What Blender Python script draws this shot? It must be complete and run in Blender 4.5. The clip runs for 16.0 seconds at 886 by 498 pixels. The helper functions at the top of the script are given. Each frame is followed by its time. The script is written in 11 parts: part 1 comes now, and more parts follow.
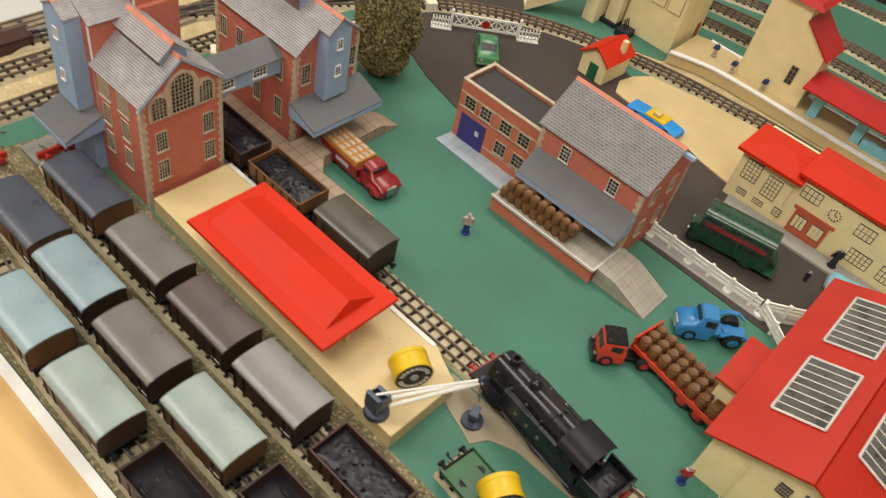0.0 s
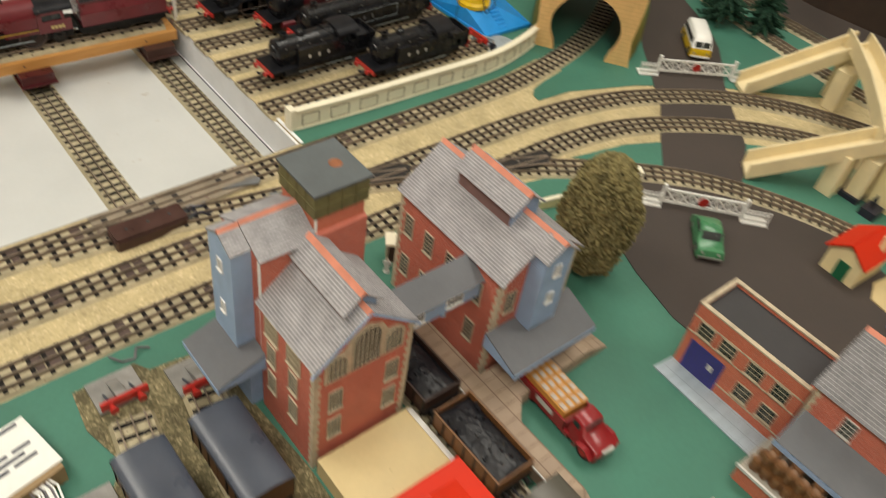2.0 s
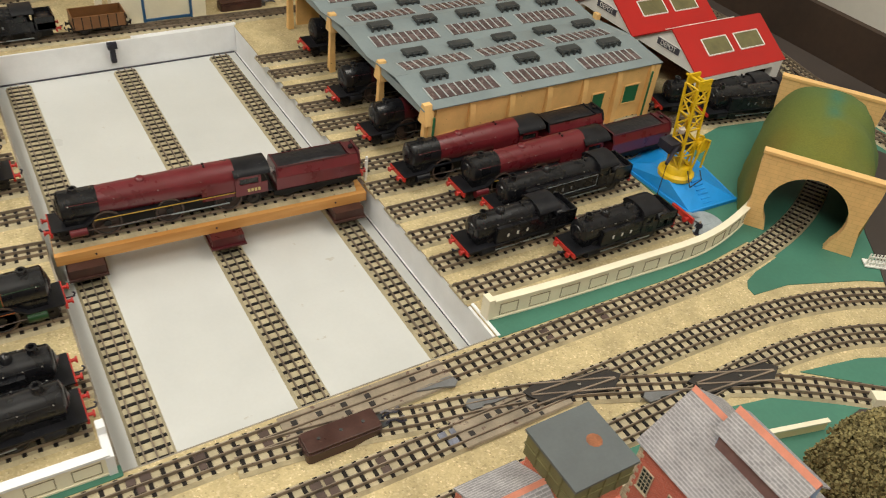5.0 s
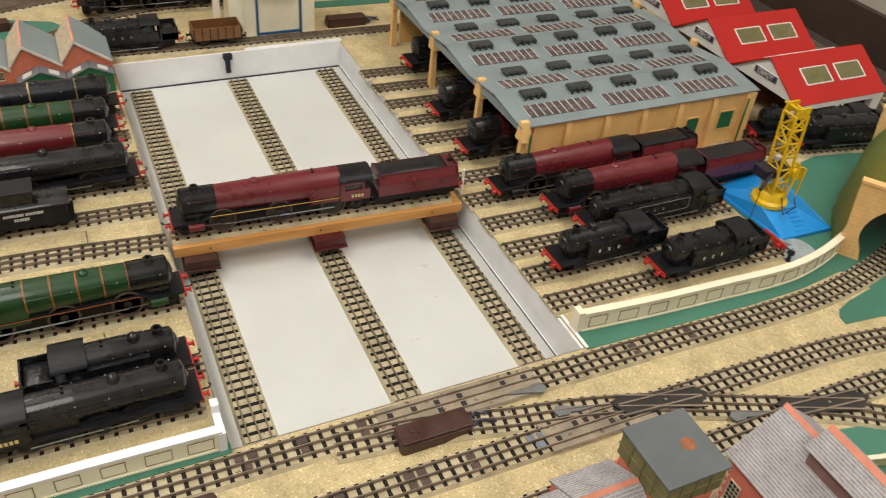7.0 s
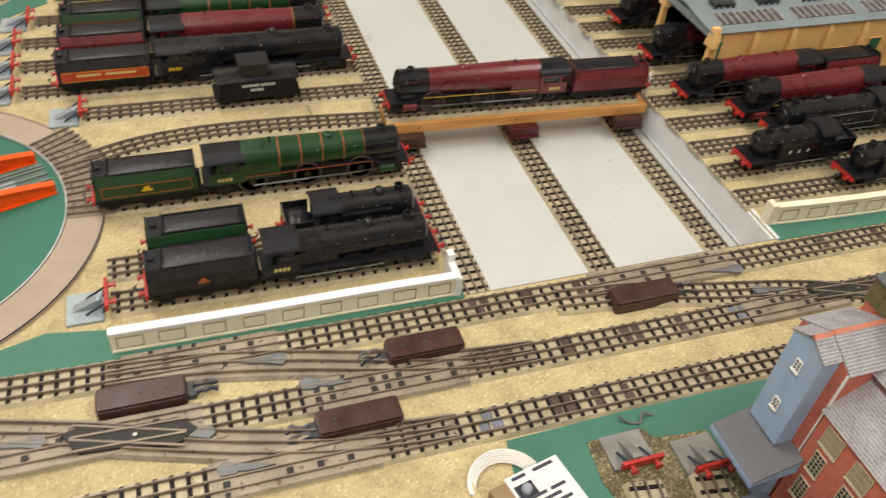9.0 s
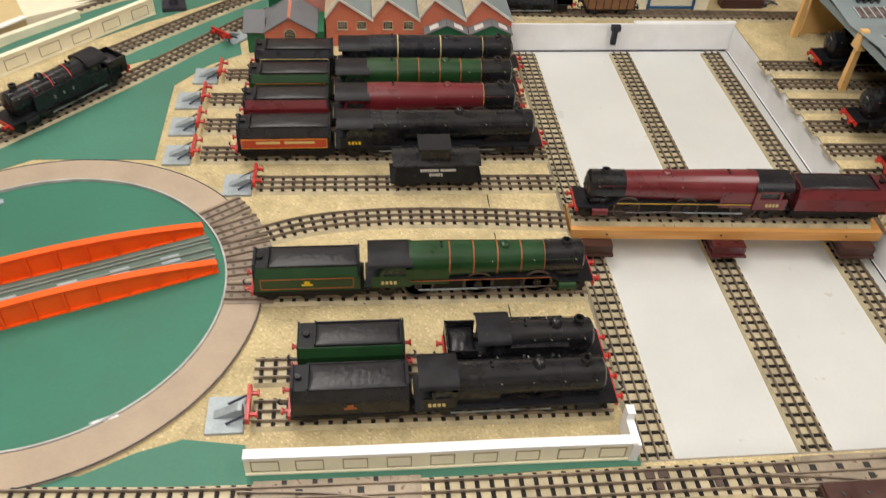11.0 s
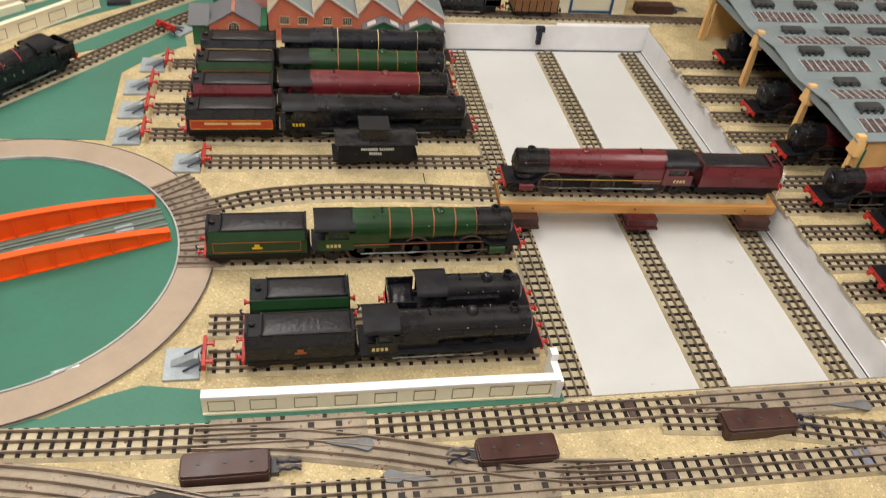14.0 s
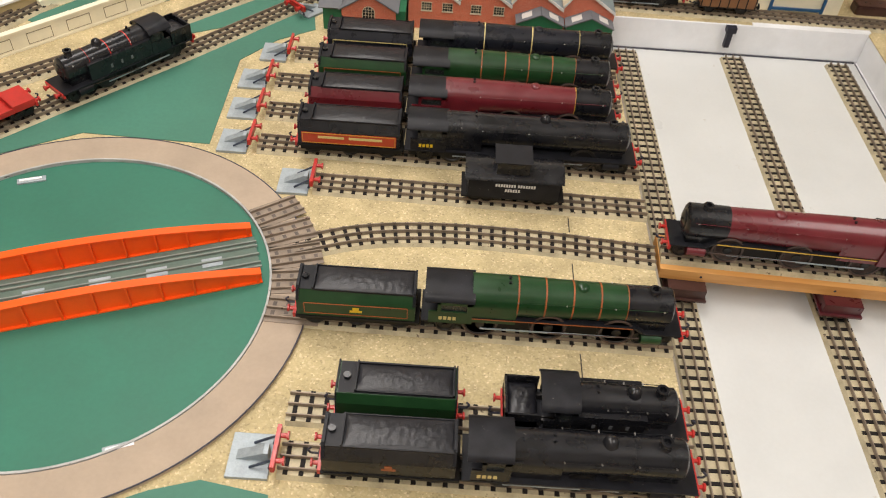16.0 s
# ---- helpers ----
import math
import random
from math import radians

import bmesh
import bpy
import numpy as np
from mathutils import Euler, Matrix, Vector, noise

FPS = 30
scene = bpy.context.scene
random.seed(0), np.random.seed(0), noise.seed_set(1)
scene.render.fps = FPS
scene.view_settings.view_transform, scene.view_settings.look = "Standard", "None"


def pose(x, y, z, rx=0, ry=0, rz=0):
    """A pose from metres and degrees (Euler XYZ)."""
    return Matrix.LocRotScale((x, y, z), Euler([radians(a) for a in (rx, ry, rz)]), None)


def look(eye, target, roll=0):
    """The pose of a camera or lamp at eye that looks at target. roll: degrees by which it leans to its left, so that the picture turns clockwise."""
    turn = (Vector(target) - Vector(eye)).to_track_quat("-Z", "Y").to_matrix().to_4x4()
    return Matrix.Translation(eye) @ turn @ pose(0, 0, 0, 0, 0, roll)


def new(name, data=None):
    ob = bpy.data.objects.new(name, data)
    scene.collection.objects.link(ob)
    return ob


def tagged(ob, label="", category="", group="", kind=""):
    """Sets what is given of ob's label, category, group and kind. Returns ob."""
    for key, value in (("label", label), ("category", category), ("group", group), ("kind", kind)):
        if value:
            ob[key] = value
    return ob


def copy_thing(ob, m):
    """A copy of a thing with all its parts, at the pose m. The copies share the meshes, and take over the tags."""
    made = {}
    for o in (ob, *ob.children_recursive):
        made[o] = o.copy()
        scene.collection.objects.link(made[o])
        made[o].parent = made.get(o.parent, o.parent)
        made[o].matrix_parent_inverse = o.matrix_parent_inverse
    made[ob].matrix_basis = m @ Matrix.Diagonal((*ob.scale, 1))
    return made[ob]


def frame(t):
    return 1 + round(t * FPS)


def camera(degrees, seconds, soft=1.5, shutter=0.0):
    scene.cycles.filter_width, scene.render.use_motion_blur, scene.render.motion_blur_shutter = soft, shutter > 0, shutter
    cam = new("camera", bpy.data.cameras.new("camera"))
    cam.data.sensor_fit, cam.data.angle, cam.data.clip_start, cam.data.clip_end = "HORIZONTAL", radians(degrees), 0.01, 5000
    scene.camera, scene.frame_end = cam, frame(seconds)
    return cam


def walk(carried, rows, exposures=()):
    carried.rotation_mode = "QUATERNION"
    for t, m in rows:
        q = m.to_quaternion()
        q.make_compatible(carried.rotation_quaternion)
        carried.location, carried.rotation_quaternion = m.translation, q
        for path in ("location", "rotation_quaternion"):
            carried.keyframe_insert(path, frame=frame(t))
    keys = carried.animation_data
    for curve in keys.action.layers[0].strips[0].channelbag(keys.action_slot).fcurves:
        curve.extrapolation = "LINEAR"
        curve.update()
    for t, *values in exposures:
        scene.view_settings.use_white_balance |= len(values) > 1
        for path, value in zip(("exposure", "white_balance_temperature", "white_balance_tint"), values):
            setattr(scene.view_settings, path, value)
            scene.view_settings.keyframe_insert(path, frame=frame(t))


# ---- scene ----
# camera and its walk
cam = camera(57.0, 16.0, soft=1.0, shutter=0.5)
PATH = [
    (0, (-0.132, -0.718, 0.469), (1.038, 0.039, -0.965), 14.4),
    (0.5, (-0.147, -0.683, 0.477), (1.048, 0.066, -0.941), 14.2),
    (1, (-0.141, -0.651, 0.473), (1.054, 0.101, -0.944), 14.8),
    (1.5, (-0.101, -0.591, 0.456), (1.049, 0.303, -0.915), 12.7),
    (2, (-0.052, -0.525, 0.455), (0.985, 0.483, -0.927), 10.0),
    (2.5, (-0.032, -0.474, 0.468), (0.911, 0.695, -0.853), 7.1),
    (3, (-0.021, -0.442, 0.465), (0.844, 0.8, -0.842), 6.3),
    (3.5, (-0.003, -0.415, 0.46), (0.825, 0.819, -0.879), 6.0),
    (4, (0.002, -0.389, 0.456), (0.843, 0.825, -0.892), 6.4),
    (4.5, (-0.026, -0.382, 0.466), (0.871, 0.856, -0.824), 7.8),
    (7, (-0.087, -0.399, 0.482), (0.659, 0.987, -0.752), 6.1),
    (7.5, (-0.078, -0.396, 0.458), (0.606, 1.021, -0.776), 6.9),
    (8, (-0.105, -0.412, 0.466), (0.597, 0.985, -0.781), 8.1),
    (8.5, (-0.179, -0.432, 0.465), (0.502, 0.934, -0.827), 7.6),
    (9, (-0.227, -0.432, 0.464), (0.335, 0.932, -0.887), 6.3),
    (9.5, (-0.204, -0.379, 0.447), (0.194, 0.976, -0.968), 4.6),
    (10, (-0.186, -0.314, 0.447), (0.037, 1.078, -0.971), 2.3),
    (12.5, (-0.272, -0.35, 0.518), (-0.079, 1.242, -0.677), 3.7),
    (13, (-0.269, -0.381, 0.506), (-0.057, 1.224, -0.669), 3.5),
    (13.5, (-0.25, -0.396, 0.497), (0.012, 1.182, -0.704), 3.9),
    (14, (-0.23, -0.388, 0.476), (0.125, 1.093, -0.82), 7.1),
    (14.5, (-0.22, -0.325, 0.476), (0.076, 1.119, -0.875), 8.2),
    (15, (-0.21, -0.273, 0.469), (-0.136, 1.19, -0.893), 5.4),
    (15.5, (-0.199, -0.257, 0.448), (-0.187, 1.208, -0.914), 4.4),
    (16, (-0.211, -0.226, 0.455), (-0.188, 1.183, -0.964), 4.5),
]
walk(cam, [(t, look(eye, target, roll)) for t, eye, target, roll in PATH], [(0.0, -0.06, 6660, 10), (1.0, -0.05, 6680, 9), (2.5, -0.18, 6620, 5), (3.5, -0.08, 6560, 3), (4.5, -0.06, 6560, 5), (7.0, 0.0, 6480, 9), (8.0, 0.0, 6500, 10), (9.0, 0.0, 6480, 10), (9.5, -0.06, 6450, 10), (10.0, 0.07, 6350, 10), (12.5, 0.03, 6440, 13), (13.5, 0.03, 6430, 13), (14.5, 0.08, 6370, 12), (16.0, 0.08, 6390, 13)])

# ---- light: a closed room with two ceiling light panels ----
world = bpy.data.worlds.new("room_air")
scene.world = world
world.use_nodes = True
world.node_tree.nodes["Background"].inputs[0].default_value = (1.0, 0.93, 0.82, 1)
world.node_tree.nodes["Background"].inputs[1].default_value = 0.05


def ceiling_lamp(x, y, sx, sy, watts):
    data = bpy.data.lights.new("ceiling_lamp_light", "AREA")
    data.shape, data.size, data.size_y, data.energy = "RECTANGLE", sx, sy, watts
    data.color = (1.0, 0.95, 0.875)
    ob = new("ceiling_lamp_light", data)
    ob.location = (x, y, 1.40)
    return ob


ceiling_lamp(-0.55, 0.50, 0.45, 1.2, 17)
ceiling_lamp(0.75, -0.30, 0.45, 1.2, 12.8)
ceiling_lamp(-0.45, -1.00, 0.45, 1.2, 15.5)


# ---- materials ----
def nodes_of(name):
    m = bpy.data.materials.new(name)
    m.use_nodes = True
    nt = m.node_tree
    return m, nt, nt.nodes["Principled BSDF"]


def noise_node(nt, scale, detail=3, coord="Object", rough=0.6):
    tc = nt.nodes.new("ShaderNodeTexCoord")
    n = nt.nodes.new("ShaderNodeTexNoise")
    n.inputs["Scale"].default_value, n.inputs["Detail"].default_value = scale, detail
    n.inputs["Roughness"].default_value = rough
    nt.links.new(tc.outputs[coord], n.inputs["Vector"])
    return n


def ramp_node(nt, src, stops):
    r = nt.nodes.new("ShaderNodeValToRGB")
    el = r.color_ramp.elements
    while len(el) < len(stops):
        el.new(0.5)
    for e, (p, c) in zip(el, stops):
        e.position, e.color = p, (*c, 1)
    nt.links.new(src, r.inputs[0])
    return r


def mix_node(nt, a, b, fac, mode="MIX"):
    m = nt.nodes.new("ShaderNodeMix")
    m.data_type, m.blend_type = "RGBA", mode
    nt.links.new(a, m.inputs[6])
    nt.links.new(b, m.inputs[7])
    if isinstance(fac, float):
        m.inputs[0].default_value = fac
    else:
        nt.links.new(fac, m.inputs[0])
    return m.outputs[2]


def bump_node(nt, bsdf, src, strength, dist):
    b = nt.nodes.new("ShaderNodeBump")
    b.inputs["Strength"].default_value, b.inputs["Distance"].default_value = strength, dist
    nt.links.new(src, b.inputs["Height"])
    nt.links.new(b.outputs[0], bsdf.inputs["Normal"])


def shade(c, k):
    return tuple(min(1.0, v * k) for v in c)


def mat(name, col, rough=0.5, metal=0.0, var=0.15, scale=60, fine=900, bump=0.15, coat=0.0, wear=0.0, wearcol=(0.35, 0.3, 0.25)):
    """Painted or moulded surface: broad tone variation, fine grain, optional chips of wear."""
    m, nt, b = nodes_of(name)
    broad, grain = noise_node(nt, scale), noise_node(nt, fine, 2)
    c = ramp_node(nt, broad.outputs[0], [(0.3, shade(col, 1 - var)), (0.7, shade(col, 1 + var))]).outputs[0]
    g = ramp_node(nt, grain.outputs[0], [(0.3, (1 - var * 0.6,) * 3), (0.7, (1.0,) * 3)]).outputs[0]
    c = mix_node(nt, c, g, 1.0, "MULTIPLY")
    if wear:
        chips = ramp_node(nt, noise_node(nt, scale * 4, 6).outputs[0], [(0.70 - wear * 0.1, (0, 0, 0)), (0.73 - wear * 0.1, (1, 1, 1))])
        rgb = nt.nodes.new("ShaderNodeRGB")
        rgb.outputs[0].default_value = (*wearcol, 1)
        c = mix_node(nt, c, rgb.outputs[0], chips.outputs[0])
    nt.links.new(c, b.inputs["Base Color"])
    rr = ramp_node(nt, broad.outputs[0], [(0.25, (max(0.03, rough - 0.08),) * 3), (0.75, (min(1, rough + 0.1),) * 3)])
    nt.links.new(rr.outputs[0], b.inputs["Roughness"])
    b.inputs["Metallic"].default_value = metal
    b.inputs["Coat Weight"].default_value = coat
    if bump:
        bump_node(nt, b, grain.outputs[0], bump, 0.0003)
    return m


def ballast_mat(name, a, b_, c, rough=0.95, stain=0.25):
    """Sawdust-coloured granules glued on board, with darker stains."""
    m, nt, b = nodes_of(name)
    tc = nt.nodes.new("ShaderNodeTexCoord")
    v = nt.nodes.new("ShaderNodeTexVoronoi")
    v.inputs["Scale"].default_value = 780
    nt.links.new(tc.outputs["Object"], v.inputs["Vector"])
    n1, n2 = noise_node(nt, 35, 5), noise_node(nt, 420, 4)
    sep = nt.nodes.new("ShaderNodeSeparateColor")
    nt.links.new(v.outputs["Color"], sep.inputs[0])
    base = ramp_node(nt, sep.outputs[0], [(0.02, shade(a, 0.74)), (0.07, shade(a, 0.93)), (0.35, a), (0.8, b_), (0.95, c), (0.985, shade(c, 1.22))]).outputs[0]
    st = ramp_node(nt, n1.outputs[0], [(0.32, (1 - stain,) * 3), (0.6, (1, 1, 1))]).outputs[0]
    fn = ramp_node(nt, n2.outputs[0], [(0.3, (0.92,) * 3), (0.6, (1, 1, 1))]).outputs[0]
    col = mix_node(nt, mix_node(nt, base, st, 1.0, "MULTIPLY"), fn, 1.0, "MULTIPLY")
    nt.links.new(col, b.inputs["Base Color"])
    b.inputs["Roughness"].default_value = rough
    bump_node(nt, b, v.outputs["Distance"], 0.22, 0.0004)
    return m


def brick_mat(name, c1, c2, mortar, w, h, m_size, rough=0.7, offset=0.5, var=0.12, course=None):
    """Printed card with courses, laid out in metres on the unwrapped faces."""
    m, nt, b = nodes_of(name)
    uv = nt.nodes.new("ShaderNodeUVMap")
    t = nt.nodes.new("ShaderNodeTexBrick")
    t.offset = offset
    t.inputs["Scale"].default_value = 1.0
    t.inputs["Brick Width"].default_value, t.inputs["Row Height"].default_value = w, h
    t.inputs["Mortar Size"].default_value, t.inputs["Mortar Smooth"].default_value = m_size, 0.3
    t.inputs["Color1"].default_value, t.inputs["Color2"].default_value = (*c1, 1), (*c2, 1)
    t.inputs["Mortar"].default_value = (*mortar, 1)
    nt.links.new(uv.outputs[0], t.inputs["Vector"])
    n = noise_node(nt, 90, 5)
    st = ramp_node(nt, n.outputs[0], [(0.3, (1 - var,) * 3), (0.7, (1 + var * 0.3,) * 3)]).outputs[0]
    printed = t.outputs["Color"]
    if course:                                      # pale lower edge of each course, broken here and there
        sep = nt.nodes.new("ShaderNodeSeparateXYZ")
        nt.links.new(uv.outputs[0], sep.inputs[0])
        rows = nt.nodes.new("ShaderNodeMath")
        rows.operation = "DIVIDE"
        rows.inputs[1].default_value = h
        nt.links.new(sep.outputs[1], rows.inputs[0])
        fr = nt.nodes.new("ShaderNodeMath")
        fr.operation = "FRACT"
        nt.links.new(rows.outputs[0], fr.inputs[0])
        line = ramp_node(nt, fr.outputs[0], [(0.02, (0.70,) * 3), (0.18, (0.60,) * 3), (0.36, (0, 0, 0))]).outputs[0]
        gaps = ramp_node(nt, noise_node(nt, 260, 3).outputs[0], [(0.38, (0.25,) * 3), (0.55, (1, 1, 1))]).outputs[0]
        rgb = nt.nodes.new("ShaderNodeRGB")
        rgb.outputs[0].default_value = (*course, 1)
        printed = mix_node(nt, printed, rgb.outputs[0], mix_node(nt, line, gaps, 1.0, "MULTIPLY"))
    nt.links.new(mix_node(nt, printed, st, 1.0, "MULTIPLY"), b.inputs["Base Color"])
    b.inputs["Roughness"].default_value = rough
    bump_node(nt, b, t.outputs["Fac"], -0.25, 0.0003)
    return m


def wood_mat(name, a, b_, scale=9.0, axis=0, rough=0.55):
    m, nt, b = nodes_of(name)
    tc = nt.nodes.new("ShaderNodeTexCoord")
    mp = nt.nodes.new("ShaderNodeMapping")
    mp.inputs["Scale"].default_value = (scale, scale * 14, scale * 14) if axis == 0 else (scale * 14, scale, scale * 14)
    n = nt.nodes.new("ShaderNodeTexNoise")
    n.inputs["Scale"].default_value, n.inputs["Detail"].default_value, n.inputs["Distortion"].default_value = 1.0, 6, 0.6
    nt.links.new(tc.outputs["Object"], mp.inputs[0])
    nt.links.new(mp.outputs[0], n.inputs["Vector"])
    r = ramp_node(nt, n.outputs[0], [(0.35, a), (0.65, b_)])
    nt.links.new(r.outputs[0], b.inputs["Base Color"])
    b.inputs["Roughness"].default_value = rough
    bump_node(nt, b, n.outputs[0], 0.15, 0.0004)
    return m


M = {}
M["tan"] = ballast_mat("granule_board", (0.545, 0.442, 0.240), (0.578, 0.470, 0.260), (0.64, 0.53, 0.32), stain=0.26)
M["yard"] = ballast_mat("oily_siding_ballast", (0.16, 0.135, 0.07), (0.28, 0.235, 0.125), (0.46, 0.38, 0.22), stain=0.55)
M["green"] = mat("green_board_paint", (0.054, 0.186, 0.130), 0.62, var=0.13, scale=9, fine=260, bump=0.1)
M["green_dk"] = mat("dark_green_pit_paint", (0.028, 0.160, 0.104), 0.55, var=0.12, scale=10, fine=260, bump=0.1)
# road brown; also serves as painted shade on the board beyond the depot
M["road"] = mat("brown_road_paint_and_board_shade", (0.056, 0.043, 0.037), 0.75, var=0.16, scale=16, fine=500, bump=0.2)
M["sand"] = mat("sand_card", (0.60, 0.47, 0.245), 0.9, var=0.07, scale=20, fine=700, bump=0.25)
M["slab"] = mat("grey_tan_card", (0.33, 0.285, 0.20), 0.8, var=0.1, scale=40)
M["rim"] = mat("turntable_rim_card", (0.40, 0.315, 0.235), 0.7, var=0.09, scale=25, fine=400)
M["stub"] = mat("worn_stub_track_plate", (0.27, 0.215, 0.165), 0.6, 0.1, var=0.2, scale=60, wear=0.3, wearcol=(0.14, 0.10, 0.08))
M["stub_pad"] = mat("grey_stub_pad", (0.115, 0.090, 0.075), 0.6, var=0.2, scale=80)
M["white_board"] = mat("white_hardboard", (0.59, 0.60, 0.59), 0.35, var=0.04, scale=12, fine=300, bump=0.04, wear=0.3, wearcol=(0.5, 0.48, 0.44))
M["white_card"] = mat("white_card", (0.82, 0.83, 0.85), 0.5, var=0.06, scale=30)
M["well_side"] = mat("unpainted_board_edge", (0.27, 0.235, 0.185), 0.8, var=0.25, scale=50)
M["base"] = mat("tinplate_track_base", (0.49, 0.425, 0.28), 0.5, 0.2, var=0.24, scale=50, fine=700, wear=0.45, wearcol=(0.13, 0.09, 0.06))
M["base_gr"] = mat("grey_track_base", (0.24, 0.225, 0.20), 0.5, 0.3, var=0.18, scale=40, fine=700, wear=0.4, wearcol=(0.12, 0.09, 0.07))
M["base_tn"] = mat("worn_point_base", (0.33, 0.275, 0.205), 0.5, 0.25, var=0.25, scale=45, fine=600, wear=0.9, wearcol=(0.15, 0.095, 0.075))
M["zinc_dull"] = mat("dull_zinc_wedge", (0.185, 0.19, 0.195), 0.5, 0.25, var=0.2, scale=70, wear=0.2, wearcol=(0.10, 0.08, 0.07))
M["sleeper"] = mat("sleeper_print", (0.013, 0.010, 0.009), 0.65, var=0.35, scale=80)
M["rail"] = mat("worn_steel_rail", (0.27, 0.215, 0.165), 0.45, 0.35, var=0.3, scale=45, wear=0.6, wearcol=(0.10, 0.055, 0.035))
M["frog"] = mat("crossing_fibre", (0.022, 0.018, 0.016), 0.6, var=0.3, scale=80)
M["zinc"] = mat("grey_zinc", (0.36, 0.41, 0.44), 0.5, 0.25, var=0.2, scale=70)
M["blk"] = mat("black_engine_paint", (0.0100, 0.0102, 0.0125), 0.27, var=0.3, scale=60, bump=0.06, coat=0.3, wear=0.12, wearcol=(0.13, 0.12, 0.11))
M["blk_m"] = mat("matt_black_paint", (0.0140, 0.0143, 0.0175), 0.38, var=0.35, scale=80, wear=0.15, wearcol=(0.12, 0.11, 0.1))
M["navy"] = mat("blue_black_engine_paint", (0.0115, 0.0125, 0.0180), 0.28, var=0.25, scale=60, coat=0.15)
M["maroon"] = mat("maroon_engine_paint", (0.130, 0.0130, 0.019), 0.30, var=0.16, scale=50, bump=0.06, coat=0.25, wear=0.12, wearcol=(0.05, 0.02, 0.02))
M["dkmaroon"] = mat("dark_maroon_paint", (0.075, 0.010, 0.014), 0.32, var=0.2, scale=60, bump=0.06, coat=0.15)
M["eng_green"] = mat("dark_green_engine_paint", (0.011, 0.046, 0.014), 0.33, var=0.2, scale=60, bump=0.06, coat=0.2)
M["orange_line"] = mat("orange_lining", (0.32, 0.085, 0.02), 0.45, var=0.15, scale=100)
M["yellow_line"] = mat("yellow_lining", (0.55, 0.33, 0.04), 0.45, var=0.15, scale=100)
M["beam"] = mat("red_buffer_paint", (0.47, 0.022, 0.016), 0.38, var=0.15, scale=90, coat=0.2)
M["coal"] = mat("moulded_coal", (0.012, 0.012, 0.0155), 0.36, var=0.4, scale=300, bump=0.3)
M["panel_red"] = mat("brick_red_tender_panel", (0.46, 0.058, 0.020), 0.4, var=0.15, scale=70)
M["wagon_green"] = mat("worn_green_wagon", (0.030, 0.115, 0.045), 0.45, var=0.25, scale=60, wear=0.15, wearcol=(0.10, 0.10, 0.06))
M["coal"].node_tree.nodes["Principled BSDF"].inputs["Specular IOR Level"].default_value = 0.4
M["pit_edge"] = mat("chipped_grey_edge", (0.42, 0.42, 0.41), 0.6, var=0.2, scale=60, wear=0.6, wearcol=(0.12, 0.13, 0.12))
M["plate_br"] = mat("brown_contact_plate", (0.085, 0.055, 0.045), 0.55, 0.1, var=0.3, scale=90)
M["crate_brown"] = mat("brown_controller_case", (0.30, 0.20, 0.10), 0.6, var=0.15, scale=60)
M["warm_grey"] = mat("warm_grey_stop_block", (0.27, 0.26, 0.245), 0.55, 0.1, var=0.25, scale=60)
M["coach_cream"] = mat("cream_coach_paint", (0.72, 0.50, 0.17), 0.4, var=0.08, scale=60)
M["coach_red"] = mat("crimson_coach_paint", (0.22, 0.018, 0.014), 0.4, var=0.12, scale=60)
M["zinc_blue"] = mat("bluish_contact_plate", (0.20, 0.215, 0.275), 0.45, 0.3, var=0.3, scale=90)
M["card_print"] = mat("white_printed_card", (0.80, 0.80, 0.76), 0.6, var=0.06, scale=50)
M["shed_bar"] = mat("pale_grey_bar", (0.42, 0.46, 0.47), 0.5, var=0.1, scale=60)
M["louvre"] = mat("mauve_louvre_print", (0.20, 0.115, 0.105), 0.75, var=0.15, scale=120)
M["rust"] = mat("rust_stain", (0.27, 0.10, 0.045), 0.8, var=0.3, scale=200)
M["steel"] = mat("bright_steel", (0.42, 0.40, 0.37), 0.35, 0.9, var=0.15, scale=100)
M["wheel"] = mat("dark_wheel", (0.016, 0.014, 0.013), 0.45, 0.3, var=0.3, scale=90)
M["ivory"] = mat("cream_plastic", (0.85, 0.79, 0.61), 0.5, var=0.06, scale=40, fine=500)
M["cream"] = mat("cream_building_plastic", (0.86, 0.73, 0.41), 0.55, var=0.07, scale=40, fine=500)
M["orange_pl"] = mat("peach_plastic", (0.80, 0.50, 0.20), 0.5, var=0.1, scale=40, fine=500, wear=0.15, wearcol=(0.3, 0.15, 0.06))
M["red_roof"] = mat("red_roof_plastic", (0.60, 0.024, 0.004), 0.55, var=0.07, scale=25, fine=500, bump=0.06)
M["red_house"] = mat("shiny_red_roof_plastic", (0.47, 0.020, 0.008), 0.42, var=0.08, scale=25, fine=500, bump=0.05)
M["red_roof2"] = mat("deep_red_roof_plastic", (0.42, 0.014, 0.011), 0.5, var=0.07, scale=25, fine=500, bump=0.06)
M["plat"] = mat("platform_plastic", (0.66, 0.52, 0.27), 0.5, var=0.06, scale=30, fine=400, wear=0.08, wearcol=(0.3, 0.22, 0.1))
M["orange"] = mat("orange_plastic", (0.95, 0.105, 0.006), 0.42, var=0.07, scale=40, coat=0.1)
M["deck_wood"] = wood_mat("pine_strip", (0.48, 0.215, 0.05), (0.62, 0.32, 0.10))
M["panel_wood"] = wood_mat("light_wood_panel", (0.60, 0.38, 0.145), (0.70, 0.46, 0.19), scale=3, axis=1, rough=0.45)
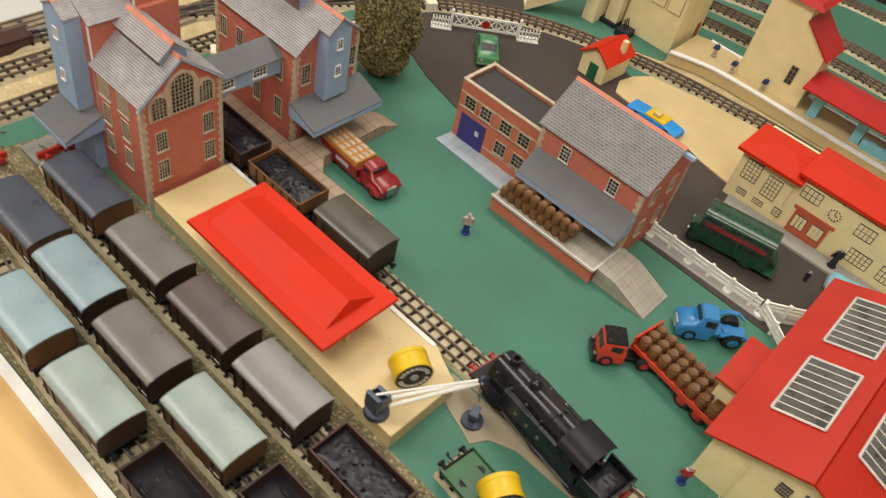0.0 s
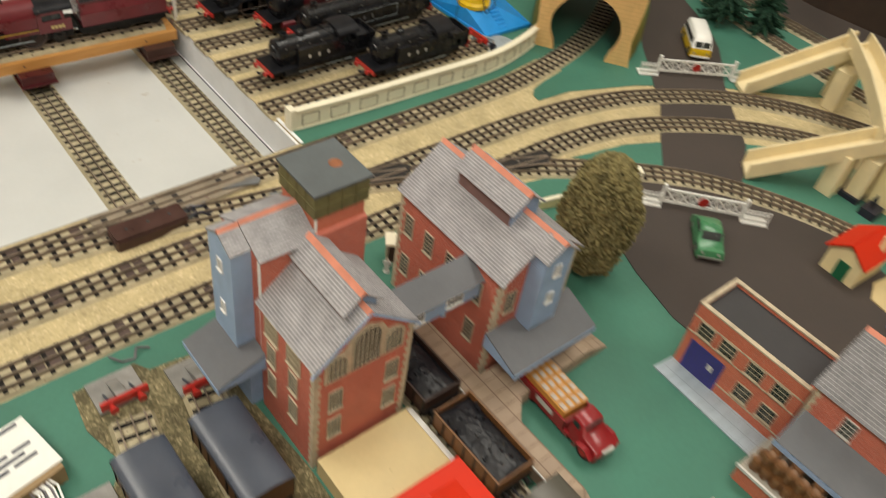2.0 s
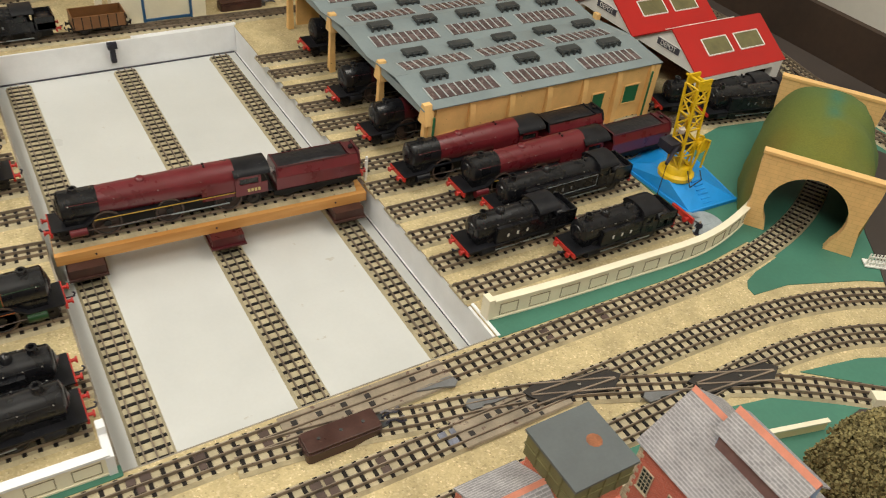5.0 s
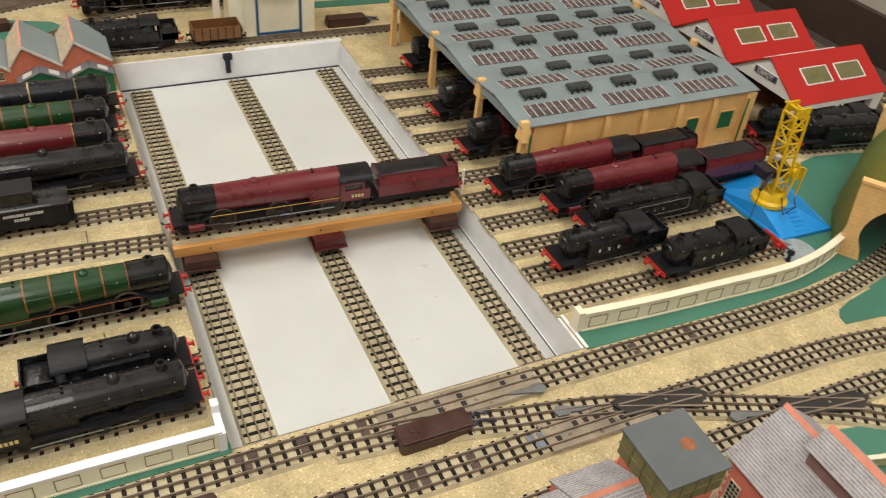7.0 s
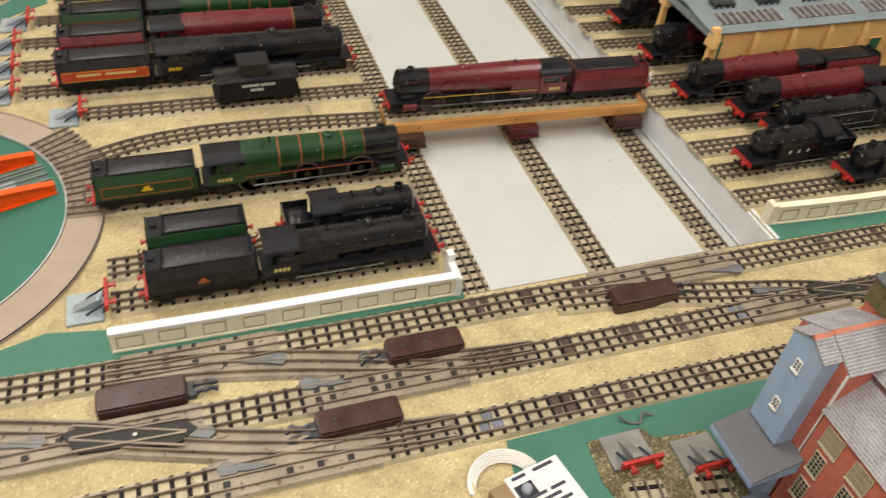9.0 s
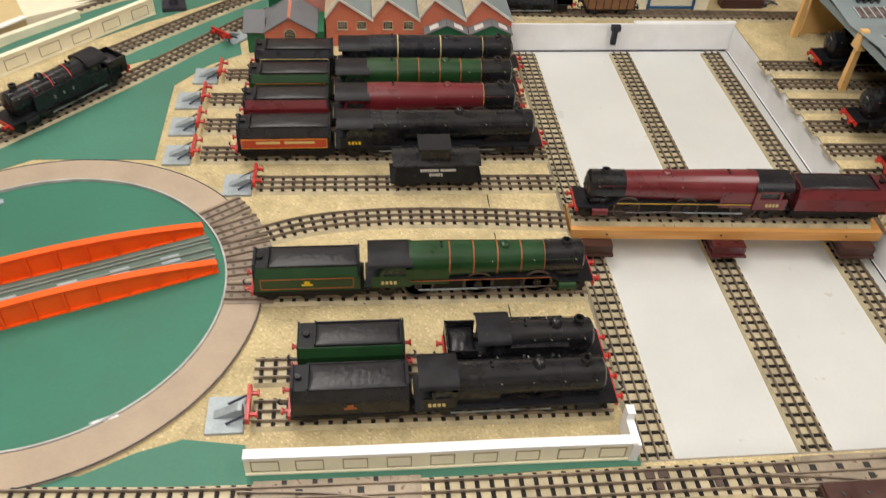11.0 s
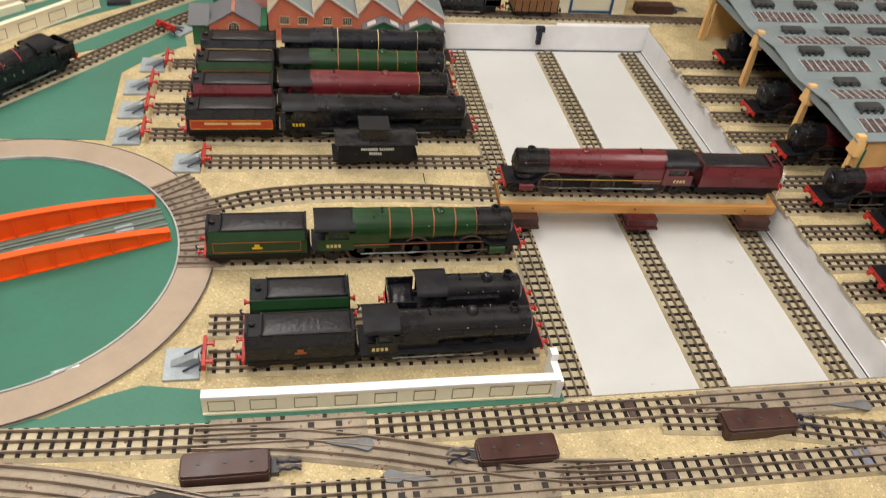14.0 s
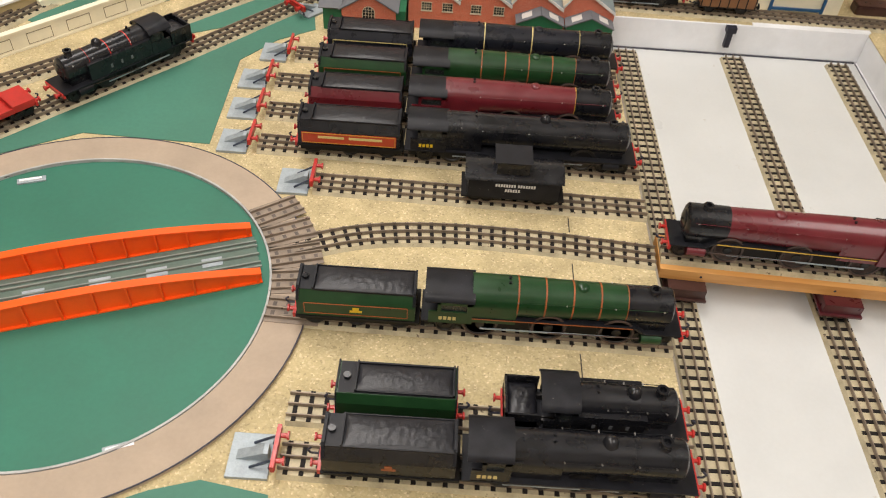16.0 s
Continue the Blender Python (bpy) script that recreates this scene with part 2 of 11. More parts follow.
M["brick"] = brick_mat("printed_red_brick", (0.60, 0.150, 0.095), (0.47, 0.108, 0.070), (0.62, 0.30, 0.23), 0.0031, 0.0011, 0.00010)
M["brick_or"] = brick_mat("printed_orange_brick", (0.62, 0.160, 0.088), (0.52, 0.125, 0.070), (0.60, 0.28, 0.19), 0.0034, 0.0012, 0.00010)
M["slate_dark"] = brick_mat("printed_dark_slate_roof", (0.200, 0.195, 0.202), (0.150, 0.148, 0.155), (0.36, 0.35, 0.355), 0.0040, 0.0025, 0.00024, 0.75, var=0.22)
M["slate"] = brick_mat("printed_slate_roof", (0.300, 0.288, 0.300), (0.235, 0.227, 0.238), (0.40, 0.388, 0.40), 0.0040, 0.0020, 0.00022, 0.75, var=0.22, course=(0.52, 0.505, 0.52))
M["plain_roof"] = mat("grey_card_roof", (0.145, 0.150, 0.163), 0.8, var=0.1, scale=40, fine=500)
M["felt"] = mat("dark_felt_card", (0.050, 0.048, 0.050), 0.85, var=0.12, scale=40, fine=600)
M["stone"] = mat("printed_stone", (0.54, 0.45, 0.32), 0.8, var=0.22, scale=140)
M["ridge"] = mat("terracotta_ridge", (0.72, 0.28, 0.19), 0.7, var=0.1, scale=80)
M["blue_card"] = brick_mat("blue_boarding_card", (0.34, 0.47, 0.68), (0.32, 0.45, 0.66), (0.25, 0.36, 0.55), 0.5, 0.0022, 0.00018, 0.7)
M["flag"] = brick_mat("flagstone_card", (0.40, 0.30, 0.215), (0.36, 0.27, 0.20), (0.20, 0.13, 0.09), 0.011, 0.011, 0.00045, 0.8, 0.0)
M["flag_gr"] = brick_mat("grey_flagstone_card", (0.40, 0.37, 0.31), (0.37, 0.34, 0.285), (0.28, 0.25, 0.205), 0.010, 0.008, 0.00030, 0.8, 0.0)
M["pave_blue"] = brick_mat("pale_blue_paving", (0.44, 0.52, 0.58), (0.41, 0.48, 0.54), (0.30, 0.35, 0.40), 0.009, 0.009, 0.0003, 0.8, 0.0)
M["pave_gr"] = mat("grey_paving_card", (0.36, 0.34, 0.32), 0.8, var=0.08, scale=40)
M["pane"] = mat("dark_window_print", (0.022, 0.026, 0.025), 0.25, var=0.4, scale=120)
M["sash"] = mat("printed_window_surround", (0.50, 0.43, 0.31), 0.75, var=0.12, scale=120)
# cream darkened to the tone of shade in the panel edges
M["panel_shade"] = mat("painted_panel_shade", (0.27, 0.22, 0.13), 0.6, var=0.1, scale=60)
M["peach_stone"] = brick_mat("moulded_peach_stonework", (0.82, 0.525, 0.225), (0.80, 0.51, 0.215), (0.72, 0.45, 0.18), 0.0120, 0.0046, 0.0004, 0.5)
M["white"] = mat("white_paint", (0.83, 0.82, 0.79), 0.45, var=0.06, scale=60)
M["bridge_cream"] = mat("footbridge_cream_plastic", (0.84, 0.71, 0.44), 0.5, var=0.07, scale=40, fine=500)
M["fir"] = mat("dark_fir_foliage", (0.012, 0.050, 0.026), 0.95, var=0.35, scale=160, fine=900, bump=0.4)
M["white_pl"] = mat("white_plastic", (0.88, 0.87, 0.83), 0.35, var=0.04, scale=60)
M["tankgreen"] = mat("olive_tank_card", (0.15, 0.135, 0.055), 0.7, var=0.25, scale=70)
M["tanktop"] = mat("slate_tank_top", (0.098, 0.110, 0.115), 0.7, var=0.12, scale=60, fine=500)
M["vanbody"] = mat("brown_van_side", (0.042, 0.020, 0.013), 0.5, var=0.2, scale=70)
M["vanbody2"] = mat("tan_brown_van_side", (0.13, 0.063, 0.026), 0.5, var=0.2, scale=70)
M["chassis"] = mat("black_underframe", (0.009, 0.008, 0.0075), 0.55, var=0.3, scale=90)
M["redwag"] = mat("dark_oxide_wagon", (0.060, 0.020, 0.013), 0.5, var=0.2, scale=70, wear=0.12, wearcol=(0.12, 0.06, 0.04))
M["woodwag"] = mat("bauxite_wagon", (0.185, 0.080, 0.026), 0.5, var=0.2, scale=70, wear=0.15, wearcol=(0.06, 0.03, 0.015))
for key, c in (("r_lblue", (0.27, 0.375, 0.415)), ("r_blue", (0.24, 0.33, 0.37)), ("r_grey", (0.165, 0.155, 0.145)), ("r_brown", (0.105, 0.082, 0.080)), ("r_dark", (0.062, 0.072, 0.098)), ("r_pale", (0.30, 0.37, 0.355)), ("r_silver", (0.24, 0.235, 0.23)), ("r_olive", (0.085, 0.078, 0.062))):
    M[key] = mat("van_roof_" + key[2:], c, 0.33, 0.0, var=0.10, scale=40, fine=500, bump=0.05, wear=0.10, wearcol=(0.10, 0.09, 0.08))
M["barrel"] = mat("brown_barrel", (0.175, 0.080, 0.028), 0.45, var=0.25, scale=120)
M["lorry_red"] = mat("dark_red_diecast", (0.27, 0.012, 0.016), 0.32, var=0.12, scale=80, coat=0.25)
M["orange_red"] = mat("orange_red_diecast", (0.66, 0.05, 0.018), 0.32, var=0.1, scale=80, coat=0.25)
M["blue_die"] = mat("blue_diecast", (0.028, 0.21, 0.50), 0.35, var=0.1, scale=80, coat=0.2)
M["ltblue"] = mat("light_blue_enamel", (0.20, 0.52, 0.66), 0.35, var=0.08, scale=80, coat=0.2)
M["crane_blue"] = mat("bright_blue_plastic", (0.012, 0.27, 0.72), 0.35, var=0.08, scale=60)
M["yellow"] = mat("yellow_plastic", (0.72, 0.47, 0.012), 0.38, var=0.1, scale=80)
M["yellow_bld"] = mat("mustard_plastic", (0.62, 0.40, 0.075), 0.5, var=0.08, scale=60)
M["bus_green"] = mat("bus_green_diecast", (0.008, 0.058, 0.030), 0.28, var=0.15, scale=80, coat=0.3)
M["car_green"] = mat("mid_green_diecast", (0.055, 0.22, 0.095), 0.3, var=0.1, scale=80, coat=0.3)
M["crate"] = mat("orange_crate", (0.62, 0.29, 0.06), 0.5, var=0.12, scale=90)
M["tyre"] = mat("rubber_tyre", (0.012, 0.012, 0.012), 0.8, var=0.2, scale=100)
M["door_blue"] = mat("violet_blue_door_print", (0.045, 0.045, 0.24), 0.7, var=0.12, scale=60)
M["door_green"] = mat("green_door", (0.010, 0.125, 0.055), 0.5, var=0.12, scale=60)
M["door_red"] = mat("red_door_print", (0.55, 0.12, 0.06), 0.6, var=0.12, scale=60)
M["shed_roof"] = mat("blue_grey_shed_roof", (0.215, 0.26, 0.275), 0.45, var=0.1, scale=25, fine=400)
M["vent"] = mat("dark_roof_vent", (0.045, 0.050, 0.052), 0.5, var=0.2, scale=80)
M["shed_glass"] = mat("brown_tinted_glazing", (0.12, 0.085, 0.085), 0.25, var=0.3, scale=90)
m, nt, b = nodes_of("painted_hill_flock")
c1 = ramp_node(nt, noise_node(nt, 8, 1).outputs[0], [(0.28, (0.195, 0.150, 0.020)), (0.45, (0.160, 0.160, 0.022)), (0.58, (0.125, 0.160, 0.028)), (0.72, (0.090, 0.150, 0.040))]).outputs[0]
sep = nt.nodes.new("ShaderNodeSeparateXYZ")
nt.links.new(nt.nodes.new("ShaderNodeTexCoord").outputs["Object"], sep.inputs[0])
across = nt.nodes.new("ShaderNodeMath")
across.operation = "ABSOLUTE"
nt.links.new(sep.outputs[0], across.inputs[0])
crest = ramp_node(nt, across.outputs[0], [(0.001, (0.85,) * 3), (0.013, (0, 0, 0))]).outputs[0]
patch = ramp_node(nt, noise_node(nt, 16, 1).outputs[0], [(0.40, (0, 0, 0)), (0.62, (1, 1, 1))]).outputs[0]
teal = nt.nodes.new("ShaderNodeRGB")
teal.outputs[0].default_value = (0.045, 0.170, 0.105, 1)
c1 = mix_node(nt, c1, teal.outputs[0], mix_node(nt, crest, patch, 1.0, "MULTIPLY"))
c2 = ramp_node(nt, noise_node(nt, 700, 3).outputs[0], [(0.3, (0.72,) * 3), (0.65, (1.0,) * 3)]).outputs[0]
nt.links.new(mix_node(nt, c1, c2, 1.0, "MULTIPLY"), b.inputs["Base Color"])
b.inputs["Roughness"].default_value = 0.95
bump_node(nt, b, noise_node(nt, 420, 4).outputs[0], 0.5, 0.0006)
M["moss"] = m
M["bridge_grey"] = mat("grey_green_bridge_deck", (0.105, 0.150, 0.120), 0.6, var=0.2, scale=40)
M["bridge_rail"] = mat("worn_grey_bridge_rail", (0.20, 0.235, 0.205), 0.5, var=0.2, scale=60)
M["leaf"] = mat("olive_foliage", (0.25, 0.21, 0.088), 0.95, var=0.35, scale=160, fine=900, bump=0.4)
# the leaf colour darkened, as shade between the outer leaves
M["leaf_shade"] = mat("shade_toned_olive_foliage", (0.155, 0.125, 0.048), 0.95, var=0.35, scale=160, fine=900, bump=0.4)
M["bark"] = mat("dark_bark", (0.05, 0.03, 0.015), 0.9, var=0.3, scale=80)
M["blue_frame"] = mat("blue_frame_paint", (0.02, 0.10, 0.24), 0.5, var=0.12, scale=60)
M["motor"] = mat("brown_bakelite", (0.060, 0.027, 0.022), 0.34, var=0.2, scale=70, fine=600, wear=0.1, wearcol=(0.14, 0.09, 0.06))
M["wire"] = mat("grey_wire", (0.16, 0.15, 0.16), 0.5, var=0.3, scale=100)
M["chim"] = mat("printed_chimney_brick", (0.52, 0.22, 0.18), 0.75, var=0.12, scale=120)
M["fig_blue"] = mat("blue_figure_paint", (0.02, 0.05, 0.22), 0.5, var=0.3, scale=200)
M["fig_red"] = mat("red_figure_paint", (0.45, 0.03, 0.03), 0.5, var=0.3, scale=200)
M["fig_skin"] = mat("pale_figure_paint", (0.5, 0.42, 0.36), 0.5, var=0.3, scale=200)
M["fig_dark"] = mat("dark_figure_paint", (0.02, 0.02, 0.035), 0.5, var=0.3, scale=200)
M["clear"] = mat("skylight_print", (0.105, 0.105, 0.095), 0.3, var=0.5, scale=60)
M["brown_wall"] = mat("brown_backboard", (0.045, 0.026, 0.016), 0.8, var=0.3, scale=8, fine=100)
M["room"] = mat("pale_room_wall", (0.80, 0.77, 0.71), 0.9, var=0.05, scale=2, fine=60)
M["floor"] = mat("room_floor", (0.30, 0.27, 0.23), 0.8, var=0.2, scale=3, fine=60)
M["backdrop"] = brick_mat("printed_townscape", (0.50, 0.31, 0.12), (0.36, 0.20, 0.09), (0.27, 0.20, 0.14), 0.055, 0.042, 0.0025, 0.8)
for key, c in (("ochre_a", (0.45, 0.26, 0.085)), ("ochre_b", (0.37, 0.205, 0.08)), ("ochre_c", (0.47, 0.33, 0.155)), ("print_roof", (0.17, 0.09, 0.075)), ("print_grey", (0.30, 0.26, 0.22))):
    M[key] = mat("townscape_" + key, c, 0.8, var=0.25, scale=60, fine=500)
M["plate"] = mat("lettering_bar", (0.62, 0.50, 0.20), 0.5, var=0.1, scale=90)
M["plate_w"] = mat("white_lettering_bar", (0.62, 0.60, 0.56), 0.5, var=0.1, scale=90)
M["ink"] = mat("printed_ink", (0.05, 0.05, 0.07), 0.7, var=0.2, scale=90)
M["steamgrey"] = mat("grey_blue_metal", (0.06, 0.075, 0.11), 0.4, 0.3, var=0.25, scale=90)

for key, lv in (("blk", 0.28), ("blk_m", 0.22), ("chassis", 0.25), ("eng_green", 0.32), ("navy", 0.3), ("sleeper", 0.25), ("motor", 0.4), ("red_roof", 0.3), ("red_roof2", 0.3), ("orange", 0.35)):
    M[key].node_tree.nodes["Principled BSDF"].inputs["Specular IOR Level"].default_value = lv


# ---- building helpers ----
def box(bm, x0, x1, y0, y1, z0, z1, top=None):
    """A box; top=(dx, dy) draws the upper face in by that much."""
    dx, dy = top or (0, 0)
    v = [bm.verts.new(p) for p in ((x0, y0, z0), (x1, y0, z0), (x1, y1, z0), (x0, y1, z0), (x0 + dx, y0 + dy, z1), (x1 - dx, y0 + dy, z1), (x1 - dx, y1 - dy, z1), (x0 + dx, y1 - dy, z1))]
    for f in ((3, 2, 1, 0), (4, 5, 6, 7), (0, 1, 5, 4), (1, 2, 6, 5), (2, 3, 7, 6), (3, 0, 4, 7)):
        bm.faces.new([v[i] for i in f])
    return v


def prism(bm, pts, axis, a, b):
    """Extrudes a 2D outline along an axis: x takes (y, z), y takes (x, z), z takes (x, y)."""
    put = {"x": lambda p, s: (s, p[0], p[1]), "y": lambda p, s: (p[0], s, p[1]), "z": lambda p, s: (p[0], p[1], s)}[axis]
    lo, hi = [bm.verts.new(put(p, a)) for p in pts], [bm.verts.new(put(p, b)) for p in pts]
    n = len(pts)
    faces = [bm.faces.new(lo), bm.faces.new(hi)]
    for i in range(n):
        faces.append(bm.faces.new((lo[i], lo[(i + 1) % n], hi[(i + 1) % n], hi[i])))
    bmesh.ops.recalc_face_normals(bm, faces=faces)
    return lo + hi


def tube(bm, p, q, r, n=10, r2=None):
    p, q, r2 = Vector(p), Vector(q), r if r2 is None else r2
    w = (q - p).normalized()
    u = w.orthogonal().normalized()
    v = w.cross(u)
    ring = [[bm.verts.new(c + (u * math.cos(t) + v * math.sin(t)) * rr) for t in (2 * math.pi * i / n for i in range(n))] for c, rr in ((p, r), (q, r2))]
    for i in range(n):
        bm.faces.new((ring[0][i], ring[0][(i + 1) % n], ring[1][(i + 1) % n], ring[1][i]))
    bm.faces.new(list(reversed(ring[0])))
    bm.faces.new(ring[1])


def lathe(bm, c, prof, n=14, axis="z"):
    """Turns (radius, height) pairs round an axis through c."""
    rows = []
    for r, h in prof:
        row = []
        for i in range(n):
            a = 2 * math.pi * i / n
            d = {"z": (r * math.cos(a), r * math.sin(a), h), "x": (h, r * math.cos(a), r * math.sin(a)), "y": (r * math.sin(a), h, r * math.cos(a))}[axis]
            row.append(bm.verts.new(Vector(c) + Vector(d)))
        rows.append(row)
    for a, b in zip(rows, rows[1:]):
        for i in range(n):
            bm.faces.new((a[i], a[(i + 1) % n], b[(i + 1) % n], b[i]))
    bm.faces.new(list(reversed(rows[0])))
    bm.faces.new(rows[-1])


def wire(bm, pts, r, n=6):
    for a, b in zip(pts, pts[1:]):
        tube(bm, a, b, r, n)


def sweep(bm, pts, prof, closed=False):
    """Carries a profile of (side, height) along a path in the plan."""
    rows = []
    for i, p in enumerate(pts):
        a, b = pts[max(i - 1, 0)], pts[min(i + 1, len(pts) - 1)]
        if closed:
            a, b = pts[i - 1], pts[(i + 1) % len(pts)]
        d = Vector((b[0] - a[0], b[1] - a[1])).normalized()
        rows.append([bm.verts.new((p[0] - d.y * s, p[1] + d.x * s, h)) for s, h in prof])
    m = len(prof)
    pairs = list(zip(rows, rows[1:])) + ([(rows[-1], rows[0])] if closed else [])
    for a, b in pairs:
        for i in range(m):
            bm.faces.new((a[i], b[i], b[(i + 1) % m], a[(i + 1) % m]))
    if not closed:
        bm.faces.new(rows[0])
        bm.faces.new(list(reversed(rows[-1])))


def smooth_path(pts, step):
    """A Catmull-Rom curve through the points, cut to even steps."""
    P = [Vector(p) for p in pts]
    P = [2 * P[0] - P[1]] + P + [2 * P[-1] - P[-2]]
    fine = []
    for i in range(1, len(P) - 2):
        a, b, c, d = P[i - 1:i + 3]
        for k in range(24):
            t = k / 24
            fine.append(0.5 * (2 * b + (c - a) * t + (2 * a - 5 * b + 4 * c - d) * t * t + (3 * b - a - 3 * c + d) * t ** 3))
    fine.append(P[-2])
    out, acc = [fine[0]], 0.0
    for a, b in zip(fine, fine[1:]):
        seg = (b - a).length
        while seg > 1e-9 and acc + seg >= step:
            a = a + (b - a) * ((step - acc) / seg)
            out.append(a)
            seg, acc = (b - a).length, 0.0
        acc += seg
    return out


def plane_uv(bm):
    """Unwraps each face flat, in metres."""
    layer = bm.loops.layers.uv.verify()
    bm.normal_update()
    for f in bm.faces:
        n = f.normal
        t = Vector((-n.y, n.x, 0))
        t = t.normalized() if t.length > 0.05 else Vector((1, 0, 0))
        b = n.cross(t)
        for lp in f.loops:
            lp[layer].uv = (lp.vert.co.dot(t), lp.vert.co.dot(b))


def part(name, bm, material, parent=None, label="", smooth=False, bevel=0.0, flat_angle=35):
    """Links a bmesh as one mesh object under a thing or a part."""
    if bevel:
        edges = [e for e in bm.edges if len(e.link_faces) == 2 and e.calc_face_angle(0) > 0.6]
        bmesh.ops.bevel(bm, geom=edges, offset=bevel, segments=2, profile=0.7, affect="EDGES", clamp_overlap=True)
    bmesh.ops.recalc_face_normals(bm, faces=bm.faces)
    plane_uv(bm)
    me = bpy.data.meshes.new(name)
    if smooth:
        bm.normal_update()
        for f in bm.faces:
            f.smooth = True
        lim = radians(flat_angle)
        for e in bm.edges:
            e.smooth = len(e.link_faces) == 2 and e.calc_face_angle(0) < lim
    bm.to_mesh(me)
    bm.free()
    me.materials.append(M[material])
    ob = new(name, me)
    if parent is not None:
        ob.parent = parent
    return tagged(ob, label)


def thing(name, label, category, x=0.0, y=0.0, z=0.0, rz=0.0, group="", kind="", rx=0.0, ry=0.0):
    ob = new(name)
    ob.empty_display_size = 0.01
    ob.matrix_basis = pose(x, y, z, rx, ry, rz)
    return tagged(ob, label, category, group, kind)


def boxes(name, material, parent, dims, label="", bevel=0.0):
    bm = bmesh.new()
    for d in dims:
        box(bm, *d)
    return part(name, bm, material, parent, label, bevel=bevel)


def pieces(name, material, parent, dims, label=""):
    """The boxes of a list, each an object of its own."""
    return [boxes(name, material, parent, [d], label) for d in dims]


def flat(name, material, pts, z0, z1, label="", kind="structure", category="", parent=None, bevel=0.0):
    """A thin sheet with a plan outline."""
    bm = bmesh.new()
    prism(bm, pts, "z", z0, z1)
    ob = part(name, bm, material, parent, label, bevel=bevel)
    return tagged(ob, label, category, "", kind) if parent is None else ob


def window(parent, o, u, w, h, cols, rows, arch=False, frame_mat="sash", pane_mat="pane", bar=0.00040, rim=0.0006, sill=True, proud=0.0009):
    """A glazed window with its bars on a wall: o the lower left corner, u the way along the wall."""
    o, u = Vector(o), Vector(u).normalized()
    n, up = u.cross(Vector((0, 0, 1))), Vector((0, 0, 1))

    def at(a, b, c):
        return o + u * a + up * b + n * c

    def slab(bm, a0, a1, b0, b1, c0, c1):
        v = [bm.verts.new(at(*p)) for p in ((a0, b0, c0), (a1, b0, c0), (a1, b1, c0), (a0, b1, c0), (a0, b0, c1), (a1, b0, c1), (a1, b1, c1), (a0, b1, c1))]
        for f in ((3, 2, 1, 0), (4, 5, 6, 7), (0, 1, 5, 4), (1, 2, 6, 5), (2, 3, 7, 6), (3, 0, 4, 7)):
            bm.faces.new([v[i] for i in f])

    def outline(g):
        if not arch:
            return [(-g, -g), (w + g, -g), (w + g, h + g), (-g, h + g)]
        r = w / 2 + g
        return [(-g, -g), (w + g, -g)] + [(w / 2 + r * math.cos(t), h - w / 2 + r * math.sin(t)) for t in (math.pi * k / 10 for k in range(11))]

    bm = bmesh.new()
    for a, b in (((outline(rim), outline(0))),):
        lo, hi = [bm.verts.new(at(*p, 0.0)) for p in a], [bm.verts.new(at(*p, proud)) for p in a]
        inn, low = [bm.verts.new(at(*p, proud)) for p in b], [bm.verts.new(at(*p, 0.0003)) for p in b]
        k = len(a)
        for i in range(k):
            j = (i + 1) % k
            bm.faces.new((lo[i], lo[j], hi[j], hi[i]))
            bm.faces.new((hi[i], hi[j], inn[j], inn[i]))
            bm.faces.new((inn[i], inn[j], low[j], low[i]))
    top = h - (w / 2 if arch else 0)
    win = part("window", bm, frame_mat, parent.parent or parent)
    strips = []
    for i in range(1, cols):
        x = w * i / cols
        hh = top + (math.sqrt(max(0, (w / 2) ** 2 - (x - w / 2) ** 2)) if arch else 0)
        strips.append(("glazing_bar", x - bar / 2, x + bar / 2, 0, hh, 0.0003, proud * 0.8))
    for j in range(1, rows):
        y = h * j / rows
        e = 0 if y <= top else w / 2 - math.sqrt(max(0, (w / 2) ** 2 - (y - top) ** 2))
        strips.append(("glazing_bar", e, w - e, y - bar / 2, y + bar / 2, 0.0003, proud * 0.75))
    if sill:
        strips.append(("window_sill", -rim * 1.8, w + rim * 1.8, -rim * 2.2, -rim * 0.9, 0, proud * 1.8))
    for nm, *d in strips:
        bm = bmesh.new()
        slab(bm, *d)
        part(nm, bm, frame_mat, win)
    bm = bmesh.new()
    a = outline(0)
    bm.faces.new([bm.verts.new(at(*p, 0.0004)) for p in a])
    part("pane", bm, pane_mat, win)
    return win



# ---- the room and the baseboard ----
RX0, RX1, RY0, RY1, RZ0, RZ1 = -2.2, 1.6, -2.3, 1.5, -1.0, 1.42
for nm, d, mt in (("floor", (RX0, RX1, RY0, RY1, RZ0 - 0.05, RZ0), "floor"), ("ceiling", (RX0, RX1, RY0, RY1, RZ1, RZ1 + 0.05), "room"), ("wall_north", (RX0, RX1, RY1, RY1 + 0.1, RZ0, RZ1), "room"), ("wall_south", (RX0, RX1, RY0 - 0.1, RY0, RZ0, RZ1), "room"), ("wall_west", (RX0 - 0.1, RX0, RY0 - 0.1, RY1 + 0.1, RZ0, RZ1), "room"), ("wall_east", (RX1, RX1 + 0.1, RY0 - 0.1, RY1 + 0.1, RZ0, RZ1), "room")):
    tagged(boxes(nm, mt, None, [d], "plain pale room surface"), "plain pale painted surface of the room", nm.split("_")[0], "", "structure")

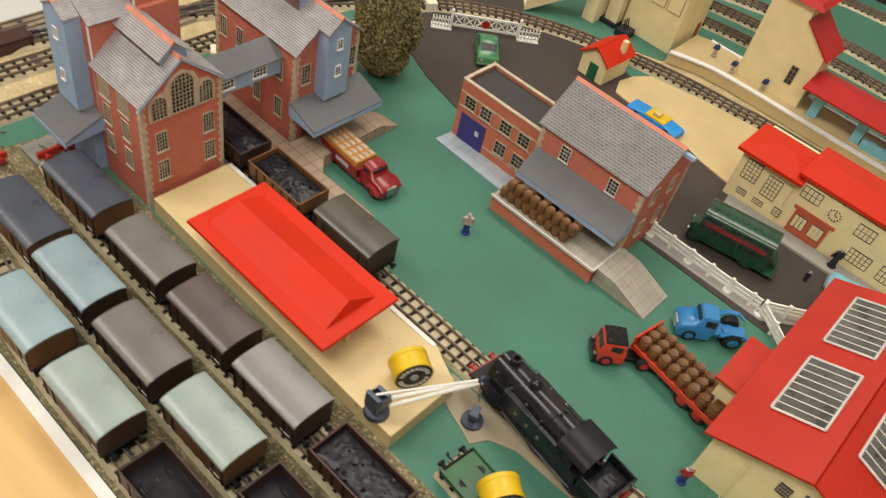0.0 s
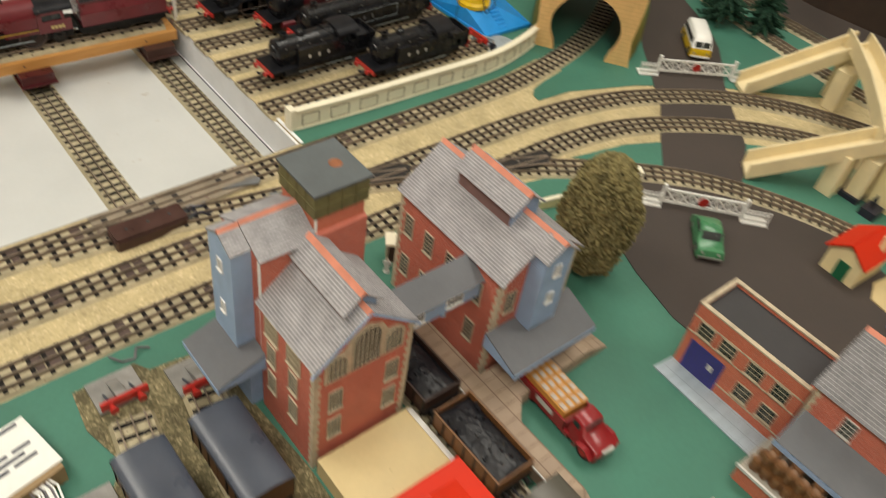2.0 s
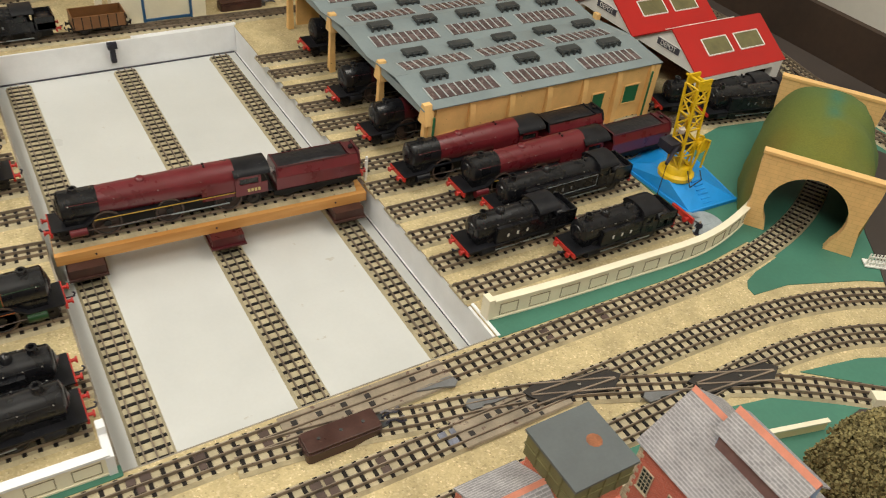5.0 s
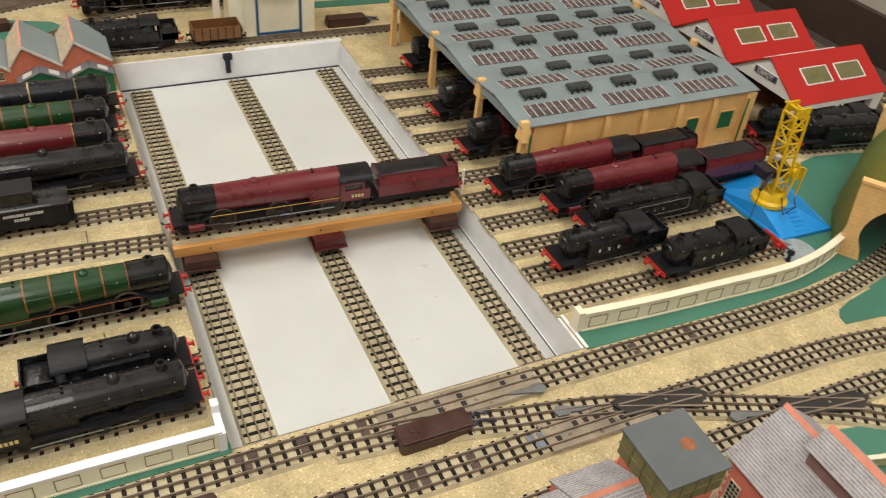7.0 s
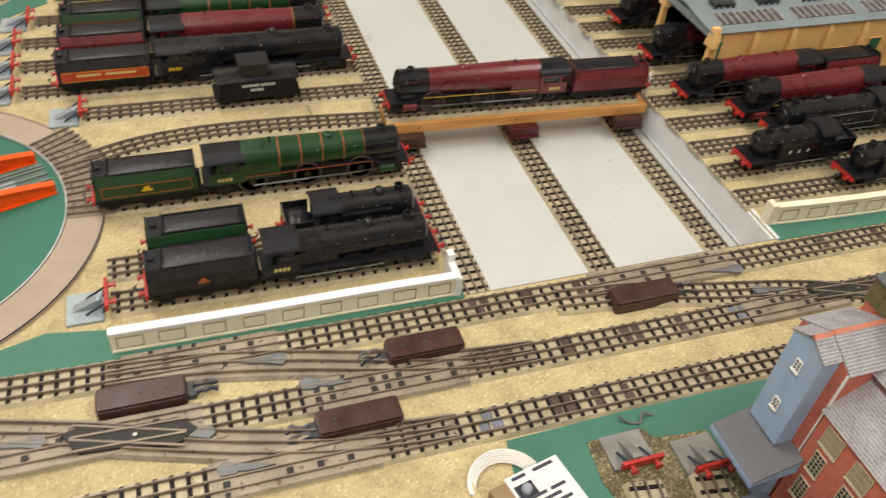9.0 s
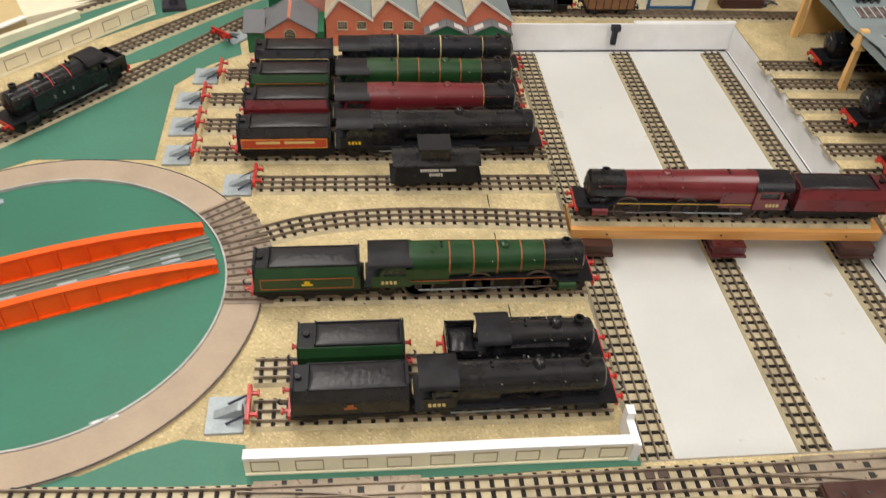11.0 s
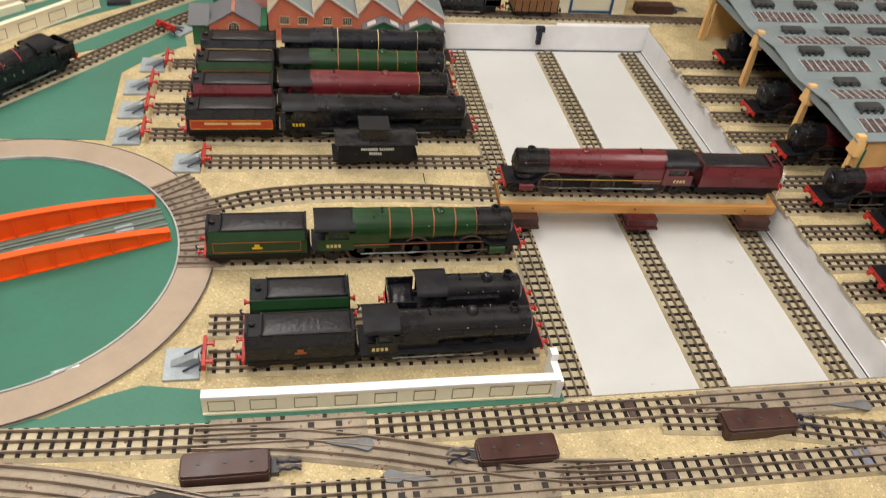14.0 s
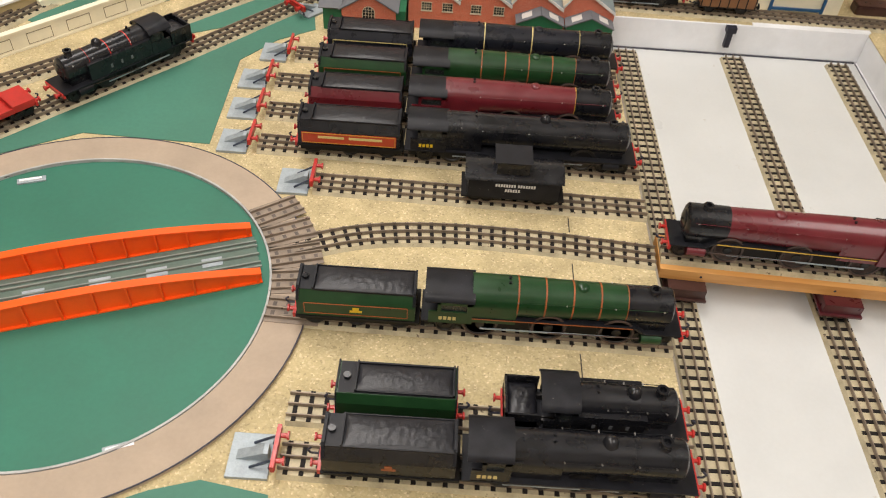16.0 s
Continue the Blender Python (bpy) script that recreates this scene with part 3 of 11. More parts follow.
WX0, WX1, WY0, WY1, WZ = -0.0370, 0.2635, -0.0200, 0.610, -0.036   # the transfer table's well
BX0, BX1, BY0, BY1 = -1.25, 1.15, -1.35, 1.10
bm = bmesh.new()
for d in ((BX0, WX0, BY0, BY1), (WX1, BX1, BY0, BY1), (WX0, WX1, BY0, WY0), (WX0, WX1, WY1, BY1)):
    box(bm, *d, -0.03, 0.0)
box(bm, WX1 - 0.0029, WX1, 0.022, WY1, -0.0012, 0.0)
tagged(part("ground", bm, "tan"), "tan granule-covered baseboard of the model railway", "baseboard", "", "structure")
tagged(boxes("well_floor", "white_board", None, [(WX0 - 0.01, WX1 + 0.01, WY0 - 0.01, WY1 + 0.05, WZ - 0.012, WZ)]), "white hardboard floor of the sunken transfer table well", "board", "", "structure")
well = thing("well_lip", "white card lining round the edge of the well", "board", kind="structure")
pieces("lining", "white_card", well, [(WX1 - 0.0025, WX1, WY0, WY1, WZ, -0.0014), (WX0, WX1 - 0.0027, WY1 - 0.0025, WY1, WZ + 0.0015, 0.0012), (WX1 - 0.0045, WX1 - 0.003, WY0, WY1 - 0.003, WZ, WZ + 0.0008), (WX1 + 0.0002, WX1 + 0.0030, WY0, 0.022, 0.0002, 0.0012), (0.13, WX1, WY1 + 0.0002, WY1 + 0.006, 0.0002, 0.0016)])
pieces("joint", "ink", well, [(WX1 - 0.0054, WX1 - 0.0045, WY0, WY1 - 0.004, WZ, WZ + 0.0006), (WX0, WX1 - 0.006, WY1 - 0.0042, WY1 - 0.0026, WZ, WZ + 0.0012)])
tagged(boxes("trim", "well_side", None, [(WX0, WX0 + 0.002, WY0, WY1, WZ, -0.0005), (WX0, WX1, WY0, WY0 + 0.002, WZ, -0.0008)]), "bare dark edge of the baseboard along the well", "trim", "", "structure")
tagged(boxes("wall_backdrop", "backdrop", None, [(BX0, BX1, BY1 - 0.03, BY1 - 0.022, 0.0, 0.30)]), "printed townscape backdrop of ochre terraced houses", "backdrop", "", "structure")
rng = random.Random(4)
town = thing("townscape", "printed townscape of ochre terraced houses on the backdrop", "print", kind="structure")
for row in range(3):
    x, yb = BX0 + 0.02 * row, BY1 - 0.0302 - 0.0006 * (2 - row)
    while x < BX1 - 0.12:
        w, z0 = rng.uniform(0.055, 0.10), 0.085 * row + rng.uniform(0.0, 0.02) * (row > 0)
        hw = rng.uniform(0.050, 0.075)
        front = boxes("house_front", rng.choice(("ochre_a", "ochre_a", "ochre_b", "ochre_c", "print_grey")), town, [(x, x + w, yb, yb + 0.0004, z0, z0 + hw)])
        bm = bmesh.new()
        m = x + w * rng.choice((0.25, 0.5, 0.5, 0.75))
        prism(bm, [(x - 0.002, z0 + hw), (x + w + 0.002, z0 + hw), (m, z0 + hw + rng.uniform(0.014, 0.03))], "y", yb - 0.0002, yb + 0.0002)
        part("printed_roof", bm, rng.choice(("print_roof", "print_roof", "print_grey")), front)
        n = int(w / 0.018)
        for i in range(n):
            for zz in (0.012, 0.036):
                if rng.random() < 0.85:
                    xx = x + w * (i + 0.5) / n
                    boxes("printed_window", "ink", front, [(xx - 0.0035, xx + 0.0035, yb - 0.0004, yb, z0 + zz, z0 + zz + 0.011)])
        x += w + rng.uniform(0.0, 0.004)
bm = bmesh.new()
prism(bm, [(1.000, 0.62), (1.000, -0.10), (1.090, -0.62), (1.090, BY0), (1.102, BY0), (1.102, -0.62), (1.012, -0.10), (1.012, 0.62)], "z", 0.0, 0.068)
tagged(part("wall_backboard", bm, "brown_wall"), "dark brown board along the edge of the layout", "board", "", "structure")
tagged(boxes("wall_backboard", "brown_wall", None, [(BX1 - 0.02, BX1, 0.62, BY1 - 0.03, 0.0, 0.26)]), "dark brown board behind the far lines", "board", "", "structure")
tagged(boxes("shelf_top", "panel_wood", None, [(-0.75, -0.056, -1.30, -0.300, 0.0, 0.0035)]), "light wood panel beside the sidings", "panel", "", "structure")
tagged(boxes("trim", "white", None, [(-0.056, -0.0485, -1.30, -0.292, 0.0, 0.0045), (-0.75, -0.056, -0.300, -0.292, 0.0, 0.0045)]), "white edging strip of the wood panel", "trim", "", "structure")

# painted and card areas
flat("ground", "green", [(-0.62, -0.30), (-0.078, -0.30), (-0.053, -0.1585), (0.05, -0.1560), (0.15, -0.1545), (0.38, -0.160), (0.44, -0.172), (0.52, -0.212), (0.585, -0.275), (0.622, -0.345), (0.66, -0.45), (0.675, -0.62), (0.68, -1.33), (-0.62, -1.33)], 0.0, 0.0007, "smooth green painted yard")
flat("ground", "yard", [(-0.048, -0.256), (-0.008, -0.252), (0.004, -0.236), (-0.004, -0.205), (-0.001, -0.174), (0.04, -0.172), (0.046, -0.182), (0.085, -0.186), (0.093, -0.30), (0.083, -1.33), (-0.048, -1.33)], 0.0007, 0.0014, "oily mossy ballast of the goods sidings")
flat("ground", "green", [(0.263, -0.0205), (0.45, -0.0205), (0.515, -0.0175), (0.575, -0.0085), (0.640, 0.0085), (0.705, 0.036), (0.80, 0.11), (0.86, 0.18), (0.86, 0.215), (0.66, 0.165), (0.545, 0.162), (0.54, 0.02), (0.47, 0.004), (0.263, 0.004)], 0.0, 0.0007, "green painted strip along the low wall")
flat("ground", "green", [(0.516, -0.072), (0.518, -0.062), (0.526, -0.054), (0.545, -0.0475), (0.585, -0.0395), (0.652, -0.0215), (0.722, 0.005), (0.82, 0.066), (0.90, 0.15), (0.99, 0.30), (1.0, -0.10), (1.03, -0.30), (0.93, -0.30), (0.80, -0.205), (0.72, -0.145), (0.64, -0.102), (0.56, -0.075)], 0.0, 0.0007, "green painted land round the tunnel")
flat("ground", "green", [(0.475, -0.160), (0.54, -0.172), (0.62, -0.205), (0.70, -0.268), (0.745, -0.345), (0.76, -0.42), (0.70, -0.44), (0.67, -0.43), (0.645, -0.37), (0.615, -0.30), (0.565, -0.232), (0.50, -0.180)], 0.0, 0.0007, "green painted wedge between the curves")
flat("ground", "green", [(0.70, -0.40), (1.12, -0.30), (1.12, -1.33), (0.70, -1.33)], 0.0, 0.0006, "green painted ground beyond the platform")
flat("ground", "green", [(-0.037, -0.0250), (-0.037, -0.0195), (-0.037, -0.016), (-0.2965, -0.016), (-0.2985, 0.0015), (-0.340, 0.0077), (-0.3683, -0.0018), (-0.40, -0.018), (-0.62, -0.018), (-0.62, -0.034), (-0.30, -0.034), (-0.24, -0.0325), (-0.16, -0.0290), (-0.10, -0.0262), (-0.038, -0.0255)], 0.0, 0.0007, "green painted strip below the panelled wall")
flat("ground", "green", [(-0.418, 0.332), (-0.424, 0.475), (-0.395, 0.52), (-0.36, 0.548), (-0.37, 0.60), (-0.46, 0.53), (-0.56, 0.405), (-0.66, 0.27), (-0.72, 0.19), (-0.70, 0.10), (-0.655, 0.12), (-0.648, 0.205), (-0.60, 0.285), (-0.53, 0.333)], 0.0, 0.0007, "green painted land beside the turntable")
flat("ground", "green", [(-0.355, 0.60), (-0.28, 0.66), (-0.07, 0.665), (-0.05, 0.72), (-0.10, 0.80), (-0.20, 0.835), (-0.30, 0.765), (-0.42, 0.64), (-0.52, 0.52), (-0.50, 0.51)], 0.0, 0.0007, "green painted land behind the factory")
flat("ground", "green", [(-0.62, 0.50), (-0.49, 0.625), (-0.36, 0.735), (-0.27, 0.83), (-0.36, 0.80), (-0.48, 0.742), (-0.56, 0.665), (-0.66, 0.52)], 0.0, 0.0007, "green painted land by the running line")
flat("ground", "green", [(-0.53, 0.735), (-0.42, 0.80), (-0.30, 0.85), (-0.16, 0.895), (-0.02, 0.915), (-0.30, 0.93), (-0.44, 0.925), (-0.56, 0.83), (-0.60, 0.76)], 0.0, 0.0007, "green painted land round the signal box")
flat("ground", "green", [(-0.80, 0.80), (-0.68, 0.885), (-0.60, 0.945), (-0.72, 0.95), (-0.95, 0.92), (-1.2, 0.80), (-1.2, 0.60)], 0.0, 0.0007, "green painted land by the lineside hut")
flat("ground", "green", [(-0.9, 0.99), (-0.45, 1.005), (-0.35, 1.03), (-0.6, 1.045), (-0.9, 1.03)], 0.0, 0.0007, "green painted strip below the backdrop")
flat("ground", "green", [(0.24, 0.775), (0.40, 0.775), (0.42, 0.83), (0.24, 0.845)], 0.0, 0.0007, "green painted strip by the coaling tower")
flat("road", "road", [(0.408, -0.300), (0.430, -0.245), (0.455, -0.214), (0.487, -0.211), (0.53, -0.232), (0.578, -0.288), (0.605, -0.345), (0.618, -0.395), (0.605, -0.428), (0.575, -0.437), (0.535, -0.60), (0.530, -1.30), (0.46, -1.30), (0.47, -0.86), (0.50, -0.79), (0.425, -0.735), (0.392, -0.700), (0.395, -0.58), (0.395, -0.35)], 0.0007, 0.0015, "dark brown painted road in front of the station")
flat("ground", "green", [(0.585, -0.041), (0.575, -0.0075), (0.640, 0.0095), (0.705, 0.037), (0.80, 0.111), (0.90, 0.155), (0.90, 0.14), (0.82, 0.065), (0.722, 0.004), (0.652, -0.0225)], 0.0, 0.0004, "green painted strip under the tunnel line")
flat("road", "road", [(0.535, -0.232), (0.5457, -0.2172), (0.5861, -0.181), (0.6311, -0.1444), (0.6593, -0.111), (0.6833, -0.0857), (0.713, -0.050), (0.755, -0.008), (0.810, 0.036), (0.860, 0.062), (0.888, 0.066), (0.893, 0.050), (0.874, 0.0155), (0.854, -0.026), (0.842, -0.052), (0.805, -0.096), (0.7702, -0.1269), (0.7383, -0.1524), (0.7054, -0.186), (0.6565, -0.2392), (0.6201, -0.262), (0.580, -0.286)], 0.0007, 0.0014, "dark brown painted road through the level crossing")
flat("pavement", "sand", [(0.563, -0.434), (0.584, -0.425), (0.606, -0.429), (0.626, -0.441), (0.640, -0.50), (0.648, -0.56), (0.650, -0.70), (0.575, -0.70), (0.532, -0.605)], 0.0015, 0.0028, "sand-coloured card forecourt")
flat("pavement", "pave_gr", [(0.3990, -0.573), (0.4130, -0.575), (0.4130, -0.680), (0.428, -0.702), (0.470, -0.752), (0.462, -0.762), (0.418, -0.712), (0.3990, -0.690)], 0.0015, 0.0026, "grey card pavement under the white fence")
flat("pavement", "slab", [(0.133, -0.600), (0.1365, -0.590), (0.142, -0.572), (0.150, -0.556), (0.165, -0.556), (0.166, -0.63), (0.166, -0.80), (0.157, -0.80), (0.153, -0.625), (0.145, -0.607)], 0.0007, 0.0016, "grey-brown card slab beside the goods line")
flat("pavement", "pave_gr", [(0.502, -0.600), (0.520, -0.597), (0.528, -1.2), (0.508, -1.2)], 0.0015, 0.004, "grey card pavement before the station")


# ---- tracks ----
SLEEPER = None


def railway_track(pts, label, dz=0.0, sleepers="parts", base="base", end_cap=True, width=0.028, name="railway_track", group=""):
    """Three-rail tinplate track: base, rails and each sleeper."""
    global SLEEPER
    path = smooth_path(pts, 0.0096)
    ob = thing(name, label, "track", 0, 0, dz, group=group)
    bm = bmesh.new()
    w = width / 2
    sweep(bm, path, [(-w, 0.0), (-w + 0.0022, 0.0030), (w - 0.0022, 0.0030), (w, 0.0)])
    part("track_base", bm, base, ob)
    for s in (-0.00825, 0.0, 0.00825):
        bm = bmesh.new()
        sweep(bm, path, [(s - 0.00055, 0.003), (s - 0.0004, 0.0062), (s + 0.0004, 0.0062), (s + 0.00055, 0.003)])
        part("rail", bm, "rail", ob)
    if SLEEPER is None:
        bm = bmesh.new()
        box(bm, -0.0016, 0.0016, -0.0118, 0.0118, 0.0029, 0.0037, top=(0.0003, 0.0003))
        o = part("sleeper", bm, "sleeper", ob)
        SLEEPER = o.data
        bpy.data.objects.remove(o)
    joined = bmesh.new() if sleepers == "joined" else None
    for a, b in zip(path, path[1:]):
        d = b - a
        ang = math.degrees(math.atan2(d.y, d.x))
        c = (a + b) / 2
        if sleepers == "none":
            continue
        if joined is not None:
            r = Matrix.Translation((c.x, c.y, 0)) @ Matrix.Rotation(radians(ang), 4, "Z")
            v = box(joined, -0.0016, 0.0016, -0.0118, 0.0118, 0.0029, 0.0037)
            bmesh.ops.transform(joined, matrix=r, verts=v)
        else:
            o = new("sleeper", SLEEPER)
            o.parent = ob
            o.matrix_basis = pose(c.x, c.y, 0, 0, 0, ang)
    if joined is not None:
        tagged(part("sleeper", joined, "sleeper", ob), kind="stuff")
    return ob


T = railway_track
G_MAIN, G_SID, G_ENG = "running lines", "goods sidings", "engine roads"
T([(-0.95, -0.030), (-0.5, -0.036), (-0.3, -0.042), (0.0, -0.040), (0.30, -0.036), (0.45, -0.036), (0.52, -0.033), (0.58, -0.024), (0.645, -0.007), (0.71, 0.020), (0.78, 0.062), (0.85, 0.12), (0.91, 0.19), (0.96, 0.27)], "three-rail main line curving into the tunnel", group=G_MAIN)
T([(-0.95, -0.10), (-0.5, -0.096), (-0.2, -0.094), (0.1, -0.094), (0.36, -0.092), (0.46, -0.093), (0.53, -0.099), (0.60, -0.114), (0.665, -0.142), (0.725, -0.180), (0.775, -0.232), (0.815, -0.30), (0.845, -0.38), (0.865, -0.48), (0.875, -0.60), (0.88, -1.2)], "three-rail main line bending past the level crossing", group=G_MAIN)
T([(-0.95, -0.150), (-0.5, -0.147), (-0.2, -0.143), (0.1, -0.143), (0.34, -0.143), (0.43, -0.139), (0.50, -0.141), (0.56, -0.152), (0.62, -0.178), (0.68, -0.218), (0.73, -0.268), (0.77, -0.33), (0.80, -0.41), (0.815, -0.50), (0.82, -0.62), (0.825, -1.2)], "three-rail inner line beside the brewery", group=G_MAIN)
T([(0.03, -0.047), (0.10, -0.054), (0.165, -0.068), (0.22, -0.078), (0.28, -0.094), (0.345, -0.119), (0.41, -0.145), (0.455, -0.170), (0.50, -0.200), (0.545, -0.236), (0.582, -0.280), (0.612, -0.335), (0.632, -0.395), (0.648, -0.46), (0.658, -0.54), (0.663, -0.63), (0.665, -1.2)], "three-rail branch crossing to the station", 0.0004, base="base", group=G_MAIN)
T([(-0.30, -0.045), (-0.24, -0.049), (-0.18, -0.060), (-0.12, -0.075), (-0.06, -0.088), (0.0, -0.093)], "crossover between two running lines", 0.0004, sleepers="none", base="base_tn", group=G_MAIN)
T([(-0.62, -0.050), (-0.50, -0.055), (-0.40, -0.068), (-0.33, -0.085), (-0.27, -0.104), (-0.21, -0.122), (-0.15, -0.135), (-0.08, -0.142)], "crossover between two running lines", 0.0004, sleepers="none", base="base_tn", group=G_MAIN)
for x, y0, y1 in ((0.056, -0.205, -1.25), (0.010, -0.200, -1.25), (-0.036 + 0.006, -0.276, -1.25)):
    T([(x + 0.011, y0 - 0.012), (x + 0.006, y0 - 0.045), (x, y0 - 0.10), (x, -0.5), (x, -0.8), (x, y1)], "goods siding of three-rail track", 0.0014, group=G_SID)
T([(0.184, -0.20), (0.183, -0.4), (0.181, -0.6), (0.180, -0.8), (0.180, -1.25)], "goods line of three-rail track beside the platform", 0.0007, group=G_SID)
for x in (-0.0085, 0.1140, 0.2345):
    T([(x, -0.0175), (x, 0.2), (x, 0.4), (x, 0.606)], "carriage track along the floor of the well", WZ, group="carriage tracks in the well", base="base")
LEFT = (0.026, 0.064, 0.145, 0.289, 0.338, 0.389, 0.440, 0.493)
for y, x0 in zip(LEFT, (-0.296, -0.298, -0.318, -0.318, -0.375, -0.378, -0.38, -0.37)):
    T([(x0, y), (-0.2, y), (-0.12, y), (-0.037, y)], "short engine stabling track ending at the well", group=G_ENG)
T([(-0.322, 0.208), (-0.28, 0.226), (-0.24, 0.235), (-0.19, 0.239), (-0.12, 0.238), (-0.037, 0.232)], "curved track from turntable to transfer table", group=G_ENG)
RIGHT = (0.040, 0.081, 0.122, 0.166, 0.211, 0.253, 0.297, 0.343, 0.388, 0.434, 0.480, 0.524)
for y in RIGHT:
    xe = {0.040: 0.545, 0.081: 0.520, 0.122: 0.545, 0.166: 0.64}.get(y, 0.70)
    T([(0.258, y), (0.36, y), (0.46, y), (xe, y)], "short engine stabling track from the transfer table", group=G_ENG, sleepers="parts" if y < 0.22 else "joined")
T([(0.70, 0.250), (0.78, 0.250), (0.86, 0.255)], "short track leading into the white depot", 0.0004, sleepers="joined", group=G_ENG)
T([(0.655, 0.209), (0.72, 0.198), (0.80, 0.188), (0.86, 0.178)], "short track leading into the white depot", 0.0002, sleepers="joined", group=G_ENG)
T([(-0.15, 0.668), (0.0, 0.664), (0.2, 0.664), (0.5, 0.668), (1.1, 0.68)], "far running line behind the well", sleepers="joined", group=G_MAIN)
T([(-0.85, 0.07), (-0.72, 0.20), (-0.625, 0.299), (-0.564, 0.373), (-0.477, 0.481), (-0.407, 0.574), (-0.35, 0.645), (-0.28, 0.70)], "diagonal siding with a tank engine", sleepers="joined", group=G_SID)
T([(-0.80, 0.225), (-0.652, 0.375), (-0.563, 0.468), (-0.492, 0.560), (-0.366, 0.703), (-0.286, 0.775), (-0.19, 0.838), (-0.07, 0.885), (0.1, 0.92), (0.4, 0.935), (1.1, 0.94)], "far diagonal running line on tan ballast", 0.0002, sleepers="joined", group=G_MAIN)
T([(-0.83, 0.30), (-0.70, 0.47), (-0.635, 0.59), (-0.542, 0.695), (-0.43, 0.772), (-0.339, 0.815), (-0.24, 0.855), (-0.1, 0.895), (0.0, 0.915)], "three-rail line beside the far platform", 0.0004, sleepers="joined", group=G_MAIN)
T([(-0.80, 0.50), (-0.72, 0.64), (-0.66, 0.745), (-0.59, 0.85), (-0.49, 0.925), (-0.40, 0.965), (-0.2, 0.985), (0.3, 0.985), (1.1, 0.99)], "three-rail line behind the far platform", sleepers="joined", group=G_MAIN)
T([(-0.13, 0.868), (-0.08, 0.890), (0.007, 0.945), (0.075, 0.990), (0.128, 1.015), (0.23, 1.038)], "diagonal crossover between the far running lines", 0.0006, sleepers="joined", group=G_MAIN, base="base_gr")
T([(-1.15, 0.62), (-0.85, 0.75), (-0.701, 0.862), (-0.60, 0.930), (-0.47, 0.980), (-0.2, 1.03), (0.3, 1.04), (1.1, 1.045)], "far running line by the backdrop", 0.0003, sleepers="joined", group=G_MAIN)
T([(-0.35, 0.735), (-0.27, 0.70), (-0.15, 0.71), (-0.05, 0.78), (0.05, 0.815), (0.2, 0.815), (0.5, 0.815), (1.1, 0.82)], "far loop line behind the factory", 0.0003, sleepers="joined", group=G_MAIN)
T([(0.90, -1.2), (0.925, -0.7), (0.93, -0.55), (0.915, -0.46), (0.885, -0.36), (0.875, -0.25), (0.884, -0.15), (0.897, -0.05), (0.910, 0.03), (0.915, 0.10), (0.900, 0.17), (0.875, 0.22), (0.84, 0.27)], "curved line beyond the platform", 0.0002, sleepers="joined", group=G_MAIN)
T([(1.06, -1.2), (1.055, -0.60), (1.02, -0.44), (0.975, -0.33), (0.948, -0.22), (0.946, -0.10), (0.950, 0.0), (0.953, 0.10), (0.962, 0.22), (0.985, 0.33), (1.0, 0.45), (1.0, 0.60)], "outer curved line beyond the platform", 0.0, sleepers="joined", group=G_MAIN)

# sheet-metal bases of the points, with few printed sleepers
def point_base(pts, label):
    ob = thing("railway_points", label, "track part", 0, 0, 0.0, group="point bases")
    path = smooth_path(pts, 0.0096)
    bm = bmesh.new()
    sweep(bm, path, [(-0.0142, 0.0030), (-0.0132, 0.0043), (0.0132, 0.0043), (0.0142, 0.0030)])
    part("plate", bm, "base_tn", ob)
    rg = random.Random(int(1000 * (pts[0][0] + 3)))
    for i, p in enumerate(path[1:-1]):
        if i % 2 == 0 or rg.random() < 0.25:
            for s in (-1, 1):
                if rg.random() < 0.7:
                    boxes("contact_pad", "frog", ob, [(p.x - 0.0022, p.x + 0.0022, p.y + s * 0.0041 - 0.0022, p.y + s * 0.0041 + 0.0022, 0.0042, 0.0047)])
        if rg.random() < 0.3:
            s = rg.choice((-1, 1))
            boxes("sleeper_end", "frog", ob, [(p.x - 0.0016, p.x + 0.0016, p.y + s * 0.0115 - 0.0016, p.y + s * 0.0115 + 0.0016, 0.0042, 0.0046)])
    return ob


LPB = "brown-grey tinplate base of a set of points"
point_base([(-0.290, -0.0420), (-0.24, -0.0418), (-0.180, -0.0415)], LPB)
point_base([(-0.176, -0.0940), (-0.12, -0.0940), (-0.057, -0.0940)], LPB)
point_base([(-0.395, -0.0952), (-0.32, -0.0948), (-0.241, -0.0943)], LPB)
point_base([(-0.242, -0.1436), (-0.19, -0.1430), (-0.131, -0.1430)], LPB)
point_base([(0.068, -0.0391), (0.14, -0.0382), (0.205, -0.0372)], LPB)
point_base([(0.178, -0.0935), (0.23, -0.0930), (0.275, -0.0925)], LPB)

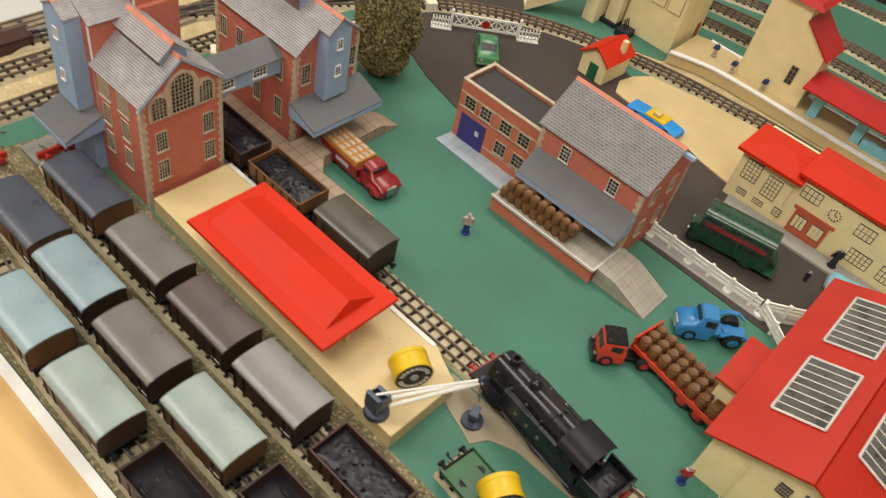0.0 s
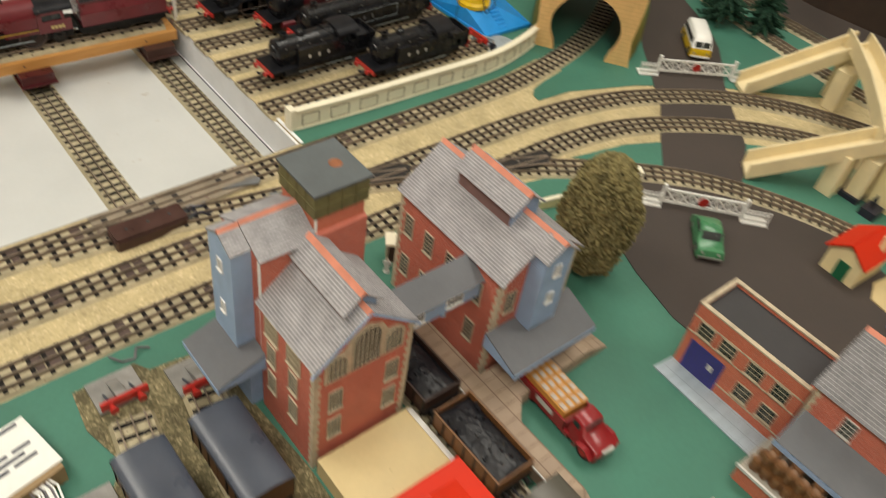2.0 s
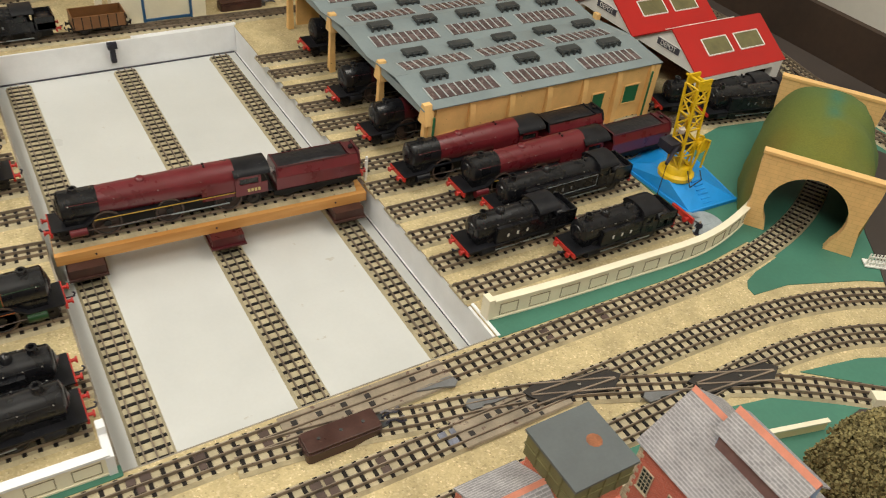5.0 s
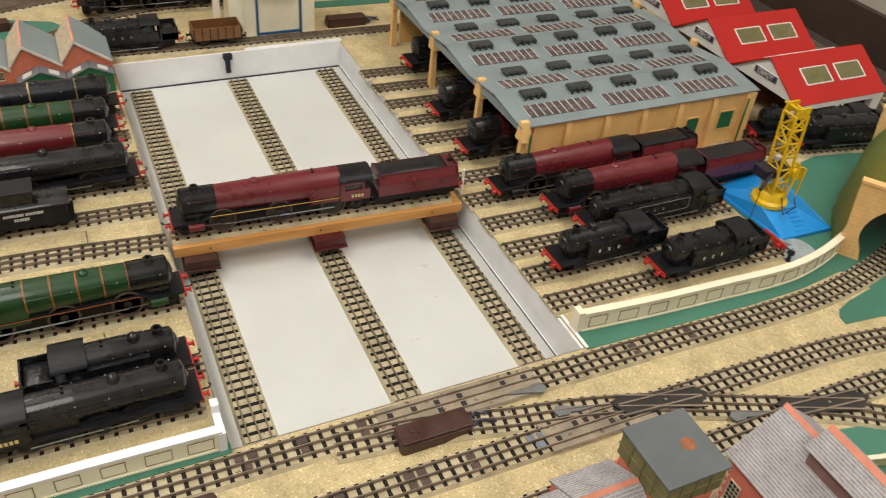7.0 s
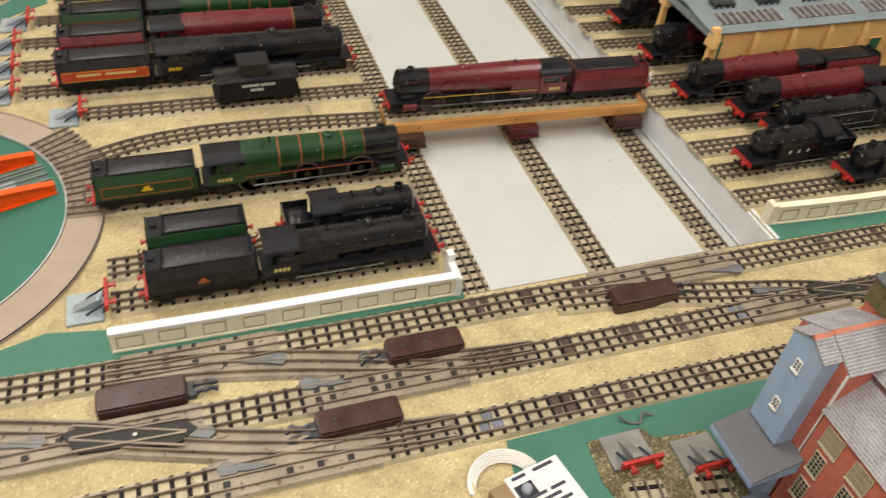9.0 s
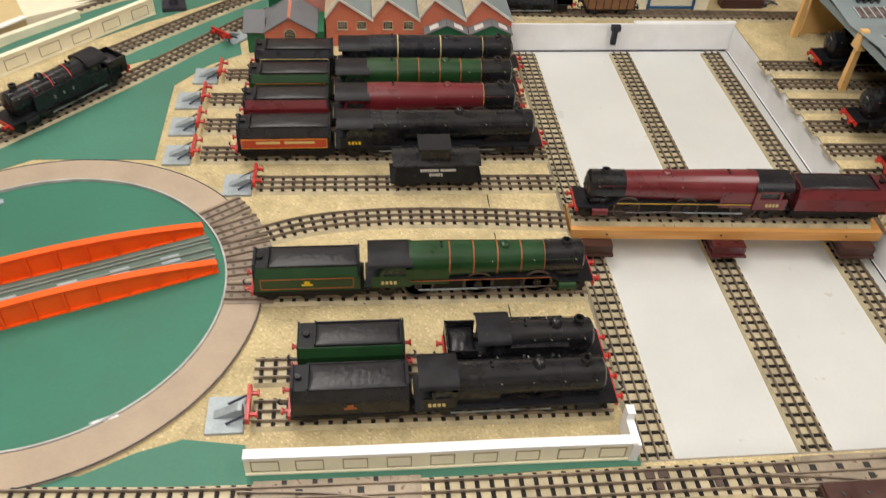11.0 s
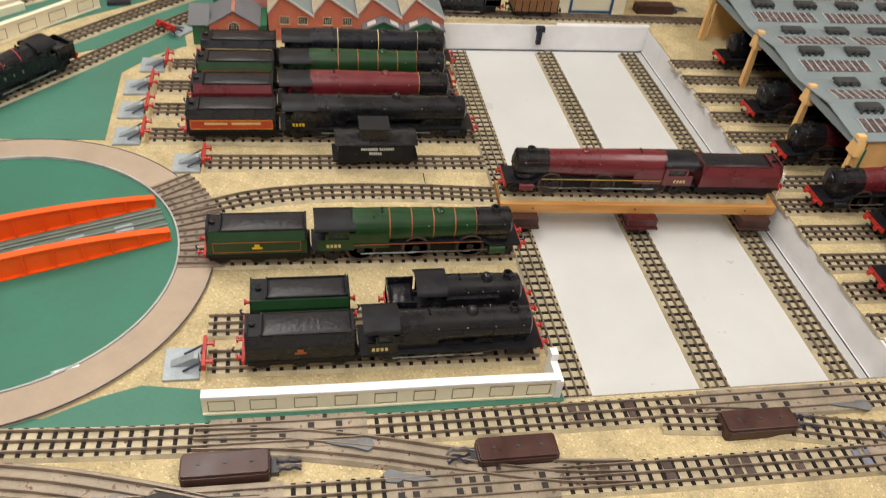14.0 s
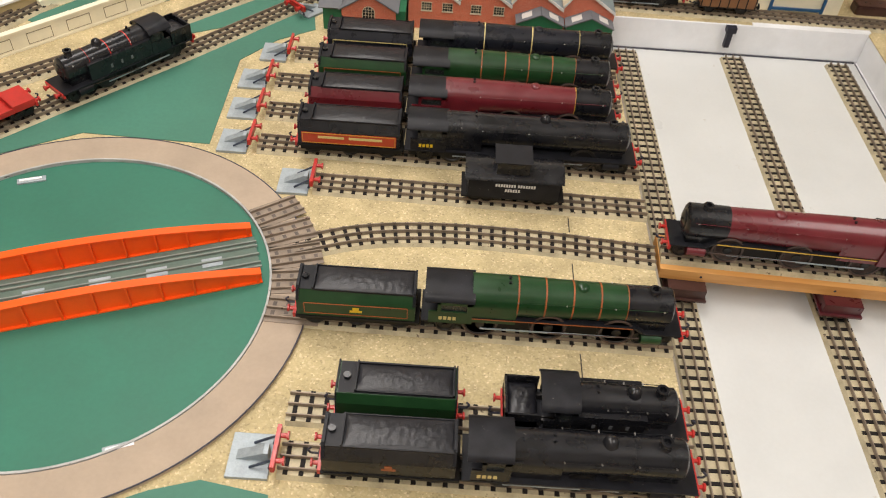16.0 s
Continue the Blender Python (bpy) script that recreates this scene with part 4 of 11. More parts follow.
# crossing plates and zinc fillers of the points
for x, y, a in ((0.283, -0.0945, -12), (0.412, -0.1435, -14), (-0.287, -0.0985, -10)):
    ob = thing("diamond_crossing", "black fibre diamond crossing between two tracks", "track crossing", x, y, 0.0036, a, group="diamond crossings")
    bm = bmesh.new()
    prism(bm, [(-0.042, 0.004), (-0.028, 0.011), (0.0, 0.008), (0.030, 0.012), (0.043, 0.003), (0.030, -0.010), (0.0, -0.008), (-0.029, -0.011)], "z", 0.0, 0.0032)
    part("plate", bm, "frog", ob, bevel=0.0005)
    for s in (-1, 1):
        for o in (-0.0055, 0.0055):
            bm = bmesh.new()
            k = 0.0050 * s
            prism(bm, [(-0.036, o - k - 0.0007), (0.036, o + k - 0.0007), (0.036, o + k + 0.0007), (-0.036, o - k + 0.0007)], "z", 0.0020, 0.0040 + 0.0002 * s)
            part("crossing_rail", bm, "rail", ob)
    boxes("stud", "steel", ob, [(0.003, 0.0055, -0.0010, 0.0010, 0.0032, 0.0044)])
for x, y, a in ((-0.198, -0.0560, -10), (-0.160, -0.0850, 168), (-0.252, -0.1050, -12), (-0.220, -0.1380, 170), (-0.352, -0.0885, -8), (0.186, -0.0480, -8), (0.214, -0.0770, 168), (0.345, -0.1300, 168)):
    ob = thing("point_filler", "grey zinc wedge between diverging rails", "track part", x, y, 0.0036, a, group="point fillers")
    bm = bmesh.new()
    prism(bm, [(-0.019, 0.0), (-0.004, 0.0032), (0.004, 0.0030), (0.006, 0.0052), (0.015, 0.0060), (0.018, 0.0), (0.014, -0.0046), (0.002, -0.0022), (-0.008, -0.0016)], "z", 0.0002, 0.0024)
    part("wedge", bm, "zinc_dull", ob, bevel=0.0003)


def point_motor(x0, y0, wires_right):
    ob = thing("point_motor", "brown bakelite point motor box with trailing wires", "point motor", x0, y0, 0.0, group="point motors")
    def outline(inset):
        e = 0.0030 - inset
        pts = [(0.003 + e * math.cos(t), 0.003 + e * math.sin(t)) for t in (math.pi, 1.25 * math.pi, 1.5 * math.pi)]
        pts += [(0.055 + e * math.cos(t), 0.003 + e * math.sin(t)) for t in (1.5 * math.pi, 1.75 * math.pi, 2 * math.pi)]
        pts += [(0.055 + e * math.cos(t), 0.017 + e * math.sin(t)) for t in (0, 0.25 * math.pi, 0.5 * math.pi)]
        pts += [(0.003 + e * math.cos(t), 0.017 + e * math.sin(t)) for t in (0.5 * math.pi, 0.75 * math.pi, math.pi)]
        return pts
    bm = bmesh.new()
    prism(bm, outline(0.0), "z", 0.0, 0.0092)
    part("case", bm, "motor", ob, bevel=0.0004)
    bm = bmesh.new()
    prism(bm, outline(0.0009), "z", 0.0092, 0.0116)
    part("lid", bm, "motor", ob, bevel=0.0007)
    bx = 0.0565 if wires_right else -0.0055
    boxes("terminal_block", "vent", ob, [(bx, bx + 0.0070, 0.0040, 0.0160, 0.0, 0.0048)], bevel=0.0006)
    for i in range(3):
        bm = bmesh.new()
        tube(bm, (0.012 + 0.017 * i, 0.010, 0.0114), (0.012 + 0.017 * i, 0.010, 0.0121), 0.0013, 8)
        part("screw", bm, "vent", ob)
    rg = random.Random(int(1000 * (x0 + 2)))
    for k in range(4):
        s = 1 if wires_right else -1
        bx = 0.062 if wires_right else -0.004
        y = 0.005 + 0.003 * k
        pts = [(bx + s * 0.0, y, 0.004 + 0.001 * k)]
        for j in range(1, 5):
            pts.append((bx + s * 0.004 * j, y + rg.uniform(-0.0025, 0.0025), 0.004 + rg.uniform(-0.001, 0.003) * (1 if j < 4 else 0)))
        bm = bmesh.new()
        wire(bm, pts, 0.0009)
        part("wire", bm, "wire" if k % 2 else "fig_dark", ob)
    return ob


point_motor(0.073, -0.0695, True)
point_motor(-0.307, -0.079, True)
point_motor(-0.113, -0.0805, False)
point_motor(-0.173, -0.131, False)
point_motor(-0.215, 0.762, True).matrix_basis = pose(-0.21, 0.770, 0, 0, 0, 8)
point_motor(0.27, 0.695, True)


def uncoupler(x, y, tone):
    """A thin worn contact plate let in between the rails."""
    ob = thing("contact_plate", "thin worn contact plate between the rails", "track part", x, y, 0.0036, group="contact plates")
    rg = random.Random(int(1e4 * (x + 2)))
    for sd in (-1, 1):
        n = rg.choice((1, 2))
        for k in range(n):
            xx, w = (k - (n - 1) / 2) * 0.0094, rg.uniform(0.0026, 0.0040)
            boxes("plate", tone, ob, [(xx - w, xx + w, sd * 0.0041 - 0.0026, sd * 0.0041 + 0.0026, 0, rg.uniform(0.0004, 0.0008))], bevel=0.0001)
    return ob


for k, (x, y) in enumerate(((-0.060, -0.1425), (0.045, -0.143), (-0.005, -0.1425), (0.021, -0.143), (0.110, -0.144), (0.172, -0.094), (0.02, -0.0935), (0.075, -0.0938), (0.118, -0.0938), (-0.03, -0.0935), (0.055, -0.0388), (0.010, -0.0390), (-0.03, -0.0395), (0.30, -0.0365), (0.36, -0.036))):
    uncoupler(x, y, "zinc_blue" if k in (0, 5) else "plate_br")

flat("ground", "road", [(0.968, -0.30), (1.05, -0.30), (1.045, 0.129), (0.970, 0.129), (0.966, 0.0)], 0.0, 0.0009, "dark brown painted strip along the far board")
seam = thing("board_seam", "thin dark joint between two baseboard panels", "seam", kind="structure")
pieces("joint", "frog", seam, [(-0.1058, -0.1050, 0.045, 0.128, 0.0, 0.0003), (-0.1058, -0.1050, 0.162, 0.218, 0.0, 0.0003), (-0.1058, -0.1050, 0.255, 0.273, 0.0, 0.0003)])
# dark sheet laid over the far right of the board in place of its shade
flat("ground", "road", [(0.885, 0.13), (1.145, 0.13), (1.145, 1.05), (0.885, 1.05)], 0.0, 0.0009, "dark brown sheet painted as shade on the board beyond the depot")



# ---- rolling stock ----
RT = 0.0062   # rail top above the board


def wheel_part(name, x, y, z, r, parent, material="wheel"):
    bm = bmesh.new()
    s = 1 if y > 0 else -1
    lathe(bm, (x, y, z), [(r * 1.08, -0.0012 * s), (r * 1.08, -0.0004 * s), (r, 0.0), (r, 0.0016 * s), (r * 0.82, 0.0019 * s), (r * 0.75, 0.0010 * s), (r * 0.30, 0.0010 * s), (r * 0.25, 0.0024 * s)], 16, "y")
    return part(name, bm, material, parent, smooth=True)


def buffers_on(parent, x, z, s, beam="beam", w=0.030, head="beam"):
    """A buffer beam with two buffers at the end x; s is the way it faces."""
    bm = bmesh.new()
    box(bm, min(x, x - s * 0.002), max(x, x - s * 0.002), -w / 2, w / 2, z - 0.0020, z + 0.0022)
    part("buffer_beam", bm, beam, parent, bevel=0.0004)
    for y in (-0.0088, 0.0088):
        bm = bmesh.new()
        lathe(bm, (x, y, z), [(0.0014, 0), (0.0014, s * 0.003), (0.0026, s * 0.0034), (0.0026, s * 0.0046)], 10, "x")
        part("buffer", bm, head, parent, smooth=True)
    bm = bmesh.new()
    wire(bm, [(x, 0, z - 0.004), (x + s * 0.006, 0, z - 0.004), (x + s * 0.0075, 0, z - 0.001), (x + s * 0.006, 0.002, z - 0.001)], 0.0007)
    part("coupling", bm, "fig_dark", parent)


def boiler_profile(zc, r, zb):
    """The outline of a round-topped firebox with sides falling to the frames."""
    arc = [(r * math.cos(math.pi - math.pi * k / 16), zc + r * math.sin(math.pi * k / 16)) for k in range(17)]
    return [(-r * 0.96, zb)] + arc + [(r * 0.96, zb)]


def heighten(ob, z0, k):
    """Stretch the upper works of a thing above z0."""
    for c in ob.children:
        if c.data is not None:
            off = c.matrix_basis.translation.z
            for v in c.data.vertices:
                if v.co.z + off > z0:
                    v.co.z = z0 + (v.co.z + off - z0) * k - off
        heighten(c, z0, k)


def locomotive(label, x_front, y, face, L, paint, smoke="blk", tender=0.0, side_tanks=False, bunker=False, tender_paint=None, bands=None, wheels=3, drive_r=0.0115, small="", deflect=False, streamlined=False, z=0.0, name="steam_locomotive", line=None, rz=None, tank_paint=None, panel=None, crest=None, cabnum=None, group="parked engines", boiler_r=None, gap=-0.002, band_mat=None, top="blk_m", letters="zinc_dull", tank_line=None):
    """A toy steam engine, with its front buffers at x_front, facing +x (face 1) or -x (face -1)."""
    boiler_r = boiler_r or (0.0126 if tender else 0.0112)
    rot = (0 if face > 0 else 180) if rz is None else rz
    ob = thing(name, label, "locomotive", x_front, y, RT + z, rot, group=group)
    E = L - tender                                  # length of the engine proper
    cab1 = -E + (0.022 if bunker else 0.004)        # back of the cab
    cabL = 0.024 if bunker else 0.034 if drive_r > 0.011 else 0.027
    cab0 = cab1 + cabL
    smk = -0.012                                    # front of the smokebox
    smL = 0.030 if not bunker else 0.022
    zc = 0.0268 if boiler_r < 0.0120 else 0.0288
    tp = tender_paint or paint
    # frames and running plate
    bm = bmesh.new()
    box(bm, -E + 0.006, -0.006, -0.0075, 0.0075, 0.0035, 0.0140)
    part("frames", bm, "chassis", ob)
    bm = bmesh.new()
    express = drive_r > 0.012
    if express:
        prism(bm, [(-E + 0.003, 0.0140), (-E + 0.003, 0.0152), (-E + 0.020, 0.0152), (-E + 0.026, 0.0200), (-0.034, 0.0200), (-0.027, 0.0152), (-0.001, 0.0152), (-0.001, 0.0140), (-0.028, 0.0140), (-0.035, 0.0188), (-E + 0.027, 0.0188), (-E + 0.021, 0.0140)], "y", -0.0142, 0.0142)
        part("running_plate", bm, "blk_m", ob)
    else:
        box(bm, -E + 0.003, -0.001, -0.0158, 0.0158, 0.0140, 0.0152)
        part("running_plate", bm, "blk_m", ob, bevel=0.0003)
    if line:
        for s in (-1, 1):
            if express:
                boxes("lining", line, ob, [(-E + 0.027, -0.036, s * 0.0142 - 0.0002, s * 0.0142 + 0.0003, 0.0189, 0.0197)])
            else:
                boxes("lining", line, ob, [(-E + 0.004, -0.012, s * 0.0158 - 0.0002, s * 0.0158 + 0.0002, 0.0139, 0.0151)])
    # boiler, firebox, smokebox
    r = boiler_r
    fb = 0.030 if not bunker else 0.018
    bm = bmesh.new()
    lathe(bm, (0, 0, zc), [(r * 0.97, smk - smL), (r * (1.10 if express else 1.04), cab0 + fb)], 22, "x")
    part("boiler", bm, paint, ob, smooth=True)
    bm = bmesh.new()
    prism(bm, boiler_profile(zc, r * (1.105 if express else 1.045), 0.0152), "x", cab0 - 0.001, cab0 + fb)
    part("firebox", bm, paint, ob, smooth=True)
    bm = bmesh.new()
    lathe(bm, (0, 0, zc), [(r * 0.70, smk + 0.0022), (r * 0.90, smk + 0.0012), (r * 1.0, smk), (r * 1.0, smk - smL)], 22, "x")
    box(bm, smk - smL + 0.002, smk - 0.001, -r * 0.78, r * 0.78, 0.0152, zc - 0.004)
    part("smokebox", bm, smoke, ob, smooth=True)
    bm = bmesh.new()
    lathe(bm, (smk + 0.002, 0, zc), [(r * 0.62, 0.0), (r * 0.55, 0.0012), (r * 0.2, 0.0022), (0.0008, 0.003)], 16, "x")
    part("smokebox_door", bm, smoke, ob, smooth=True)
    ch = 0.0034 if drive_r > 0.011 else 0.0052
    bm = bmesh.new()
    lathe(bm, (smk - smL * 0.42, 0, zc + r - 0.001), [(0.0045, 0), (0.0034, 0.0016), (0.0031, ch - 0.001), (0.0040, ch - 0.0004), (0.0038, ch), (0.0022, ch), (0.0020, ch - 0.003)], 14)
    part("chimney", bm, smoke, ob, smooth=True)
    bm = bmesh.new()
    lathe(bm, ((smk - smL + cab0 + fb) / 2 + 0.006, 0, zc + r - 0.0015), [(0.0052, 0), (0.0045, 0.0018), (0.0040, 0.0036 if not express else 0.0026), (0.0026, 0.0050 if not express else 0.0033), (0.0006, 0.0055 if not express else 0.0036)], 14)
    part("dome", bm, paint if not bunker else "blk", ob, smooth=True)
    for s in (-1, 1):
        bm = bmesh.new()
        tube(bm, (cab0 + fb - 0.006, s * 0.0022, zc + r * 1.05), (cab0 + fb - 0.006, s * 0.0022, zc + r * 1.05 + 0.0018), 0.0011, 8)
        part("safety_valve", bm, smoke, ob)
        bm = bmesh.new()
        wire(bm, [(smk - 0.004, s * (r * 0.93), zc + 0.006), (cab0 + fb, s * (r * 0.97), zc + 0.006)], 0.00022)
        for k in range(4):
            xx = smk - 0.006 + (cab0 + fb - smk + 0.006) * k / 3
            kn = bmesh.new()
            tube(kn, (xx, s * r * 0.86, zc + 0.005), (xx, s * (r * 1.01), zc + 0.0064), 0.0005, 6)
            part("handrail_knob", kn, "steel", ob)
        part("handrail", bm, smoke if bunker else paint, ob)
    for k in range(bands or 0):
        xx = smk - smL + (cab0 + fb - smk + smL) * (k + 0.0) / max(1, bands - 1)
        rb = r * (0.97 + (0.13 if express else 0.07) * k / max(1, bands - 1))
        bm = bmesh.new()
        lathe(bm, (xx, 0, zc), [(rb * 0.99, -0.0006), (rb * 1.02, -0.0005), (rb * 1.02, 0.0005), (rb * 0.99, 0.0006)], 22, "x")
        part("boiler_band", bm, band_mat or line or "orange_line", ob, smooth=True)
    # cab
    cw, ct, cr = 0.0148, 0.0335, 0.0400
    bm = bmesh.new()
    for s in (-1, 1):
        box(bm, cab1 + 0.004, cab0, s * cw - 0.0006, s * cw + 0.0006, 0.0152, 0.0255)
        box(bm, cab0 - 0.004, cab0, s * cw - 0.0006, s * cw + 0.0006, 0.0255, ct)
        box(bm, cab1 + 0.010, cab1 + 0.0125, s * cw - 0.0006, s * cw + 0.0006, 0.0255, ct)
        box(bm, cab1 + 0.010, cab0, s * cw - 0.0006, s * cw + 0.0006, ct - 0.002, ct)
    prism(bm, [(-cw, 0.0152), (cw, 0.0152), (cw, ct), (cw * 0.6, cr - 0.002), (0, cr - 0.0006), (-cw * 0.6, cr - 0.002), (-cw, ct)], "x", cab0 - 0.001, cab0)
    part("cab_side", bm, tank_paint or paint, ob)
    bm = bmesh.new()
    arc = [(cw * 1.06 * math.sin(t), ct + (cr - ct) * math.cos(t * 0.96)) for t in (radians(-88 + 176 * k / 10) for k in range(11))]
    prism(bm, arc + [(p[0] * 0.96, p[1] - 0.0010) for p in reversed(arc)], "x", cab1 + 0.001, cab0 + 0.001)
    part("cab_roof", bm, "blk_m", ob, smooth=True)
    for s in (-1, 1):
        boxes("cab_window", "pane", ob, [(cab1 + 0.0125, cab0 - 0.004, s * (cw - 0.0009) - 0.0002, s * (cw - 0.0009) + 0.0002, 0.0255, ct - 0.002)])
        if cabnum:
            for k in range(4):
                xm = (cab1 + cab0) / 2 + (k - 1.5) * 0.0032
                boxes("number_bar", cabnum, ob, [(xm - 0.0011, xm + 0.0011, s * cw + s * 0.0006 - 0.0002, s * cw + s * 0.0006 + 0.0003, 0.0182, 0.0212)])
    # tanks and bunker
    if side_tanks:
        for s in (-1, 1):
            bm = bmesh.new()
            box(bm, cab0, smk - smL * 0.80, s * 0.0100 - 0.0048, s * 0.0100 + 0.0048, 0.0152, 0.0302)
            part("side_tank", bm, tank_paint or paint, ob, bevel=0.0006)
            xa, xb = cab0 + 0.002, smk - smL * 0.80 - 0.002
            for k in range(3):
                xm = (xa + xb) / 2 + (k - 1) * 0.0105
                boxes("lettering", letters, ob, [(xm - 0.0010, xm + 0.0010, s * 0.0148 - 0.0002, s * 0.0148 + 0.0003, 0.0204, 0.0236)])
            if tank_line:
                yl = s * 0.0149
                pieces("lining", tank_line, ob, [(xa, xb, yl - 0.0002, yl + 0.0002, zz, zz + 0.0004) for zz in (0.0168, 0.0286)] + [(xx, xx + 0.0004, yl - 0.0002, yl + 0.0002, 0.0168, 0.0290) for xx in (xa, xb - 0.0004)])
    if bunker:
        bm = bmesh.new()
        for d in ((-E + 0.002, cab1 + 0.002, -cw, -cw + 0.0012, 0.0152, 0.0290), (-E + 0.002, cab1 + 0.002, cw - 0.0012, cw, 0.0152, 0.0290), (-E + 0.002, -E + 0.0034, -cw, cw, 0.0152, 0.0290), (-E + 0.002, cab1, -cw, cw, 0.0152, 0.0225)):
            box(bm, *d)
        part("bunker", bm, tank_paint or paint, ob)
        coal_heap(ob, -E + 0.0035, cab1, cw - 0.0016, 0.0225, 0.0275, 7)
    if deflect:
        for s in (-1, 1):
            boxes("smoke_deflector", smoke, ob, [(smk - 0.018, smk + 0.004, s * 0.0142 - 0.0005, s * 0.0142 + 0.0005, 0.0152, 0.0330)], bevel=0.0003)
    # wheels, cylinders, rods
    x1, x0 = -0.040 if E > 0.13 else -0.026, -E + (0.050 if E > 0.17 else 0.034)
    for s in (-1, 1):
        xs = [x1 - 0.006 + (x0 - x1) * k / max(1, wheels - 1) for k in range(wheels)]
        for xx in xs:
            dw = wheel_part("driving_wheel", xx, s * (0.0104 if express else 0.0088), drive_r, drive_r, ob)
            if express:
                bm = bmesh.new()
                lathe(bm, (xx, s * 0.0104, drive_r), [(drive_r * 0.99, s * 0.0015), (drive_r * 0.985, s * 0.0021), (drive_r * 0.87, s * 0.0022), (drive_r * 0.86, s * 0.0015)], 20, "y")
                part("tyre", bm, "plate_br", dw, smooth=True)
        yr = 0.0132 if express else 0.0116
        bm = bmesh.new()
        box(bm, xs[-1], xs[0], s * yr - 0.0004, s * yr + 0.0004, drive_r - 0.0040, drive_r - 0.0030)
        part("coupling_rod", bm, "zinc", ob)
        bm = bmesh.new()
        tube(bm, (xs[min(1, wheels - 1)], s * (yr + 0.0010), drive_r - 0.003), (-0.030, s * (yr + 0.0010), 0.0105), 0.00045, 6)
        part("connecting_rod", bm, "plate_br", ob)
        bm = bmesh.new()
        lathe(bm, (-0.022, s * (0.0128 if express else 0.0122), 0.0098), [(0.0042, -0.007), (0.0042, 0.007)], 12, "x")
        part("cylinder", bm, paint if line else "blk_m", ob, smooth=True)
        for xx in ([-0.012, -0.028] if "f" in small else [-0.012] if "l" in small else []):
            wheel_part("leading_wheel", xx, s * 0.0086, 0.0062, 0.0062, ob)
        if "t" in small:
            wheel_part("trailing_wheel", -E + 0.020, s * 0.0086, 0.0068, 0.0068, ob)
    buffers_on(ob, 0.0, 0.0125, 1)
    if tender:
        t1, t0 = -E - gap, -L
        bm = bmesh.new()
        box(bm, t0 + 0.002, t1, -0.0158, 0.0158, 0.0115, 0.0135)
        box(bm, t0 + 0.004, t1 - 0.002, -0.0115, 0.0115, 0.0050, 0.0115)
        tb = part("tender", bm, "chassis", ob)
        bm = bmesh.new()
        prism(bm, [(-0.0150, 0.0135), (0.0150, 0.0135), (0.0150, 0.0256), (-0.0150, 0.0256)], "x", t0 + 0.003, t1 - 0.003)
        part("tender_tank", bm, tp, tb, bevel=0.0004)
        bm = bmesh.new()
        prism(bm, [(-0.0150, 0.0256), (0.0150, 0.0256), (0.0149, 0.0260), (0.0108, 0.0335), (-0.0108, 0.0335), (-0.0149, 0.0260)], "x", t0 + 0.003, t1 - 0.003)
        part("tender_shoulder", bm, tp, tb, bevel=0.0003)
        boxes("coal_space", top, tb, [(t0 + 0.003, t1 - 0.003, -0.0104, 0.0104, 0.0334, 0.0337)])
        for xe in (t0 + 0.003, t1 - 0.005):
            bm = bmesh.new()
            prism(bm, [(-0.0150, 0.0272), (0.0150, 0.0272), (0.0120, 0.0338), (0.0100, 0.0362), (-0.0100, 0.0362), (-0.0120, 0.0338)], "x", xe, xe + 0.002)
            part("tender_end", bm, top, tb)
        bm = bmesh.new()
        for d in ((t0 + 0.015, t1 - 0.003, -0.0115, -0.0107, 0.0335, 0.0348), (t0 + 0.015, t1 - 0.003, 0.0107, 0.0115, 0.0335, 0.0348), (t0 + 0.0138, t0 + 0.015, -0.0112, 0.0112, 0.0335, 0.0358), (t1 - 0.0042, t1 - 0.003, -0.0112, 0.0112, 0.0335, 0.0358)):
            box(bm, *d)
        part("coal_rail", bm, top, tb)
        coal_heap(tb, t0 + 0.0155, t1 - 0.0045, 0.0106, 0.0338, 0.0366, int(abs(y) * 991) + 3)
        boxes("tender_top", top, tb, [(t0 + 0.0035, t0 + 0.0136, -0.0110, 0.0110, 0.0337, 0.0341)])
        bm = bmesh.new()
        tube(bm, (t0 + 0.008, 0, 0.0338), (t0 + 0.008, 0, 0.0362), 0.0024, 10)
        part("filler_cap", bm, "blk", tb)
        for s in (-1, 1):
            nw = 3 if t1 - t0 < 0.095 else 4
            for k in range(nw):
                wheel_part("tender_wheel", t0 + 0.014 + (t1 - t0 - 0.028) * k / (nw - 1), s * 0.0088, 0.0078, 0.0078, tb)
            if panel:
                boxes("side_panel", panel, tb, [(t0 + 0.006, t1 - 0.006, s * 0.0150 + s * 0.0001 - 0.0002, s * 0.0150 + s * 0.0001 + 0.0002, 0.0150, 0.0250)])
                a, b = t0 + 0.0068, t1 - 0.0068
                pieces("panel_border", "yellow_line", tb, [(a, b, s * 0.0154 - 0.0002, s * 0.0154 + 0.0002, zz, zz + 0.0004) for zz in (0.0154, 0.0242)] + [(xx, xx + 0.0004, s * 0.0154 - 0.0002, s * 0.0154 + 0.0002, 0.0154, 0.0246) for xx in (a, b - 0.0004)])
                boxes("lettering", "plate", tb, [(t0 + 0.020, t0 + 0.042, s * 0.0153 - 0.0002, s * 0.0153 + 0.0002, 0.0200, 0.0222), (t0 + 0.046, t1 - 0.018, s * 0.0153 - 0.0002, s * 0.0153 + 0.0002, 0.0200, 0.0222)])
            elif line and "maroon" not in tp:
                a, b = t0 + 0.008, t1 - 0.008
